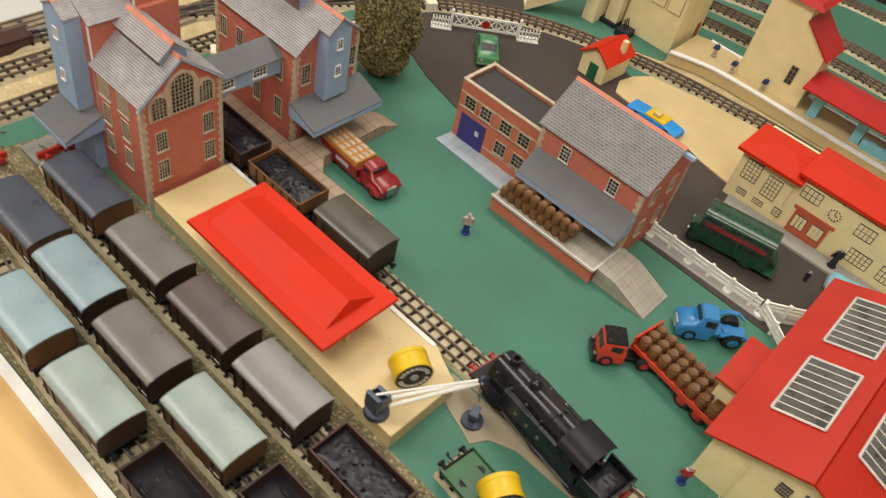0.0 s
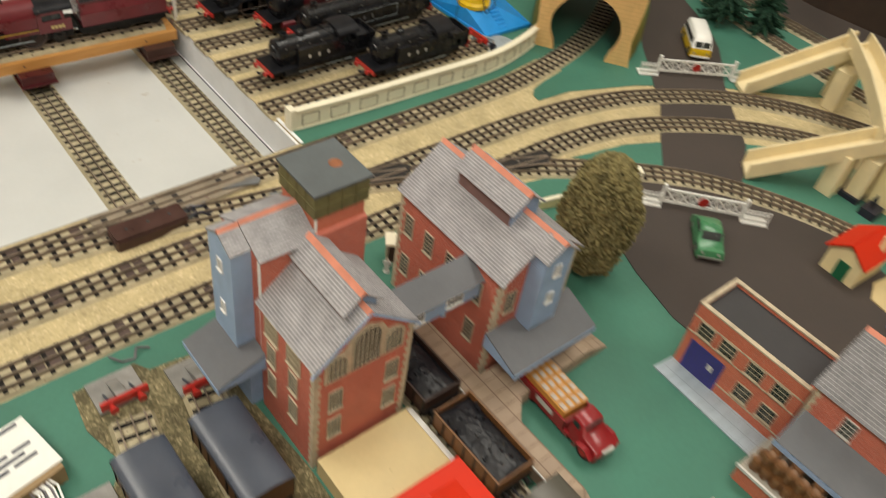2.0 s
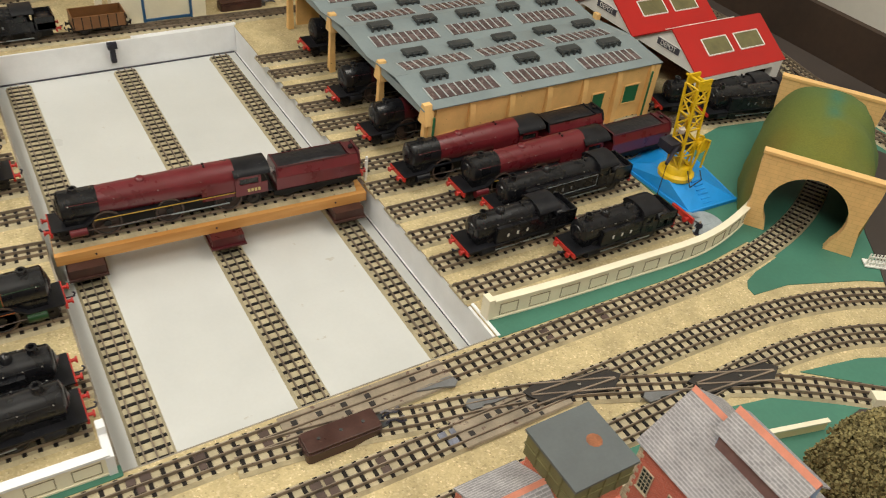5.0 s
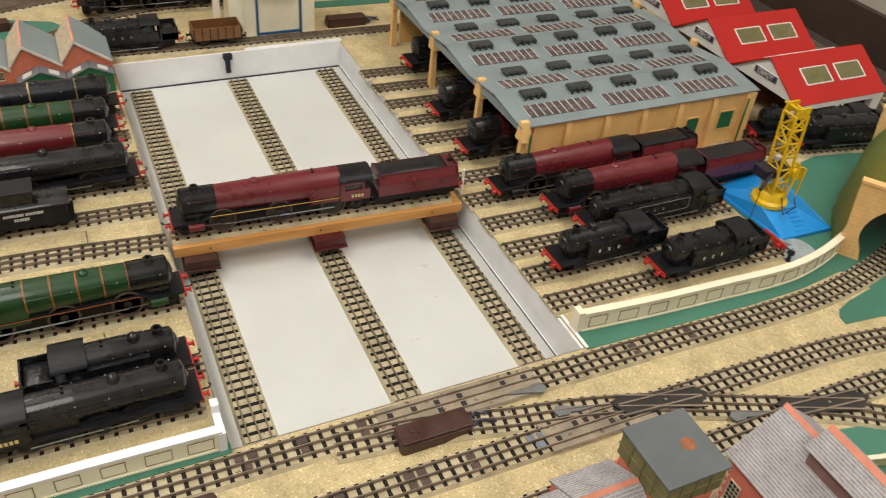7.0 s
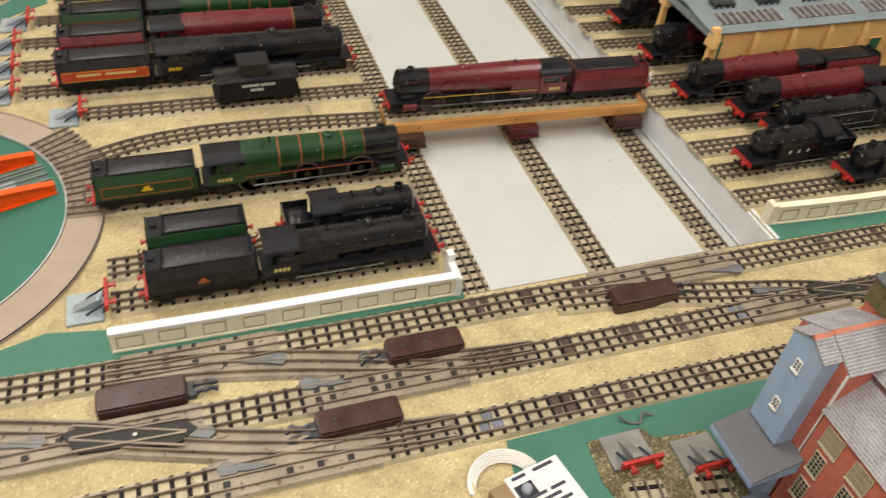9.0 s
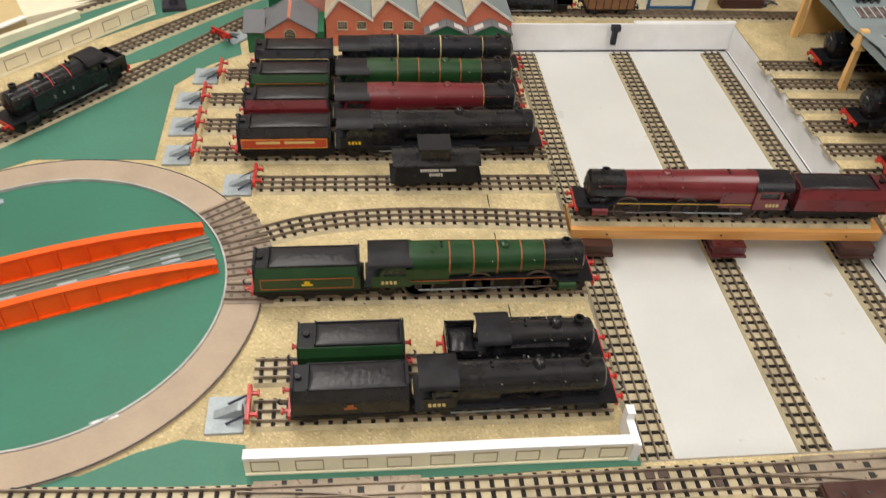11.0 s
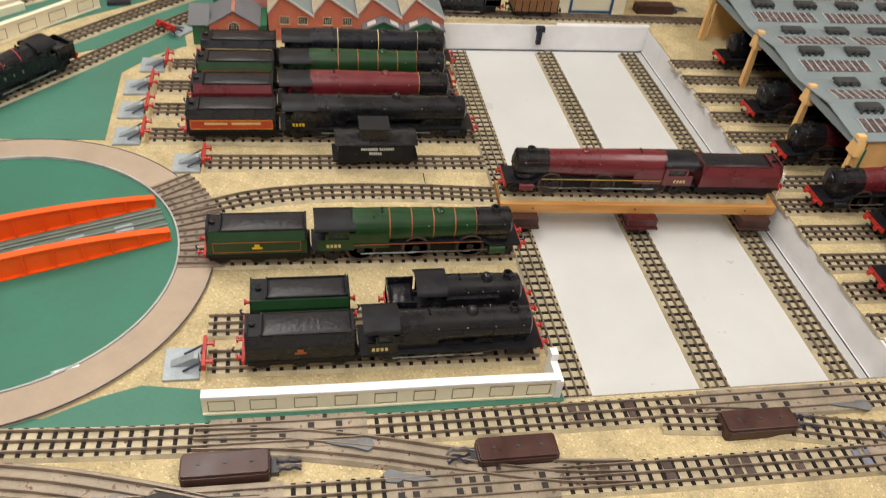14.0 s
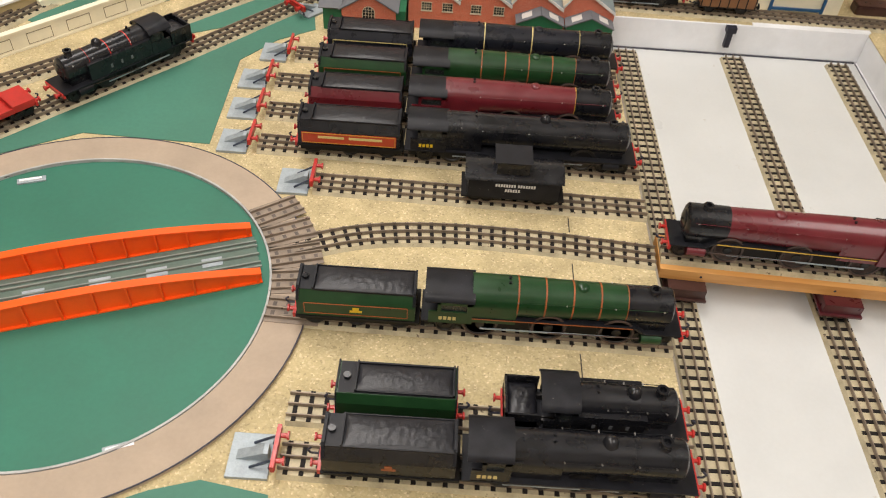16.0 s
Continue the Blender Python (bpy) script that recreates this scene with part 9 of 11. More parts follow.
def signal_box():
    ob = thing("signal_box", "mustard plastic signal box with an orange roof and outside steps", "signal box", -0.386, 0.868, 0.0007, 4)
    ob.scale = (1.0, 1.0, 1.22)
    bm = bmesh.new()
    box(bm, -0.010, 0.078, -0.030, 0.026, 0, 0.0360)
    prism(bm, [(-0.085, 0), (-0.010, 0), (-0.010, 0.0360), (-0.045, 0.0250), (-0.085, 0.0060)], "y", -0.030, 0.010)
    wl = part("wall", bm, "yellow_bld", ob, bevel=0.0006)
    for k in range(6):
        x = -0.004 + 0.0150 * k
        pieces("window_post", "yellow_bld", ob, [(x, x + 0.0030, -0.0290, -0.0260, 0.0360, 0.0570), (x, x + 0.0030, 0.0220, 0.0250, 0.0360, 0.0570)])
    boxes("window_head", "yellow_bld", ob, [(-0.006, 0.080, -0.032, -0.0290, 0.0540, 0.0580)])
    boxes("pane", "pane", ob, [(-0.002, 0.073, -0.0270, 0.0220, 0.0360, 0.0560)])
    bm = bmesh.new()
    box(bm, -0.014, 0.088, -0.040, 0.034, 0.0580, 0.0780, top=(0.022, 0.034))
    part("roof", bm, "orange", ob, bevel=0.0006)
    bm = bmesh.new()
    prism(bm, [(-0.096, 0.0300), (-0.044, 0.0360), (-0.044, 0.0400), (-0.096, 0.0340)], "y", -0.034, 0.014)
    part("porch_roof", bm, "orange", ob)
    boxes("porch_wall", "yellow_bld", ob, [(-0.090, -0.048, -0.028, 0.008, 0.0, 0.0300)])
    boxes("door", "door_green", ob, [(0.0200, 0.0330, -0.0306, -0.0299, 0, 0.0200)], "green door")
    boxes("base", "moss", ob, [(-0.050, 0.090, -0.052, -0.030, 0, 0.0010)])
    return ob


signal_box()


def left_hut():
    ob = thing("lineside_hut", "small cream hut with a red roof and pale blue window", "hut", -0.742, 0.872, 0.0007, 12)
    bm = bmesh.new()
    gable(bm, -0.030, 0.030, -0.020, 0.020, 0, 0.0270, 0.0400, "x")
    wl = part("wall", bm, "cream", ob)
    gable_roof(ob, -0.030, 0.030, -0.020, 0.020, 0.0270, 0.0410, "x", over=0.004, material="red_roof2", ridge=None, t=0.0014)
    window(wl, (0.0, -0.020, 0.0100), (1, 0, 0), 0.0200, 0.0110, 3, 2, pane_mat="ltblue")
    boxes("door", "door_green", ob, [(-0.0308, -0.030, -0.006, 0.006, 0, 0.0190)], "green door")
    boxes("chimney", "cream", ob, [(-0.004, 0.003, 0.004, 0.010, 0.030, 0.0480)])


left_hut()


def left_platform():
    ob = thing("station_platform", "cream platform with white edges and a sloping end", "platform", 0, 0, 0)
    bm = bmesh.new()
    prism(bm, [(-0.6170, 0.6100), (-0.6560, 0.6850), (-0.90, 0.36), (-0.86, 0.28)], "z", 0.0, 0.0150)
    part("platform", bm, "sand", ob, bevel=0.0005)
    for a, b in (((-0.6170, 0.6100), (-0.86, 0.28)), ((-0.6560, 0.6850), (-0.90, 0.36))):
        bm = bmesh.new()
        sweep(bm, [Vector(a), Vector(b)], [(-0.0045, 0.0145), (-0.0045, 0.0165), (0.0045, 0.0165), (0.0045, 0.0145)])
        part("white_edge", bm, "white", ob)
    bm = bmesh.new()
    v = [(-0.6170, 0.6100, 0), (-0.5430, 0.6950, 0), (-0.5930, 0.7480, 0), (-0.6560, 0.6850, 0), (-0.6170, 0.6100, 0.0148), (-0.5430, 0.6950, 0.0020), (-0.5930, 0.7480, 0.0020), (-0.6560, 0.6850, 0.0148)]
    vs = [bm.verts.new(p) for p in v]
    for f in ((3, 2, 1, 0), (4, 5, 6, 7), (0, 1, 5, 4), (1, 2, 6, 5), (2, 3, 7, 6), (3, 0, 4, 7)):
        bm.faces.new([vs[i] for i in f])
    part("ramp", bm, "ivory", ob)
    s = thing("edging_strip", "loose cream strip lying beside the wall", "strip", 0, 0, 0.0)
    bm = bmesh.new()
    sweep(bm, [Vector((-0.655, 0.545)), Vector((-0.567, 0.642))], [(-0.004, 0.0), (-0.004, 0.0100), (0.004, 0.0100), (0.004, 0.0)])
    part("strip", bm, "ivory", s)


left_platform()



# ---- vehicles and small things ----
def road_wheel(parent, x, y, r, hub="beam", w=0.0030):
    s = 1 if y > 0 else -1
    bm = bmesh.new()
    lathe(bm, (x, y, r), [(r * 0.86, -w * s), (r, -w * 0.7 * s), (r, 0), (r * 0.8, w * 0.3 * s), (r * 0.6, w * 0.2 * s)], 14, "y")
    t = part("tyre", bm, "tyre", parent, smooth=True)
    bm = bmesh.new()
    lathe(bm, (x, y, r), [(r * 0.55, 0.0), (r * 0.55, w * 0.3 * s), (r * 0.2, w * 0.5 * s)], 12, "y")
    part("hub", bm, hub, t, smooth=True)


def car_body(prof, hw, tuck=0.80):
    """A rounded body from a side outline of (x, z) points, drawn in towards the roof."""
    bm = bmesh.new()
    zmax = max(z for _, z in prof)
    rows = []
    for f in (-1.0, -0.86, 0.0, 0.86, 1.0):
        row = []
        for x, z in prof:
            k = 1.0 - (1 - tuck) * max(0.0, (z / zmax - 0.45)) / 0.55
            e = 0.94 if abs(f) == 1 else 1.0
            row.append(bm.verts.new((x * (1 if abs(f) < 1 else 0.985), f * hw * k, z * e if z > 0.004 else z)))
        rows.append(row)
    n = len(prof)
    for a, b in zip(rows, rows[1:]):
        for i in range(n):
            bm.faces.new((a[i], a[(i + 1) % n], b[(i + 1) % n], b[i]))
    bm.faces.new(rows[0])
    bm.faces.new(list(reversed(rows[-1])))
    return bm


def saloon(label, x, y, rz, paint, L=0.052, hw=0.0105, H=0.0185, z=0.0015, open_top=False, name="toy_car"):
    ob = thing(name, label, "car", x, y, z, rz)
    h = L / 2
    prof = [(-h, 0.003), (h, 0.003), (h, 0.0065), (h * 0.92, 0.0105), (h * 0.42, 0.0118), (h * 0.20, H * (0.65 if open_top else 1) * 0.98), (-h * 0.10, H * (0.62 if open_top else 1)), (-h * 0.45, H * (0.6 if open_top else 0.93)), (-h * 0.80, 0.0118), (-h * 0.98, 0.0085)]
    part("body", car_body(prof, hw), paint, ob, smooth=True, flat_angle=50)
    if not open_top:
        boxes("side_window", "pane", ob, [(-h * 0.42, h * 0.24, -hw * 0.90, hw * 0.90, 0.0128, H * 0.86)])
        bm = bmesh.new()
        prism(bm, [(h * 0.40, 0.0124), (h * 0.43, 0.0124), (h * 0.25, H * 0.92), (h * 0.22, H * 0.92)], "y", -hw * 0.72, hw * 0.72)
        part("windscreen", bm, "pane", ob)
    for s in (-1, 1):
        bm = bmesh.new()
        lathe(bm, (h * 0.95, s * hw * 0.6, 0.0082), [(0.0014, 0), (0.0012, 0.0010), (0.0004, 0.0016)], 8, "x")
        part("headlight", bm, "steel", ob)
        for xx in (-h * 0.58, h * 0.60):
            road_wheel(ob, xx, s * hw * 0.92, 0.0048, "steel")
    for xx in (h - 0.0004, -h - 0.0014):
        boxes("bumper", "steel", ob, [(xx, xx + 0.0018, -hw * 0.92, hw * 0.92, 0.0038, 0.0056)], bevel=0.0003)
    return ob


saloon("green toy saloon car parked by the level crossing", 0.492, -0.3085, 223, "car_green", L=0.050, hw=0.0115, H=0.0190)
saloon("light blue and cream toy car outside the station", 0.494, -0.738, -80, "ltblue", L=0.050, open_top=True)
saloon("blue and white toy car behind the fence", 0.475, -0.752, -60, "ltblue", L=0.050)


def racer():
    ob = thing("toy_car", "blue and yellow toy record car on the sand", "car", 0.5510, -0.490, 0.0028, -90)
    h = 0.030
    prof = [(-h, 0.002), (h, 0.002), (h * 0.98, 0.007), (h * 0.5, 0.010), (-h * 0.5, 0.010), (-h * 0.98, 0.0085)]
    part("body", car_body(prof, 0.0112), "crane_blue", ob, smooth=True)
    boxes("panel", "yellow", ob, [(-h * 0.30, h * 0.45, -0.0085, 0.0085, 0.0095, 0.0112)], "yellow middle panel", bevel=0.0008)
    boxes("cockpit", "plate", ob, [(-h * 0.10, h * 0.15, -0.004, 0.004, 0.0110, 0.0140)], bevel=0.001)
    for s in (-1, 1):
        for xx in (-h * 0.6, h * 0.6):
            road_wheel(ob, xx, s * 0.0102, 0.0042, "steel")


racer()


def camper():
    ob = thing("toy_van", "white and yellow-orange toy camper van by the far crossing", "van", 0.776, -0.079, 0.0015, 228)
    prof = [(-0.027, 0.003), (0.027, 0.003), (0.0285, 0.009), (0.0270, 0.0135), (-0.0265, 0.0135), (-0.028, 0.009)]
    bm = car_body(prof, 0.0120, 0.92)
    part("body", bm, "yellow", ob, smooth=True, flat_angle=50)
    prof = [(-0.0265, 0.0134), (0.0270, 0.0134), (0.0235, 0.0205), (0.0195, 0.0250), (0.0120, 0.0268), (-0.0190, 0.0268), (-0.0245, 0.0250), (-0.0260, 0.0205)]
    bm = car_body(prof, 0.0118, 0.80)
    part("upper_body", bm, "white_pl", ob, smooth=True, flat_angle=50)
    for s in (-1, 1):
        pieces("side_window", "pane", ob, [(xx - 0.0034, xx + 0.0034, s * 0.0112 - 0.0006, s * 0.0112 + 0.0006, 0.0160, 0.0208) for xx in (-0.0190, -0.0105, -0.0020, 0.0065, 0.0150)])
        bm = bmesh.new()
        prism(bm, [(0.0262, 0.0152), (0.0270, 0.0152), (0.0246, 0.0205), (0.0238, 0.0205)], "y", s * 0.0046 - 0.0040, s * 0.0046 + 0.0040)
        part("windscreen", bm, "pane", ob)
        bm = bmesh.new()
        lathe(bm, (0.0272, s * 0.0078, 0.0085), [(0.0018, 0), (0.0016, 0.0010), (0.0004, 0.0016)], 10, "x")
        part("headlight", bm, "steel", ob, smooth=True)
        for xx in (-0.017, 0.017):
            road_wheel(ob, xx, s * 0.0115, 0.0050, "steel")
    boxes("bumper", "white_pl", ob, [(0.0272, 0.0290, -0.0105, 0.0105, 0.0036, 0.0054)], bevel=0.0004)


camper()


def crate_lorry():
    ob = thing("toy_lorry", "dark red toy lorry loaded with orange crates", "lorry", 0.2540, -0.3640, 0.0007, -93)
    bm = bmesh.new()
    box(bm, -0.036, 0.016, -0.0125, 0.0125, 0.0055, 0.0085)
    box(bm, -0.036, 0.012, -0.0125, -0.0110, 0.0085, 0.0160)
    box(bm, -0.036, 0.012, 0.0110, 0.0125, 0.0085, 0.0160)
    box(bm, 0.0105, 0.0120, -0.0125, 0.0125, 0.0085, 0.0170)
    part("body", bm, "lorry_red", ob, bevel=0.0004)
    prof = [(0.013, 0.005), (0.040, 0.005), (0.041, 0.012), (0.038, 0.0150), (0.027, 0.0160), (0.0235, 0.0240), (0.0140, 0.0245), (0.013, 0.015)]
    cab = part("cab", car_body(prof, 0.0105, 0.84), "lorry_red", ob, smooth=True, flat_angle=50)
    boxes("window", "pane", cab, [(0.0150, 0.0215, -0.0094, 0.0094, 0.0170, 0.0220), (0.0238, 0.0255, -0.0075, 0.0075, 0.0170, 0.0225)])
    boxes("radiator", "steel", ob, [(0.0400, 0.0420, -0.0050, 0.0050, 0.0055, 0.0135)], bevel=0.0006)
    for s in (-1, 1):
        for xx in (-0.022, 0.031):
            road_wheel(ob, xx, s * 0.0110, 0.0060, "beam")
        bm = bmesh.new()
        prism(bm, [(0.0225, 0.0060), (0.0250, 0.0115), (0.0330, 0.0125), (0.0390, 0.0085), (0.0390, 0.0070), (0.0330, 0.0110), (0.0260, 0.0100), (0.0240, 0.0060)], "y", s * 0.0110 - 0.0030, s * 0.0110 + 0.0030)
        part("mudguard", bm, "lorry_red", ob)
        boxes("side_panel", "plate_w", ob, [(-0.016, 0.000, s * 0.0126 - 0.0002, s * 0.0126 + 0.0002, 0.0100, 0.0140)])
    first = None
    for i in range(5):
        for j in range(4):
            for k in range(2):
                bmx = None
                x, y, z = -0.0325 + 0.0090 * i, -0.0083 + 0.0056 * j, 0.0093 + 0.0058 * k + 0.0007
                m = Matrix(ob.matrix_basis) @ Matrix.Translation((x, y, z - 0.0007))
                if first is None:
                    first = thing("crate", "small orange crate with pale bottles on the red lorry", "crate", group="crates on the lorry")
                    boxes("case", "crate", first, [(-0.0041, 0.0041, -0.0026, 0.0026, 0, 0.0055)], bevel=0.0003)
                    boxes("bottle_layer", "fig_skin", first, [(-0.0030, 0.0030, -0.0016, 0.0016, 0.0052, 0.0062)], bevel=0.0004)
                    first.matrix_basis = m
                else:
                    copy_thing(first, m)


crate_lorry()


def barrel_lorry():
    ob = thing("toy_lorry", "orange-red articulated toy lorry carrying brown barrels", "lorry", 0.2945, -0.6340, 0.0007, 80.5)
    # the tractor is turned sharply against the trailer
    prof = [(-0.0105, 0.006), (0.0120, 0.006), (0.0130, 0.016), (0.0105, 0.0275), (-0.0085, 0.0285), (-0.0105, 0.018)]
    cab = part("cab", car_body(prof, 0.0110, 0.90), "orange_red", ob, smooth=True, flat_angle=45)
    cab.matrix_basis = pose(0.0070, 0.0290, 0, 0, 0, 50) @ Matrix.Scale(0.88, 4)
    boxes("cab_roof", "blk", cab, [(-0.0088, 0.0098, -0.0094, 0.0094, 0.0280, 0.0294)], bevel=0.0006)
    boxes("window", "pane", cab, [(-0.0060, 0.0040, -0.0104, 0.0104, 0.0180, 0.0255), (0.0105, 0.0124, -0.0082, 0.0082, 0.0180, 0.0255)])
    boxes("grille", "blk", cab, [(0.0115, 0.0160, -0.0108, 0.0108, 0.0035, 0.0100)], bevel=0.0008)
    for s in (-1, 1):
        bm = bmesh.new()
        tube(bm, (0.0140, s * 0.0080, 0.0125), (0.0155, s * 0.0080, 0.0125), 0.0017, 8)
        part("headlight", bm, "steel", cab)
    boxes("chassis", "chassis", cab, [(-0.038, 0.008, -0.0060, 0.0060, 0.0045, 0.0075)])
    tr = boxes("trailer", "orange_red", ob, [(-0.0790, 0.0, -0.0150, 0.0150, 0.0100, 0.0125), (-0.0790, 0.0, -0.0156, -0.0144, 0.0125, 0.0150), (-0.0790, 0.0, 0.0144, 0.0156, 0.0125, 0.0150), (-0.0015, 0.0, -0.0156, 0.0156, 0.0125, 0.0235)], bevel=0.0003)
    boxes("trailer_frame", "orange_red", tr, [(-0.0750, -0.0080, -0.0050, 0.0050, 0.0060, 0.0100)])
    for s in (-1, 1):
        for xx in (0.0040, -0.0290):
            road_wheel(cab, xx, s * 0.0105, 0.0068, "beam", 0.0042)
        for xx in (-0.0520, -0.0670):
            road_wheel(ob, xx, s * 0.0135, 0.0068, "beam", 0.0042)
    first = None
    for i in range(8):
        for j in range(3):
            m = Matrix(ob.matrix_basis) @ Matrix.Translation((-0.0066 - 0.0094 * i, -0.0094 + 0.0094 * j, 0.0126))
            if first is None:
                first = thing("barrel", "dark brown barrel standing on the lorry trailer", "barrel", group="barrels on the lorry")
                bm = bmesh.new()
                barrel(bm, 0, 0, 0, 0.0046, 0.0105)
                part("cask", bm, "barrel", first, smooth=True)
                for zz in (0.0020, 0.0085):
                    bm = bmesh.new()
                    lathe(bm, (0, 0, zz), [(0.00425, -0.0004), (0.00450, -0.0003), (0.00450, 0.0003), (0.00425, 0.0004)], 12)
                    part("hoop", bm, "barrel", first)
                first.matrix_basis = m
            else:
                copy_thing(first, m)


barrel_lorry()


def blue_tractor():
    ob = thing("toy_lorry", "blue die-cast toy tractor unit without a trailer", "lorry", 0.3510, -0.6660, 0.0007, 127)
    ob.scale = (0.9, 0.9, 0.9)
    prof = [(0.004, 0.005), (0.032, 0.005), (0.033, 0.013), (0.030, 0.0175), (0.020, 0.0190), (0.015, 0.0290), (0.002, 0.0290), (0.001, 0.018)]
    cab = part("cab", car_body(prof, 0.0118, 0.80), "blue_die", ob, smooth=True, flat_angle=50)
    boxes("window", "pane", cab, [(0.0030, 0.0120, -0.0108, 0.0108, 0.0200, 0.0265), (0.0155, 0.0180, -0.0080, 0.0080, 0.0200, 0.0270)])
    boxes("grille", "zinc", ob, [(0.0320, 0.0335, -0.0055, 0.0055, 0.0065, 0.0140)], bevel=0.0004)
    boxes("chassis", "blue_die", ob, [(-0.030, 0.004, -0.0070, 0.0070, 0.0060, 0.0095)], bevel=0.0006)
    for s in (-1, 1):
        road_wheel(ob, 0.0210, s * 0.0112, 0.0066, "blue_die", 0.0040)
        road_wheel(ob, -0.0170, s * 0.0118, 0.0085, "blue_die", 0.0055)
        bm = bmesh.new()
        prism(bm, [(-0.030, 0.0120), (-0.022, 0.0180), (-0.012, 0.0180), (-0.004, 0.0120), (-0.004, 0.0135), (-0.012, 0.0195), (-0.022, 0.0195), (-0.030, 0.0135)], "y", s * 0.0120 - 0.0035, s * 0.0120 + 0.0010)
        part("mudguard", bm, "blue_die", ob)
    bm = bmesh.new()
    lathe(bm, (-0.015, 0, 0.0095), [(0.0060, 0), (0.0060, 0.0014), (0.0030, 0.0020)], 14)
    part("turntable_plate", bm, "blue_die", ob)


blue_tractor()


def toy_bus():
    ob = thing("toy_bus", "dark green double-deck toy bus with red window band", "bus", 0.4500, -0.6290, 0.0015, 101)
    h, w = 0.035, 0.0130
    boxes("lower_deck", "bus_green", ob, [(-h, h * 0.72, -w, w, 0.0060, 0.0180)], bevel=0.0010)
    boxes("window_band", "pane", ob, [(-h + 0.002, h * 0.70, -w - 0.0002, w + 0.0002, 0.0180, 0.0225)])
    boxes("upper_deck", "bus_green", ob, [(-h, h * 0.78, -w, w, 0.0225, 0.0290)], bevel=0.0008)
    boxes("advert_band", "lorry_red", ob, [(-h + 0.004, h * 0.66, -w - 0.0004, w + 0.0004, 0.0238, 0.0276)], "dull red side band")
    boxes("window_band", "pane", ob, [(-h + 0.002, h * 0.76, -w + 0.0002, w - 0.0002, 0.0290, 0.0335)])
    for k in range(8):
        x = -h + 0.002 + (h * 1.74 - 0.002) * k / 7
        for s in (-1, 1):
            pieces("window_pillar", "bus_green", ob, [(x - 0.0008, x + 0.0008, s * w - 0.0007, s * w + 0.0004, 0.0180, 0.0225), (x - 0.0008, x + 0.0008, s * w - 0.0007, s * w + 0.0003, 0.0290, 0.0335)])
    bm = bmesh.new()
    arc = [((w + 0.0004) * math.sin(t), 0.0330 + 0.0045 * math.cos(t)) for t in (radians(-90 + 180 * k / 10) for k in range(11))]
    prism(bm, arc, "x", -h - 0.0003, h * 0.79)
    part("roof", bm, "bus_green", ob, smooth=True)
    boxes("bonnet", "bus_green", ob, [(h * 0.72, h, -0.0070, 0.0070, 0.0060, 0.0150)], bevel=0.0014)
    boxes("driver_cab", "bus_green", ob, [(h * 0.72, h * 0.92, 0.0010, w, 0.0060, 0.0220)], bevel=0.0012)
    bm = bmesh.new()
    for s in (-1, 1):
        tube(bm, (h * 0.98, s * 0.0090, 0.0095), (h * 1.02, s * 0.0090, 0.0095), 0.0018, 8)
    part("headlight", bm, "steel", ob)
    bm = bmesh.new()
    for k in range(6):
        box(bm, -h - 0.010 + 0.0016 * k, -h - 0.0084 + 0.0016 * k, -0.0120, 0.0020, 0.0060 + 0.0026 * k, 0.0070 + 0.0026 * k)
    box(bm, -h - 0.011, -h, -w, w, 0.0050, 0.0062)
    part("rear_stair", bm, "bus_green", ob)
    for s in (-1, 1):
        for xx in (-h * 0.58, h * 0.80):
            road_wheel(ob, xx, s * (w - 0.001), 0.0062, "bus_green")


toy_bus()


def figure(x, y, z, h, coat, legs, label, name="toy_figure", lean=0.0, base=True):
    """A simple moulded figure, one plain mesh."""
    bm = bmesh.new()
    if base:
        lathe(bm, (0, 0, 0), [(h * 0.20, 0), (h * 0.18, h * 0.04)], 10)
    box(bm, -h * 0.07, h * 0.07, -h * 0.12, h * 0.12, h * 0.03, h * 0.48, top=(0.0, h * 0.02))
    box(bm, -h * 0.09, h * 0.09, -h * 0.16, h * 0.16, h * 0.46, h * 0.80, top=(h * 0.02, h * 0.03))
    lathe(bm, (0, 0, h * 0.80), [(h * 0.04, 0), (h * 0.08, h * 0.06), (h * 0.08, h * 0.14), (h * 0.03, h * 0.20)], 8)
    for s in (-1, 1):
        tube(bm, (0, s * h * 0.16, h * 0.76), (h * 0.06, s * h * 0.21, h * 0.46), h * 0.045, 6)
    ob = part(name, bm, coat, None, smooth=True)
    ob.matrix_basis = pose(x, y, z, 0, lean, 40)
    me = ob.data
    me.materials.append(M[legs])
    me.materials.append(M["fig_skin"])
    for p in me.polygons:
        p.material_index = 1 if p.center.z < h * 0.46 else 2 if p.center.z > h * 0.80 else 0
    return tagged(ob, label, "figure", "toy figures")


figure(0.276, -0.470, 0.0007, 0.022, "fig_skin", "fig_blue", "small painted toy railwayman standing on the green yard")
figure(0.222, -0.715, 0.0007, 0.020, "fig_red", "fig_blue", "small toy figure in red and blue beside the shed")
figure(0.514, -0.708, 0.004, 0.022, "fig_dark", "fig_dark", "dark toy figure on the station pavement")
figure(0.478, -0.698, 0.0015, 0.012, "fig_dark", "fig_dark", "tiny dark toy dog on the road", "toy_dog")
for x, y, c in ((0.715, -0.470, "fig_blue"), (0.703, -0.500, "fig_blue"), (0.703, -0.540, "fig_blue"), (0.712, -0.562, "fig_skin")):
    figure(x, y, 0.0150, 0.016, c, "fig_skin", "tiny painted passenger figure on the station platform", "toy_figure")
for x, y in ((-0.700, 0.515), (-0.712, 0.510)):
    figure(x, y, 0.0150, 0.022, "fig_blue", "fig_blue", "blue toy passenger figure on the far platform")
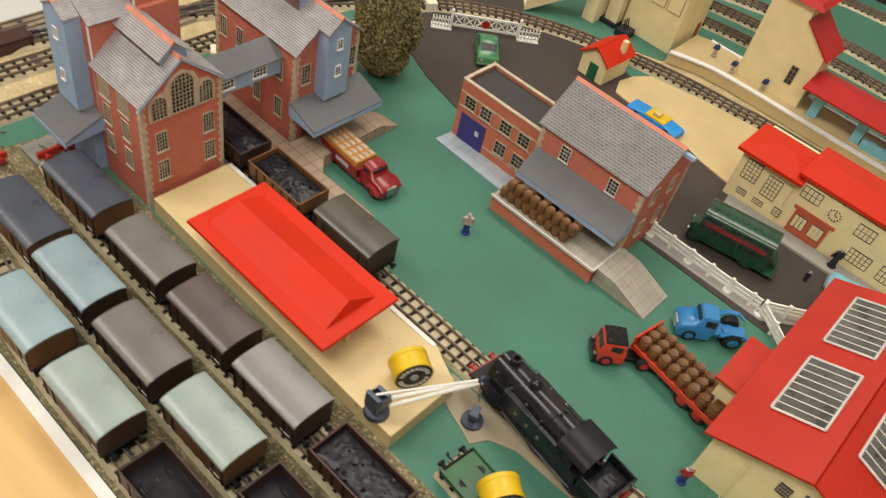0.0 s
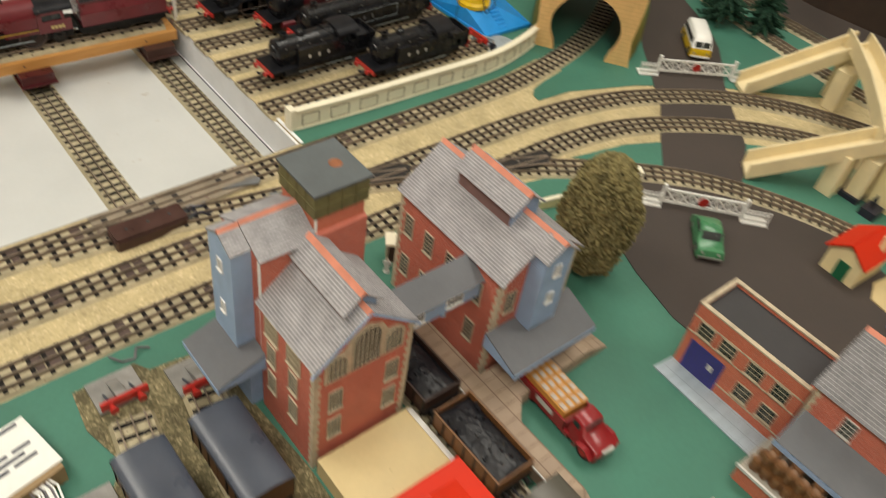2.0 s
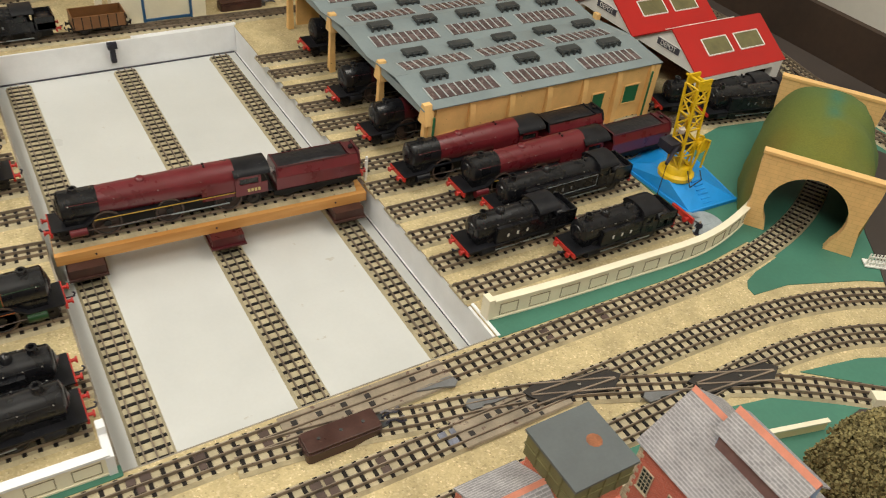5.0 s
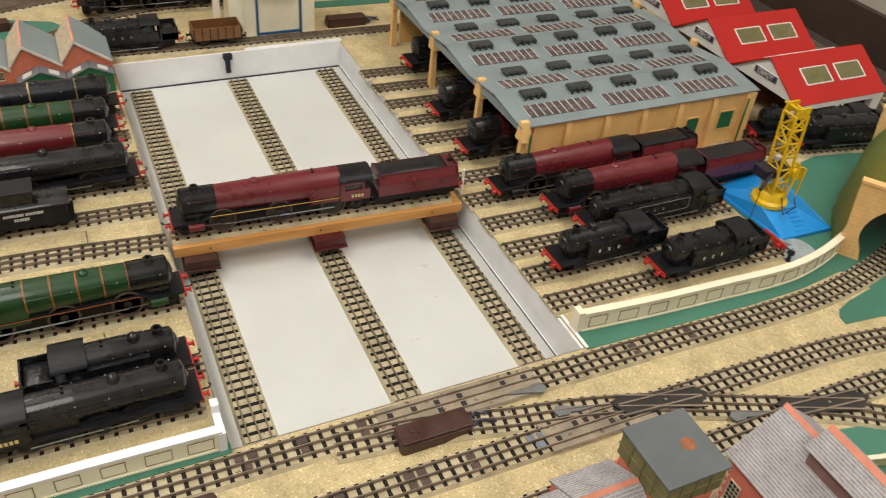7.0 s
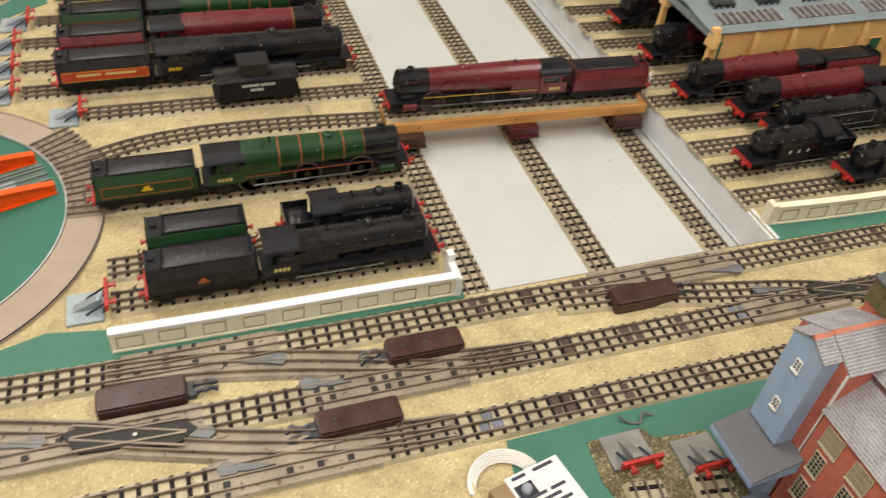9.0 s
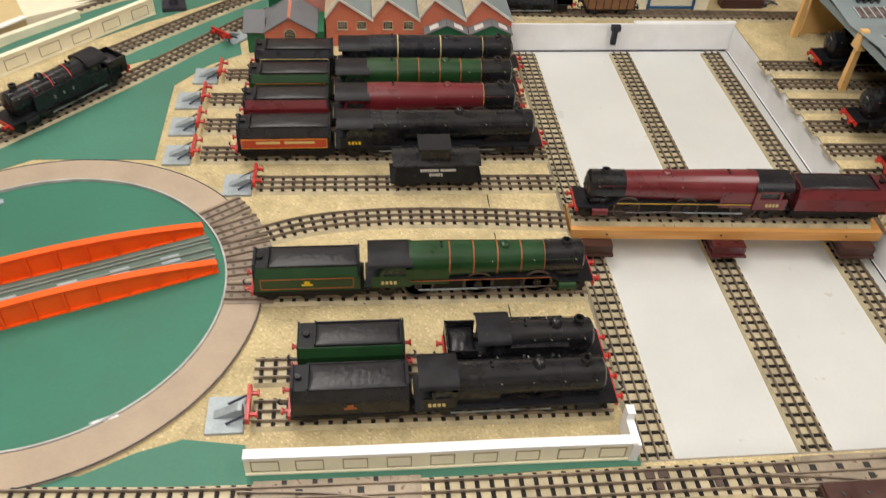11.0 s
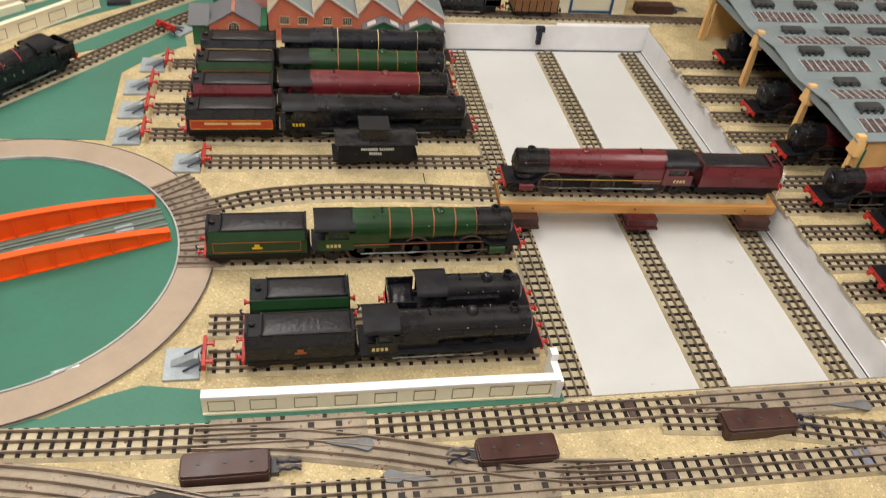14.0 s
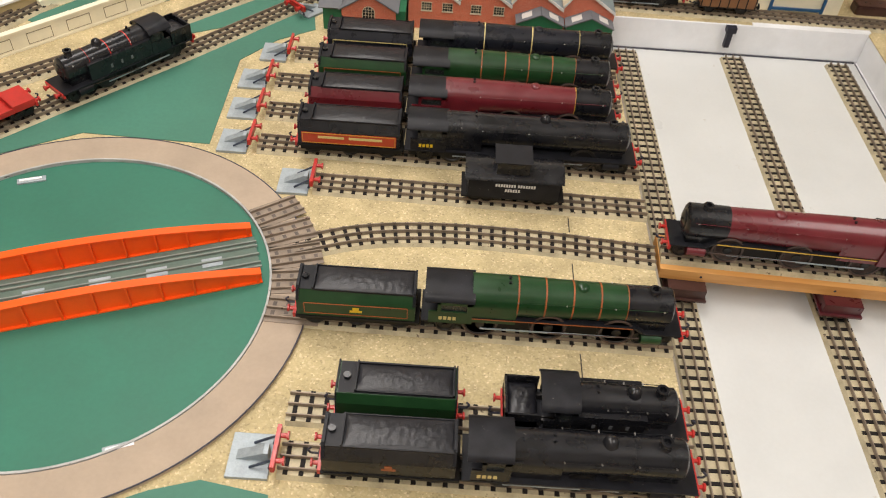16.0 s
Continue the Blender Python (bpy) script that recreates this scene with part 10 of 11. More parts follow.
figure(0.5330, 0.0225, 0.0007, 0.016, "fig_dark", "fig_dark", "tiny dark toy figure beside the buffer stop")


def tree():
    ob = thing("model_tree", "dense olive foliage model tree with an upright oval crown", "tree", 0.372, -0.270, 0.0007)
    bm = bmesh.new()
    prof = [(0.008, 0), (0.006, 0.010), (0.0045, 0.035), (0.002, 0.07)]
    lathe(bm, (0, 0, 0), prof, 9)
    for k in range(7):
        a = k * 2.4
        tube(bm, (0, 0, 0.015 + 0.006 * k), (0.024 * math.cos(a), 0.024 * math.sin(a), 0.035 + 0.008 * k), 0.0018, 5, 0.0006)
    part("trunk", bm, "bark", ob)
    rg = random.Random(11)

    def crown_r(u, a):
        prof_r = 0.0305 * math.sin(math.pi * (0.13 + 0.87 * u)) ** 0.48
        return prof_r * (1 + 0.06 * math.sin(3 * a + 9 * u) + 0.05 * math.sin(7 * a - 14 * u) + 0.03 * math.sin(11 * a + 23 * u))

    # deeper flakes take the darkened leaf colour, so shade is painted into the crown
    for mat_key, n in (("leaf_shade", 1800), ("leaf", 4200)):
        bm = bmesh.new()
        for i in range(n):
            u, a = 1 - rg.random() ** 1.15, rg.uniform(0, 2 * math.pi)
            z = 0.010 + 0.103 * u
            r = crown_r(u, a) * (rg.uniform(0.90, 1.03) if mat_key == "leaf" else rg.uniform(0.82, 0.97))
            s = rg.uniform(0.0007, 0.0015)
            v = box(bm, -s, s, -s * 0.9, s * 0.9, -s * 0.6, s * 0.6, top=(s * 0.55, s * 0.5))
            m = Matrix.Translation((r * math.cos(a), r * math.sin(a), z)) @ Euler((rg.uniform(0, 6), rg.uniform(0, 6), rg.uniform(0, 6))).to_matrix().to_4x4()
            for q in v:
                q.co = m @ q.co
        tagged(part("foliage", bm, mat_key, ob), kind="stuff")
    # core shell in the same darkened colour, closing the gaps with painted shade
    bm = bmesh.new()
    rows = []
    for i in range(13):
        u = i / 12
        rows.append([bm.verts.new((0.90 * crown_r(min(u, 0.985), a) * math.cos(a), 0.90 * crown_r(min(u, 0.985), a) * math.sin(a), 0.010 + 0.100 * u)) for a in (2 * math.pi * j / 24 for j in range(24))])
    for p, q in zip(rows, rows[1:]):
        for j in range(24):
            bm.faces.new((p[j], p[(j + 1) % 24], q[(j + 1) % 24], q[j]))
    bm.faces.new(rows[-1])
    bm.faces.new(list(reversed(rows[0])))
    part("inner_foliage", bm, "leaf_shade", ob, smooth=True)


tree()


def fir_tree(x, y, h, r, seed):
    """A dark conifer: whorls of drooping boughs on a tapered trunk."""
    ob = thing("fir_tree", "dark green model fir tree beyond the tunnel", "tree", x, y, 0.0007, group="fir trees")
    rg = random.Random(seed)
    bm = bmesh.new()
    lathe(bm, (0, 0, 0), [(0.0035, 0), (0.0026, h * 0.4), (0.0006, h * 0.98)], 8)
    part("trunk", bm, "bark", ob)
    bm = bmesh.new()
    n = 14
    for k in range(n):
        u = k / (n - 1)
        z, rr = h * (0.12 + 0.86 * u), r * (1.02 - u) ** 0.9 + 0.002
        for j in range(11 - int(5 * u)):
            a = rg.uniform(0, 2 * math.pi)
            q = rr * rg.uniform(0.75, 1.1)
            for i in range(5):
                t = (i + 0.6) / 5
                s = 0.0035 * (1.15 - t) * (1.1 - 0.5 * u) + 0.0008
                v = box(bm, -s * 1.3, s * 1.3, -s, s, -s * 0.5, s * 0.5, top=(s * 0.6, s * 0.5))
                m = Matrix.Translation((q * t * math.cos(a), q * t * math.sin(a), z - 0.25 * q * t + rg.uniform(-0.001, 0.001))) @ Euler((rg.uniform(-0.6, 0.6), rg.uniform(-0.3, 0.6), a)).to_matrix().to_4x4()
                for w in v:
                    w.co = m @ w.co
    tagged(part("foliage", bm, "fir", ob), kind="stuff")


fir_tree(0.868, -0.052, 0.130, 0.030, 3)
fir_tree(0.895, -0.092, 0.105, 0.028, 4)
fir_tree(0.905, -0.015, 0.085, 0.024, 5)


def fence_run(pts, label, h=0.0150, post_step=0.020):
    ob = thing("white_fence", label, "fence", 0, 0, 0.0026, group="white fences")
    path = smooth_path(pts, 0.004)
    for z in (0.0045, 0.0085, 0.0125):
        bm = bmesh.new()
        sweep(bm, path, [(-0.0008, z - 0.0011), (-0.0008, z + 0.0011), (0.0008, z + 0.0011), (0.0008, z - 0.0011)])
        part("fence_rail", bm, "white_pl", ob)
    k = max(1, round(post_step / 0.004))
    for i in range(0, len(path), k):
        p = path[i]
        boxes("fence_post", "white_pl", ob, [(p.x - 0.0014, p.x + 0.0014, p.y - 0.0014, p.y + 0.0014, 0, h)])
        if i % (2 * k) == 0:
            bm = bmesh.new()
            lathe(bm, (p.x, p.y, 0), [(0.0042, 0), (0.0040, 0.0012)], 8)
            part("post_foot", bm, "white_pl", ob)


fence_run([(0.4065, -0.575), (0.4060, -0.61), (0.4050, -0.65), (0.4060, -0.684)], "white plastic post-and-rail fence beside the road")
fence_run([(0.4070, -0.686), (0.420, -0.705), (0.437, -0.728), (0.455, -0.750), (0.485, -0.785), (0.520, -0.825)], "white plastic post-and-rail fence bending round the shed")
fence_run([(0.4040, -0.686), (0.396, -0.697), (0.387, -0.708), (0.377, -0.720)], "short white plastic fence turning into the yard")


def crossing_gate(a, b, label):
    """White level crossing gate: two picket ends and a long braced gate with a red disc."""
    a, b = Vector(a), Vector(b)
    d = b - a
    L = d.length
    ob = thing("crossing_gate", label, "level crossing gate", a.x, a.y, 0.0015, math.degrees(math.atan2(d.y, d.x)), group="level crossing gates")
    for x0, x1 in ((0.0, 0.020), (L - 0.022, L)):
        pk = boxes("picket_base", "white_pl", ob, [(x0 - 0.001, x1 + 0.001, -0.006, 0.006, 0, 0.0014)])
        for k in range(7):
            x = x0 + (x1 - x0) * k / 6
            boxes("picket", "white_pl", pk, [(x - 0.0007, x + 0.0007, -0.0042, -0.0032, 0.001, 0.0150)])
        pieces("picket_rail", "white_pl", pk, [(x0, x1, -0.0048, -0.0042, 0.0040, 0.0055), (x0, x1, -0.0048, -0.0042, 0.0110, 0.0125)])
        
        boxes("gate_post", "white_pl", ob, [((x1 if x0 == 0 else x0) - 0.0013, (x1 if x0 == 0 else x0) + 0.0013, -0.0016, 0.0016, 0, 0.0225)], bevel=0.0003)
    g0, g1 = 0.022, L - 0.024
    bm = bmesh.new()
    for z in (0.0045, 0.0172):
        box(bm, g0, g1, -0.0008, 0.0008, z - 0.0011, z + 0.0011)
    n = 6
    for k in range(n):
        x0, x1 = g0 + (g1 - g0) * k / n, g0 + (g1 - g0) * (k + 1) / n
        tube(bm, (x0, 0, 0.0045), (x1, 0, 0.0172), 0.0008, 5)
        tube(bm, (x0, 0, 0.0172), (x1, 0, 0.0045), 0.0008, 5)
        box(bm, x1 - 0.0007, x1 + 0.0007, -0.0007, 0.0007, 0.0045, 0.0172)
    part("gate", bm, "white_pl", ob)
    bm = bmesh.new()
    lathe(bm, ((g0 + g1) / 2, 0, 0.0108), [(0.0046, -0.0012), (0.0042, 0.0012)], 16, "y")
    part("red_disc", bm, "beam", ob)


crossing_gate((0.484, -0.2375), (0.563, -0.3225), "white plastic level crossing gate with a red disc")
crossing_gate((0.667, -0.0850), (0.771, -0.1600), "white plastic level crossing gate at the far side of the tracks")


def yard_crane():
    ob = thing("yard_crane", "blue-grey die-cast yard crane with a white jib", "crane", 0.096, -0.548, 0.0160)
    bm = bmesh.new()
    lathe(bm, (0, 0, 0), [(0.0090, 0), (0.0080, 0.0030), (0.0050, 0.0040), (0.0040, 0.0100)], 14)
    part("pedestal", bm, "steamgrey", ob, smooth=True)
    boxes("frame", "steamgrey", ob, [(-0.0070, 0.0070, -0.0050, 0.0050, 0.0090, 0.0130), (-0.0075, -0.0045, -0.0055, 0.0055, 0.0120, 0.0240), (0.0020, 0.0050, -0.0055, 0.0055, 0.0120, 0.0200)], bevel=0.0005)
    bm = bmesh.new()
    lathe(bm, (-0.001, -0.006, 0.0160), [(0.0050, 0), (0.0050, 0.0012)], 14, "y")
    lathe(bm, (-0.001, 0.0048, 0.0160), [(0.0036, 0), (0.0036, 0.0012)], 14, "y")
    part("winding_wheel", bm, "steamgrey", ob)
    tip = Vector((0.052, -0.038, 0.0300))
    for o in (-0.003, 0.003):
        bm = bmesh.new()
        tube(bm, (0.004, -0.004 + o, 0.0115), tip + Vector((0, o * 0.3, -0.002)), 0.0013, 6)
        part("jib", bm, "white_pl", ob)
    bm = bmesh.new()
    tube(bm, (-0.004, 0.0, 0.0235), tip, 0.0008, 6)
    part("tie_rod", bm, "white_pl", ob)
    bm = bmesh.new()
    wire(bm, [tip, (0.052, -0.040, 0.012), (0.053, -0.041, 0.006)], 0.0004)
    part("hook_line", bm, "fig_dark", ob)
    bm = bmesh.new()
    lathe(bm, tip, [(0.0030, -0.0012), (0.0030, 0.0012)], 12, "y")
    part("pulley", bm, "steamgrey", ob)
    g = thing("ground_lever", "blue-grey die-cast lever on the card slab", "lever", 0.147, -0.590, 0.0016, 20)
    bm = bmesh.new()
    lathe(bm, (0, 0, 0), [(0.0080, 0), (0.0075, 0.0020), (0.0035, 0.0030), (0.0030, 0.0085)], 14)
    part("foot", bm, "steamgrey", g, smooth=True)
    boxes("head", "steamgrey", g, [(-0.0045, 0.0045, -0.0030, 0.0030, 0.0080, 0.0125)], bevel=0.0006)


yard_crane()


def cable_drum(x, y, z, rz, name_label, on_wagon=False):
    ob = thing("cable_drum", name_label, "cable drum", x, y, z, rz, group="cable drums")
    r, w = 0.0135, 0.0075
    bm = bmesh.new()
    lathe(bm, (0, 0, r), [(r, -w), (r, -w * 0.6), (r * 0.97, -w * 0.55), (r * 0.97, w * 0.55), (r, w * 0.6), (r, w)], 26, "y")
    part("drum", bm, "yellow", ob, smooth=True, flat_angle=40)
    bm = bmesh.new()
    lathe(bm, (0, -w, r), [(r * 0.93, 0), (r * 0.93, -0.0005)], 26, "y")
    e = part("end_plate", bm, "blk_m", ob, "black end plate with white lettering bars")
    bm = bmesh.new()
    for k in range(20):
        a = 2 * math.pi * k / 20
        if k in (0, 10):
            continue
        c = Vector((r * 0.70 * math.cos(a), -w - 0.0007, r + r * 0.70 * math.sin(a)))
        u = Vector((-math.sin(a), 0, math.cos(a)))
        v = Vector((math.cos(a), 0, math.sin(a)))
        q = [c + u * su * 0.0012 + v * sv * 0.0016 for su, sv in ((-1, -1), (1, -1), (1, 1), (-1, 1))]
        bm.faces.new([bm.verts.new(p) for p in q])
    part("lettering", bm, "plate_w", e)
    bm = bmesh.new()
    lathe(bm, (0, -w - 0.0004, r), [(0.0030, 0), (0.0026, -0.0010)], 12, "y")
    part("hub", bm, "zinc", e)
    return ob


cable_drum(0.1290, -0.5440, 0.0160, -28, "yellow plastic cable drum standing on the goods platform")


def drum_wagon():
    ob = thing("flat_wagon", "green flat wagon carrying a yellow cable drum", "wagon", 0.1090, -0.640, 0.0007, 84)
    boxes("deck", "wagon_green", ob, [(-0.036, 0.036, -0.0140, 0.0140, 0.0090, 0.0120)], bevel=0.0005)
    boxes("side_rail", "wagon_green", ob, [(-0.036, 0.036, -0.0145, -0.0130, 0.0120, 0.0140), (-0.036, 0.036, 0.0130, 0.0145, 0.0120, 0.0140)])
    for s in (-1, 1):
        for x in (-0.022, 0.022):
            wheel_part("wheel", x, s * 0.0085, 0.0062, 0.0062, ob)
        buffers_on(ob, s * 0.037, 0.0098, s, "chassis", 0.028, "chassis")


drum_wagon()
cable_drum(0.1090, -0.640, 0.0127, -34, "yellow plastic cable drum on a green wagon")
T([(0.112, -0.600), (0.109, -0.65), (0.106, -0.80)], "short yard track under a flat wagon", 0.0, sleepers="joined", group=G_SID)


def red_wagon():
    ob = thing("well_wagon", "bright red low wagon ahead of the tank engine", "wagon", -0.6130, 0.3155, RT, 50)
    bm = bmesh.new()
    box(bm, -0.050, 0.050, -0.0130, 0.0130, 0.0100, 0.0125)
    box(bm, -0.050, -0.030, -0.0140, 0.0140, 0.0125, 0.0170)
    box(bm, 0.030, 0.050, -0.0140, 0.0140, 0.0125, 0.0170)
    part("deck", bm, "beam", ob, bevel=0.0008)
    boxes("rail", "beam", ob, [(-0.030, 0.030, -0.0135, -0.0120, 0.0125, 0.0150), (-0.030, 0.030, 0.0120, 0.0135, 0.0125, 0.0150), (-0.006, 0.006, -0.0120, 0.0120, 0.0125, 0.0175)])
    for s in (-1, 1):
        for x in (-0.042, -0.032, 0.032, 0.042):
            wheel_part("wheel", x, s * 0.0085, 0.0060, 0.0060, ob)
        buffers_on(ob, s * 0.051, 0.0115, s)


red_wagon()


def signal_gantry():
    ob = thing("signal_gantry", "white lattice signal gantry spanning several tracks", "signal gantry", 0, 0, 0.0007)
    a, b = Vector((-0.549, 0.740, 0)), Vector((-0.705, 0.905, 0))
    H = 0.083
    for p in (a, b):
        boxes("foot", "white_pl", ob, [(p.x - 0.016, p.x + 0.016, p.y - 0.010, p.y + 0.010, 0, 0.0030)], bevel=0.0008)
        boxes("column", "white_pl", ob, [(p.x + 0.000, p.x + 0.011, p.y - 0.004, p.y + 0.004, 0.003, H)], bevel=0.0005)
        bm = bmesh.new()
        for k in range(7):
            z = 0.006 + (H - 0.008) * k / 7
            tube(bm, (p.x - 0.004, p.y, z), (p.x + 0.001, p.y, z + 0.010), 0.0010, 5)
        tube(bm, (p.x - 0.004, p.y, 0.002), (p.x - 0.004, p.y, H), 0.0016, 6)
        part("ladder", bm, "fig_dark", ob)
    d = (b - a).normalized()
    n = Vector((-d.y, d.x, 0)) * 0.005
    c, e = a - d * 0.010, b + d * 0.08
    bm = bmesh.new()
    for s in (-1, 1):
        for z in (H, H + 0.007):
            tube(bm, c + n * s + Vector((0, 0, z)), e + n * s + Vector((0, 0, z)), 0.0019, 6)
        L = (e - c).length
        k = int(L / 0.010)
        for i in range(k):
            p, q = c + d * (L * i / k), c + d * (L * (i + 1) / k)
            tube(bm, p + n * s + Vector((0, 0, H + (0.007 if i % 2 else 0))), q + n * s + Vector((0, 0, H + (0 if i % 2 else 0.007))), 0.0008, 5)
    part("truss", bm, "white_pl", ob)
    for t in (0.055, 0.095, 0.135, 0.18):
        p = a + d * t
        boxes("post", "white_pl", ob, [(p.x - 0.0016, p.x + 0.0016, p.y - 0.0016, p.y + 0.0016, H, H + 0.055)])
        bm = bmesh.new()
        for z in (H + 0.050, H + 0.034):
            box(bm, p.x, p.x + 0.014, p.y - 0.0024, p.y - 0.0016, z - 0.002, z + 0.002)
        part("signal_arm", bm, "white_pl", ob)


signal_gantry()


def signal_post(x, y, h, rz):
    ob = thing("signal_post", "white semaphore signal post on a black base", "signal", x, y, 0.0007, rz)
    boxes("base", "fig_dark", ob, [(-0.014, 0.014, -0.012, 0.012, 0, 0.0050)], bevel=0.001)
    bm = bmesh.new()
    lathe(bm, (0, 0, 0.005), [(0.0060, 0), (0.0045, 0.006), (0.0050, 0.014), (0.0030, 0.018)], 10)
    part("mechanism", bm, "fig_dark", ob)
    bm = bmesh.new()
    box(bm, -0.0036, 0.0036, -0.0028, 0.0028, 0.018, h, top=(0.0006, 0.0006))
    part("post", bm, "white_pl", ob)
    bm = bmesh.new()
    tube(bm, (-0.0045, 0, 0.01), (-0.0045, 0, h * 0.9), 0.0006, 5)
    for k in range(10):
        z = 0.02 + (h * 0.85 - 0.02) * k / 9
        tube(bm, (-0.0045, -0.001, z), (-0.002, -0.001, z), 0.0005, 4)
    part("ladder", bm, "white_pl", ob)
    for z in (h - 0.006, h - 0.026):
        boxes("signal_arm", "white_pl", ob, [(0.0022, 0.0170, -0.0030, -0.0022, z - 0.002, z + 0.002)])


signal_post(-0.458, 0.674, 0.108, 10)
signal_post(-0.700, 0.330, 0.060, 40)
signal_post(0.690, -0.345, 0.026, 0)


def coach():
    ob = thing("passenger_coach", "crimson and cream toy passenger coach with a grey roof", "railway coach", -0.7345, 0.6410, RT, 57)
    h, w = 0.115, 0.0155
    boxes("lower_body", "coach_red", ob, [(-h, h, -w, w, 0.0090, 0.0165)], bevel=0.0006)
    up = boxes("upper_body", "coach_cream", ob, [(-h, h, -w, w, 0.0165, 0.0300)], "cream upper panels", bevel=0.0005)
    bm = bmesh.new()
    arc = [((w + 0.0008) * math.sin(t), 0.0295 + 0.0060 * math.cos(t)) for t in (radians(-90 + 180 * k / 12) for k in range(13))]
    prism(bm, arc, "x", -h - 0.001, h + 0.001)
    part("roof", bm, "r_blue", ob, smooth=True)
    for s in (-1, 1):
        for k in range(9):
            x = -h + 0.014 + 0.0250 * k
            boxes("window", "pane", up, [(x - 0.006 if k % 2 else x - 0.004, x + 0.006 if k % 2 else x + 0.004, s * w - 0.0003, s * w + 0.0003, 0.0195, 0.0265)])
    for c in (-0.075, 0.075):
        bg = boxes("bogie", "chassis", ob, [(c - 0.020, c + 0.020, -0.011, 0.011, 0.0035, 0.0080)])
        for s in (-1, 1):
            for x in (c - 0.013, c + 0.013):
                wheel_part("wheel", x, s * 0.0085, 0.0060, 0.0060, bg)
    boxes("underframe", "chassis", ob, [(-h, h, -0.012, 0.012, 0.0075, 0.0092)])
    for s in (-1, 1):
        buffers_on(ob, s * h, 0.0105, s, "chassis", 0.028, "chassis")


coach()


def controller():
    """Brown power unit under a printed card, with a white coil of wire, beside the line."""
    ob = thing("power_controller", "brown boxed controller under a white printed card", "controller", -0.052, -0.196, 0.0007, 12)
    boxes("case", "crate_brown", ob, [(-0.030, 0.020, -0.040, 0.004, 0, 0.0150)], bevel=0.0010)
    card = boxes("printed_card", "card_print", ob, [(-0.018, 0.022, -0.036, 0.006, 0.0150, 0.0158)], "white printed instruction card")
    boxes("recess", "fig_dark", card, [(-0.016, -0.003, -0.012, -0.002, 0.0158, 0.0163)])
    for y, bars in ((0.0020, ((-0.014, -0.004), (0.002, 0.017))), (-0.0140, ((-0.013, 0.002), (0.005, 0.016))), (-0.0185, ((-0.012, 0.010),)), (-0.0230, ((-0.014, -0.002), (0.001, 0.015)))):
        pieces("lettering", "ink", card, [(xa, xb, y, y + 0.0022, 0.0158, 0.0161) for xa, xb in bars])
    bm = bmesh.new()
    lathe(bm, (-0.0095, -0.007, 0.0163), [(0.0036, 0), (0.0032, 0.0034), (0.0012, 0.0050)], 12)
    part("knob", bm, "zinc", ob)
    bm = bmesh.new()
    rg = random.Random(3)
    for k in range(6):
        pts = []
        for i in range(15):
            a = math.pi * (0.05 + 0.9 * i / 14)
            pts.append((-0.014 + (0.020 + 0.0010 * k) * math.cos(a), 0.006 + (0.020 + 0.0010 * k) * math.sin(a), 0.002 + 0.0012 * k))
        wire(bm, pts, 0.0008)
    part("wire_coil", bm, "white_pl", ob, "white coiled wire")
    w2 = thing("wire_bundle", "bundle of white and grey wires running to a black box", "wires", -0.052, -0.245, 0.0014)
    for k in range(9):
        bm = bmesh.new()
        o = 0.0016 * k
        pts = [Vector((-0.012 + o, 0.030 + 0.001 * (k % 3), 0.012)), Vector((0.000 + o, 0.022, 0.013)), Vector((0.008 + o, 0.008, 0.010)), Vector((0.010 + o * 0.8, -0.010, 0.006)), Vector((0.008 + o * 0.5, -0.028, 0.003))]
        wire(bm, [p + Vector((rg.uniform(-0.001, 0.001), 0, 0)) for p in pts], 0.0007)
        part("wire", bm, "white_pl" if k % 3 else "wire", w2)
    b = thing("junction_box", "small black junction box with cream lid", "box", -0.083, -0.238, 0.0007)
    boxes("box_body", "fig_dark", b, [(-0.020, 0.020, -0.022, 0.022, 0, 0.0150)], bevel=0.002)
    boxes("box_lid", "ivory", b, [(-0.018, 0.016, -0.018, 0.020, 0.0150, 0.0180)], bevel=0.001)
    for x in (-0.055, -0.060):
        c = thing("terminal_strip", "grey terminal strip with red plugs", "terminal strip", x + 0.014, -0.268, 0.0014, 15 if x < -0.057 else 20, group="terminals")
        boxes("strip", "zinc", c, [(-0.010, 0.010, -0.003, 0.003, 0, 0.0050)], bevel=0.0004)
        bm = bmesh.new()
        for k in range(3):
            tube(bm, (-0.006 + 0.006 * k, 0, 0.005), (-0.006 + 0.006 * k, 0, 0.0095), 0.0022, 8)
        part("plug", bm, "beam", c)
    r = thing("granule_sheet", "pale granule-covered strip of board by the controller", "board", -0.108, -0.190, 0.0007, 8)
    boxes("sheet", "tan", r, [(-0.040, 0.022, -0.022, 0.012, 0, 0.006)])


controller()


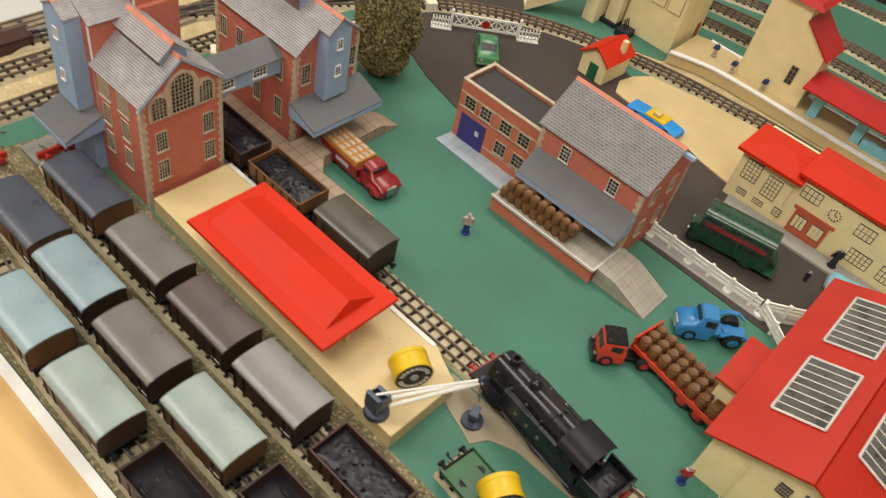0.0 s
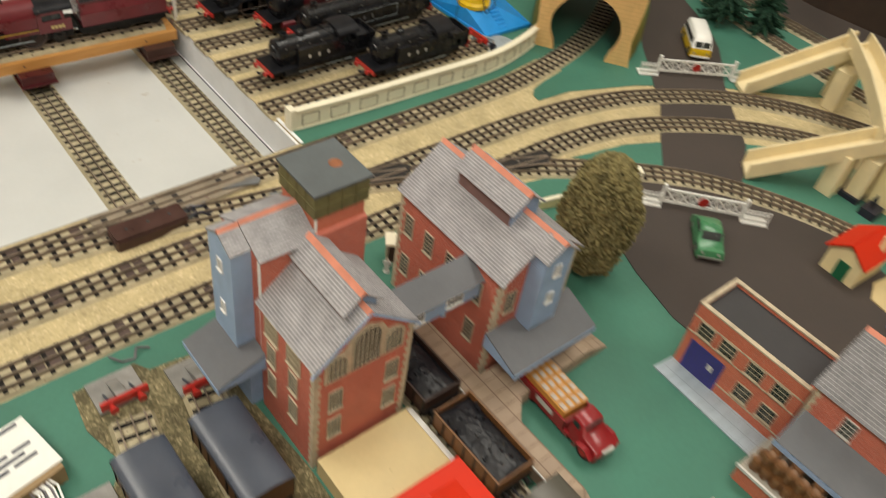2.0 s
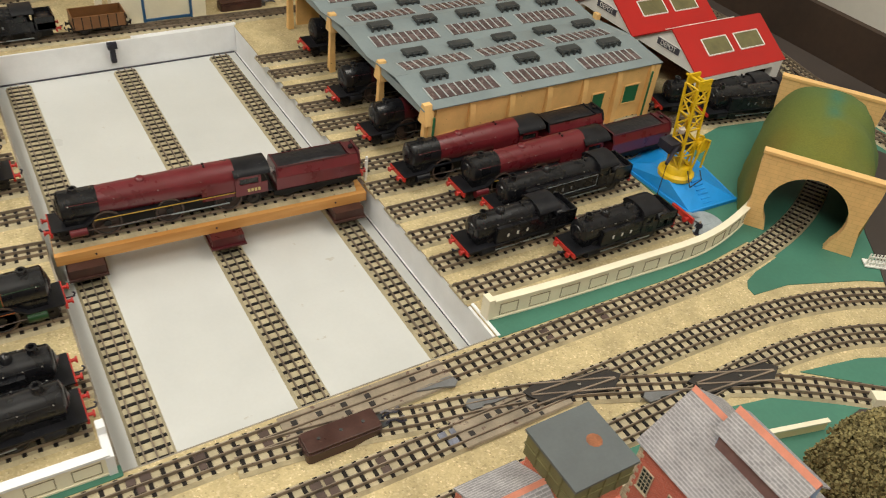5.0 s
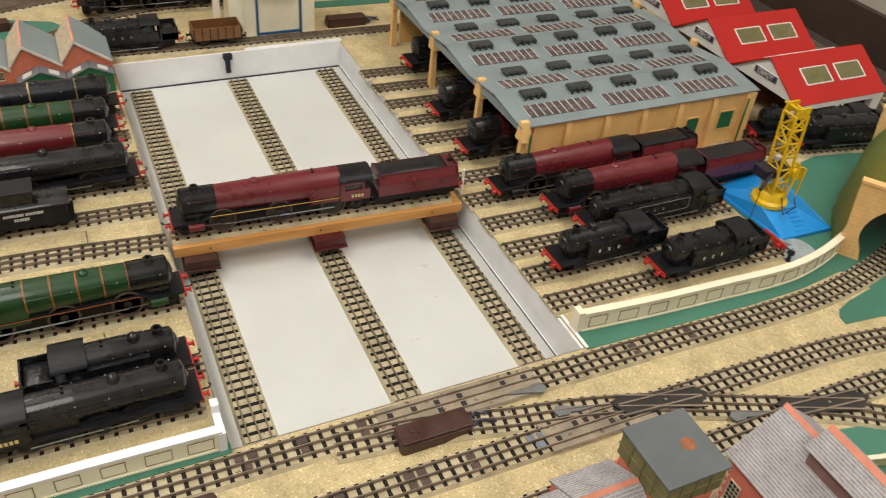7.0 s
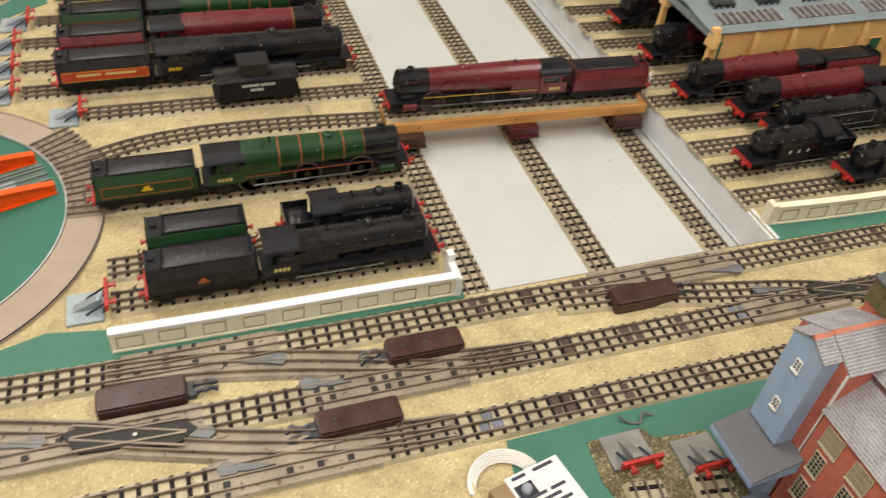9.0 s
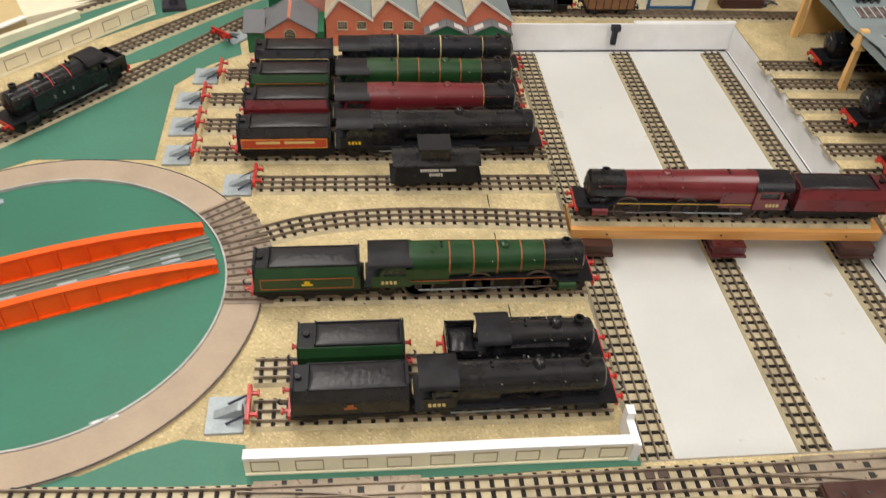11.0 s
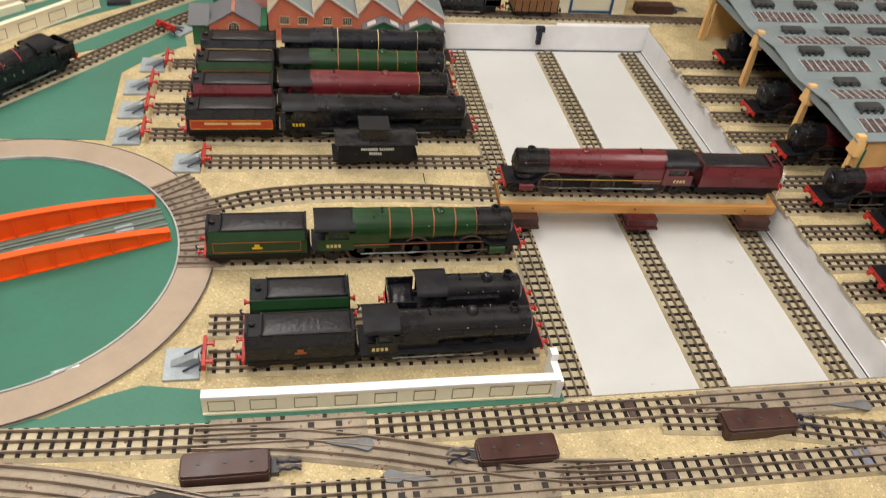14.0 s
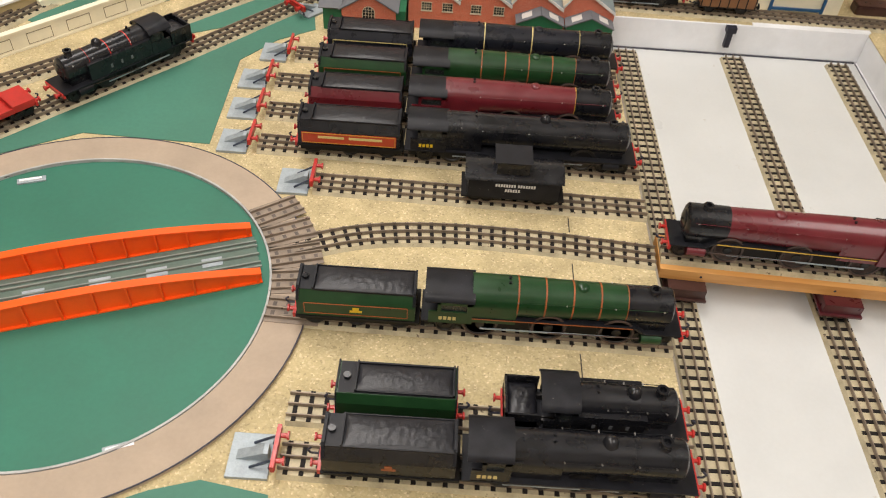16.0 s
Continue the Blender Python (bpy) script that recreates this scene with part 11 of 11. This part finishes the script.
def lineside_bits():
    ob = thing("relay_box", "small cream box with a dark front by the line", "lineside box", 0.2560, -0.186, 0.0007, 20)
    boxes("case", "ivory", ob, [(-0.009, 0.009, -0.007, 0.007, 0.003, 0.0170)], bevel=0.0005)
    boxes("front", "pane", ob, [(-0.007, 0.007, -0.0076, -0.0068, 0.005, 0.0150)])
    boxes("feet", "ivory", ob, [(-0.009, -0.006, -0.007, 0.007, 0, 0.003), (0.006, 0.009, -0.007, 0.007, 0, 0.003)])
    p = thing("low_fence", "short cream fence panel behind the tree", "fence", 0.412, -0.2035, 0.0007, -14)
    boxes("panel", "cream", p, [(-0.030, 0.030, -0.0012, 0.0012, 0, 0.0090)])
    boxes("capping", "ivory", p, [(-0.031, 0.031, -0.0020, 0.0020, 0.0090, 0.0105)])
    q = thing("relay_box", "small cream cube beside the crossing track", "lineside box", 0.506, -0.213, 0.0007, -30)
    boxes("case", "ivory", q, [(-0.006, 0.006, -0.005, 0.005, 0, 0.0100)], bevel=0.0004)
    s = thing("ground_signal", "black lever frame by the signal tower", "lever frame", 0.676, -0.372, 0.0007, 0)
    boxes("frame", "fig_dark", s, [(-0.010, 0.008, -0.008, 0.008, 0, 0.0080)], bevel=0.001)
    bm = bmesh.new()
    for k in range(3):
        tube(bm, (-0.004 + 0.004 * k, 0, 0.008), (-0.006 + 0.004 * k, 0.002, 0.020), 0.0008, 5)
    part("lever", bm, "fig_dark", s)
    e = thing("earth_wire", "short loose wire ends beside the track", "wire", 0.040, -0.165, 0.0007)
    bm = bmesh.new()
    wire(bm, [(-0.012, 0.004, 0.004), (-0.006, -0.002, 0.001), (0.002, -0.004, 0.001), (0.006, 0.002, 0.004), (0.014, 0.000, 0.001)], 0.0008)
    part("wire", bm, "wire", e)


lineside_bits()


def lineside_cabinet():
    ob = thing("lineside_cabinet", "small cream cabinet with a dark front on the green board", "cabinet", 0.2480, -0.1810, 0.0007, -35)
    boxes("case", "slab", ob, [(-0.0075, 0.0075, -0.0060, 0.0060, 0, 0.0180)], bevel=0.0006)
    boxes("front", "brown_wall", ob, [(-0.0060, 0.0060, -0.0066, -0.0060, 0.0015, 0.0165)], "dark brown front")
    boxes("lid", "ivory", ob, [(-0.0088, 0.0088, -0.0072, 0.0072, 0.0180, 0.0200)], "cream lid", bevel=0.0005)


lineside_cabinet()
figure(0.2330, -0.1900, 0.0007, 0.014, "plate_w", "plate_w", "tiny white toy figure beside the lineside cabinet")


# ---- true the plan ----
def trued(x, y):
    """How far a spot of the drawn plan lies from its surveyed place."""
    x, y = min(max(x, -0.85), 0.85), min(max(y, -0.80), 0.95)
    terms = (1, x, y, x * x, x * y, y * y, x ** 3, x * x * y, x * y * y, y ** 3)
    kx = (0.0025, 0.0044, 0.0023, -0.0338, -0.0421, -0.0022, -0.0204, 0.0164, -0.0221, -0.0018)
    ky = (0.0024, -0.0159, -0.0072, 0.0017, -0.0353, -0.0458, -0.0062, -0.0205, 0.0315, -0.0220)
    return sum(a * b for a, b in zip(kx, terms)), sum(a * b for a, b in zip(ky, terms))


FIXED = ("floor", "ceiling", "wall_north", "wall_south", "wall_west", "wall_east", "wall_backboard", "well_floor", "well_lip", "trim", "transfer_table", "well_bracket", "marker_post", "shelf_top", "camera", "ceiling_lamp_light")
DRAWN = ("railway_track", "railway_points", "ground", "road", "pavement", "panelled_wall", "white_fence", "station_platform", "edging_strip", "board_seam")
bpy.context.view_layer.update()
for ob in [o for o in scene.objects if o.parent is None]:
    kind = ob.name.split(".")[0]
    text = ob.get("label", "")
    if kind in FIXED or "transfer table deck" in text or "wooden transfer table" in text or "along the floor of the well" in text or "baseboard of the model" in text:
        continue
    meshes = [o for o in [ob] + list(ob.children_recursive) if o.type == "MESH"]
    if kind in DRAWN:
        for o in meshes:
            if o.data.users > 1:
                dx, dy = trued(o.location.x, o.location.y)
                o.location.x, o.location.y = o.location.x + dx, o.location.y + dy
            else:
                for v in o.data.vertices:
                    dx, dy = trued(v.co.x, v.co.y)
                    v.co.x, v.co.y = v.co.x + dx, v.co.y + dy
        continue
    spots = [o.matrix_world @ Vector(c) for o in meshes for c in o.bound_box]
    cx, cy = (sum((min(v[i] for v in spots), max(v[i] for v in spots))) / 2 for i in (0, 1))
    dx, dy = trued(cx, cy)
    ob.location.x, ob.location.y = ob.location.x + dx, ob.location.y + dy
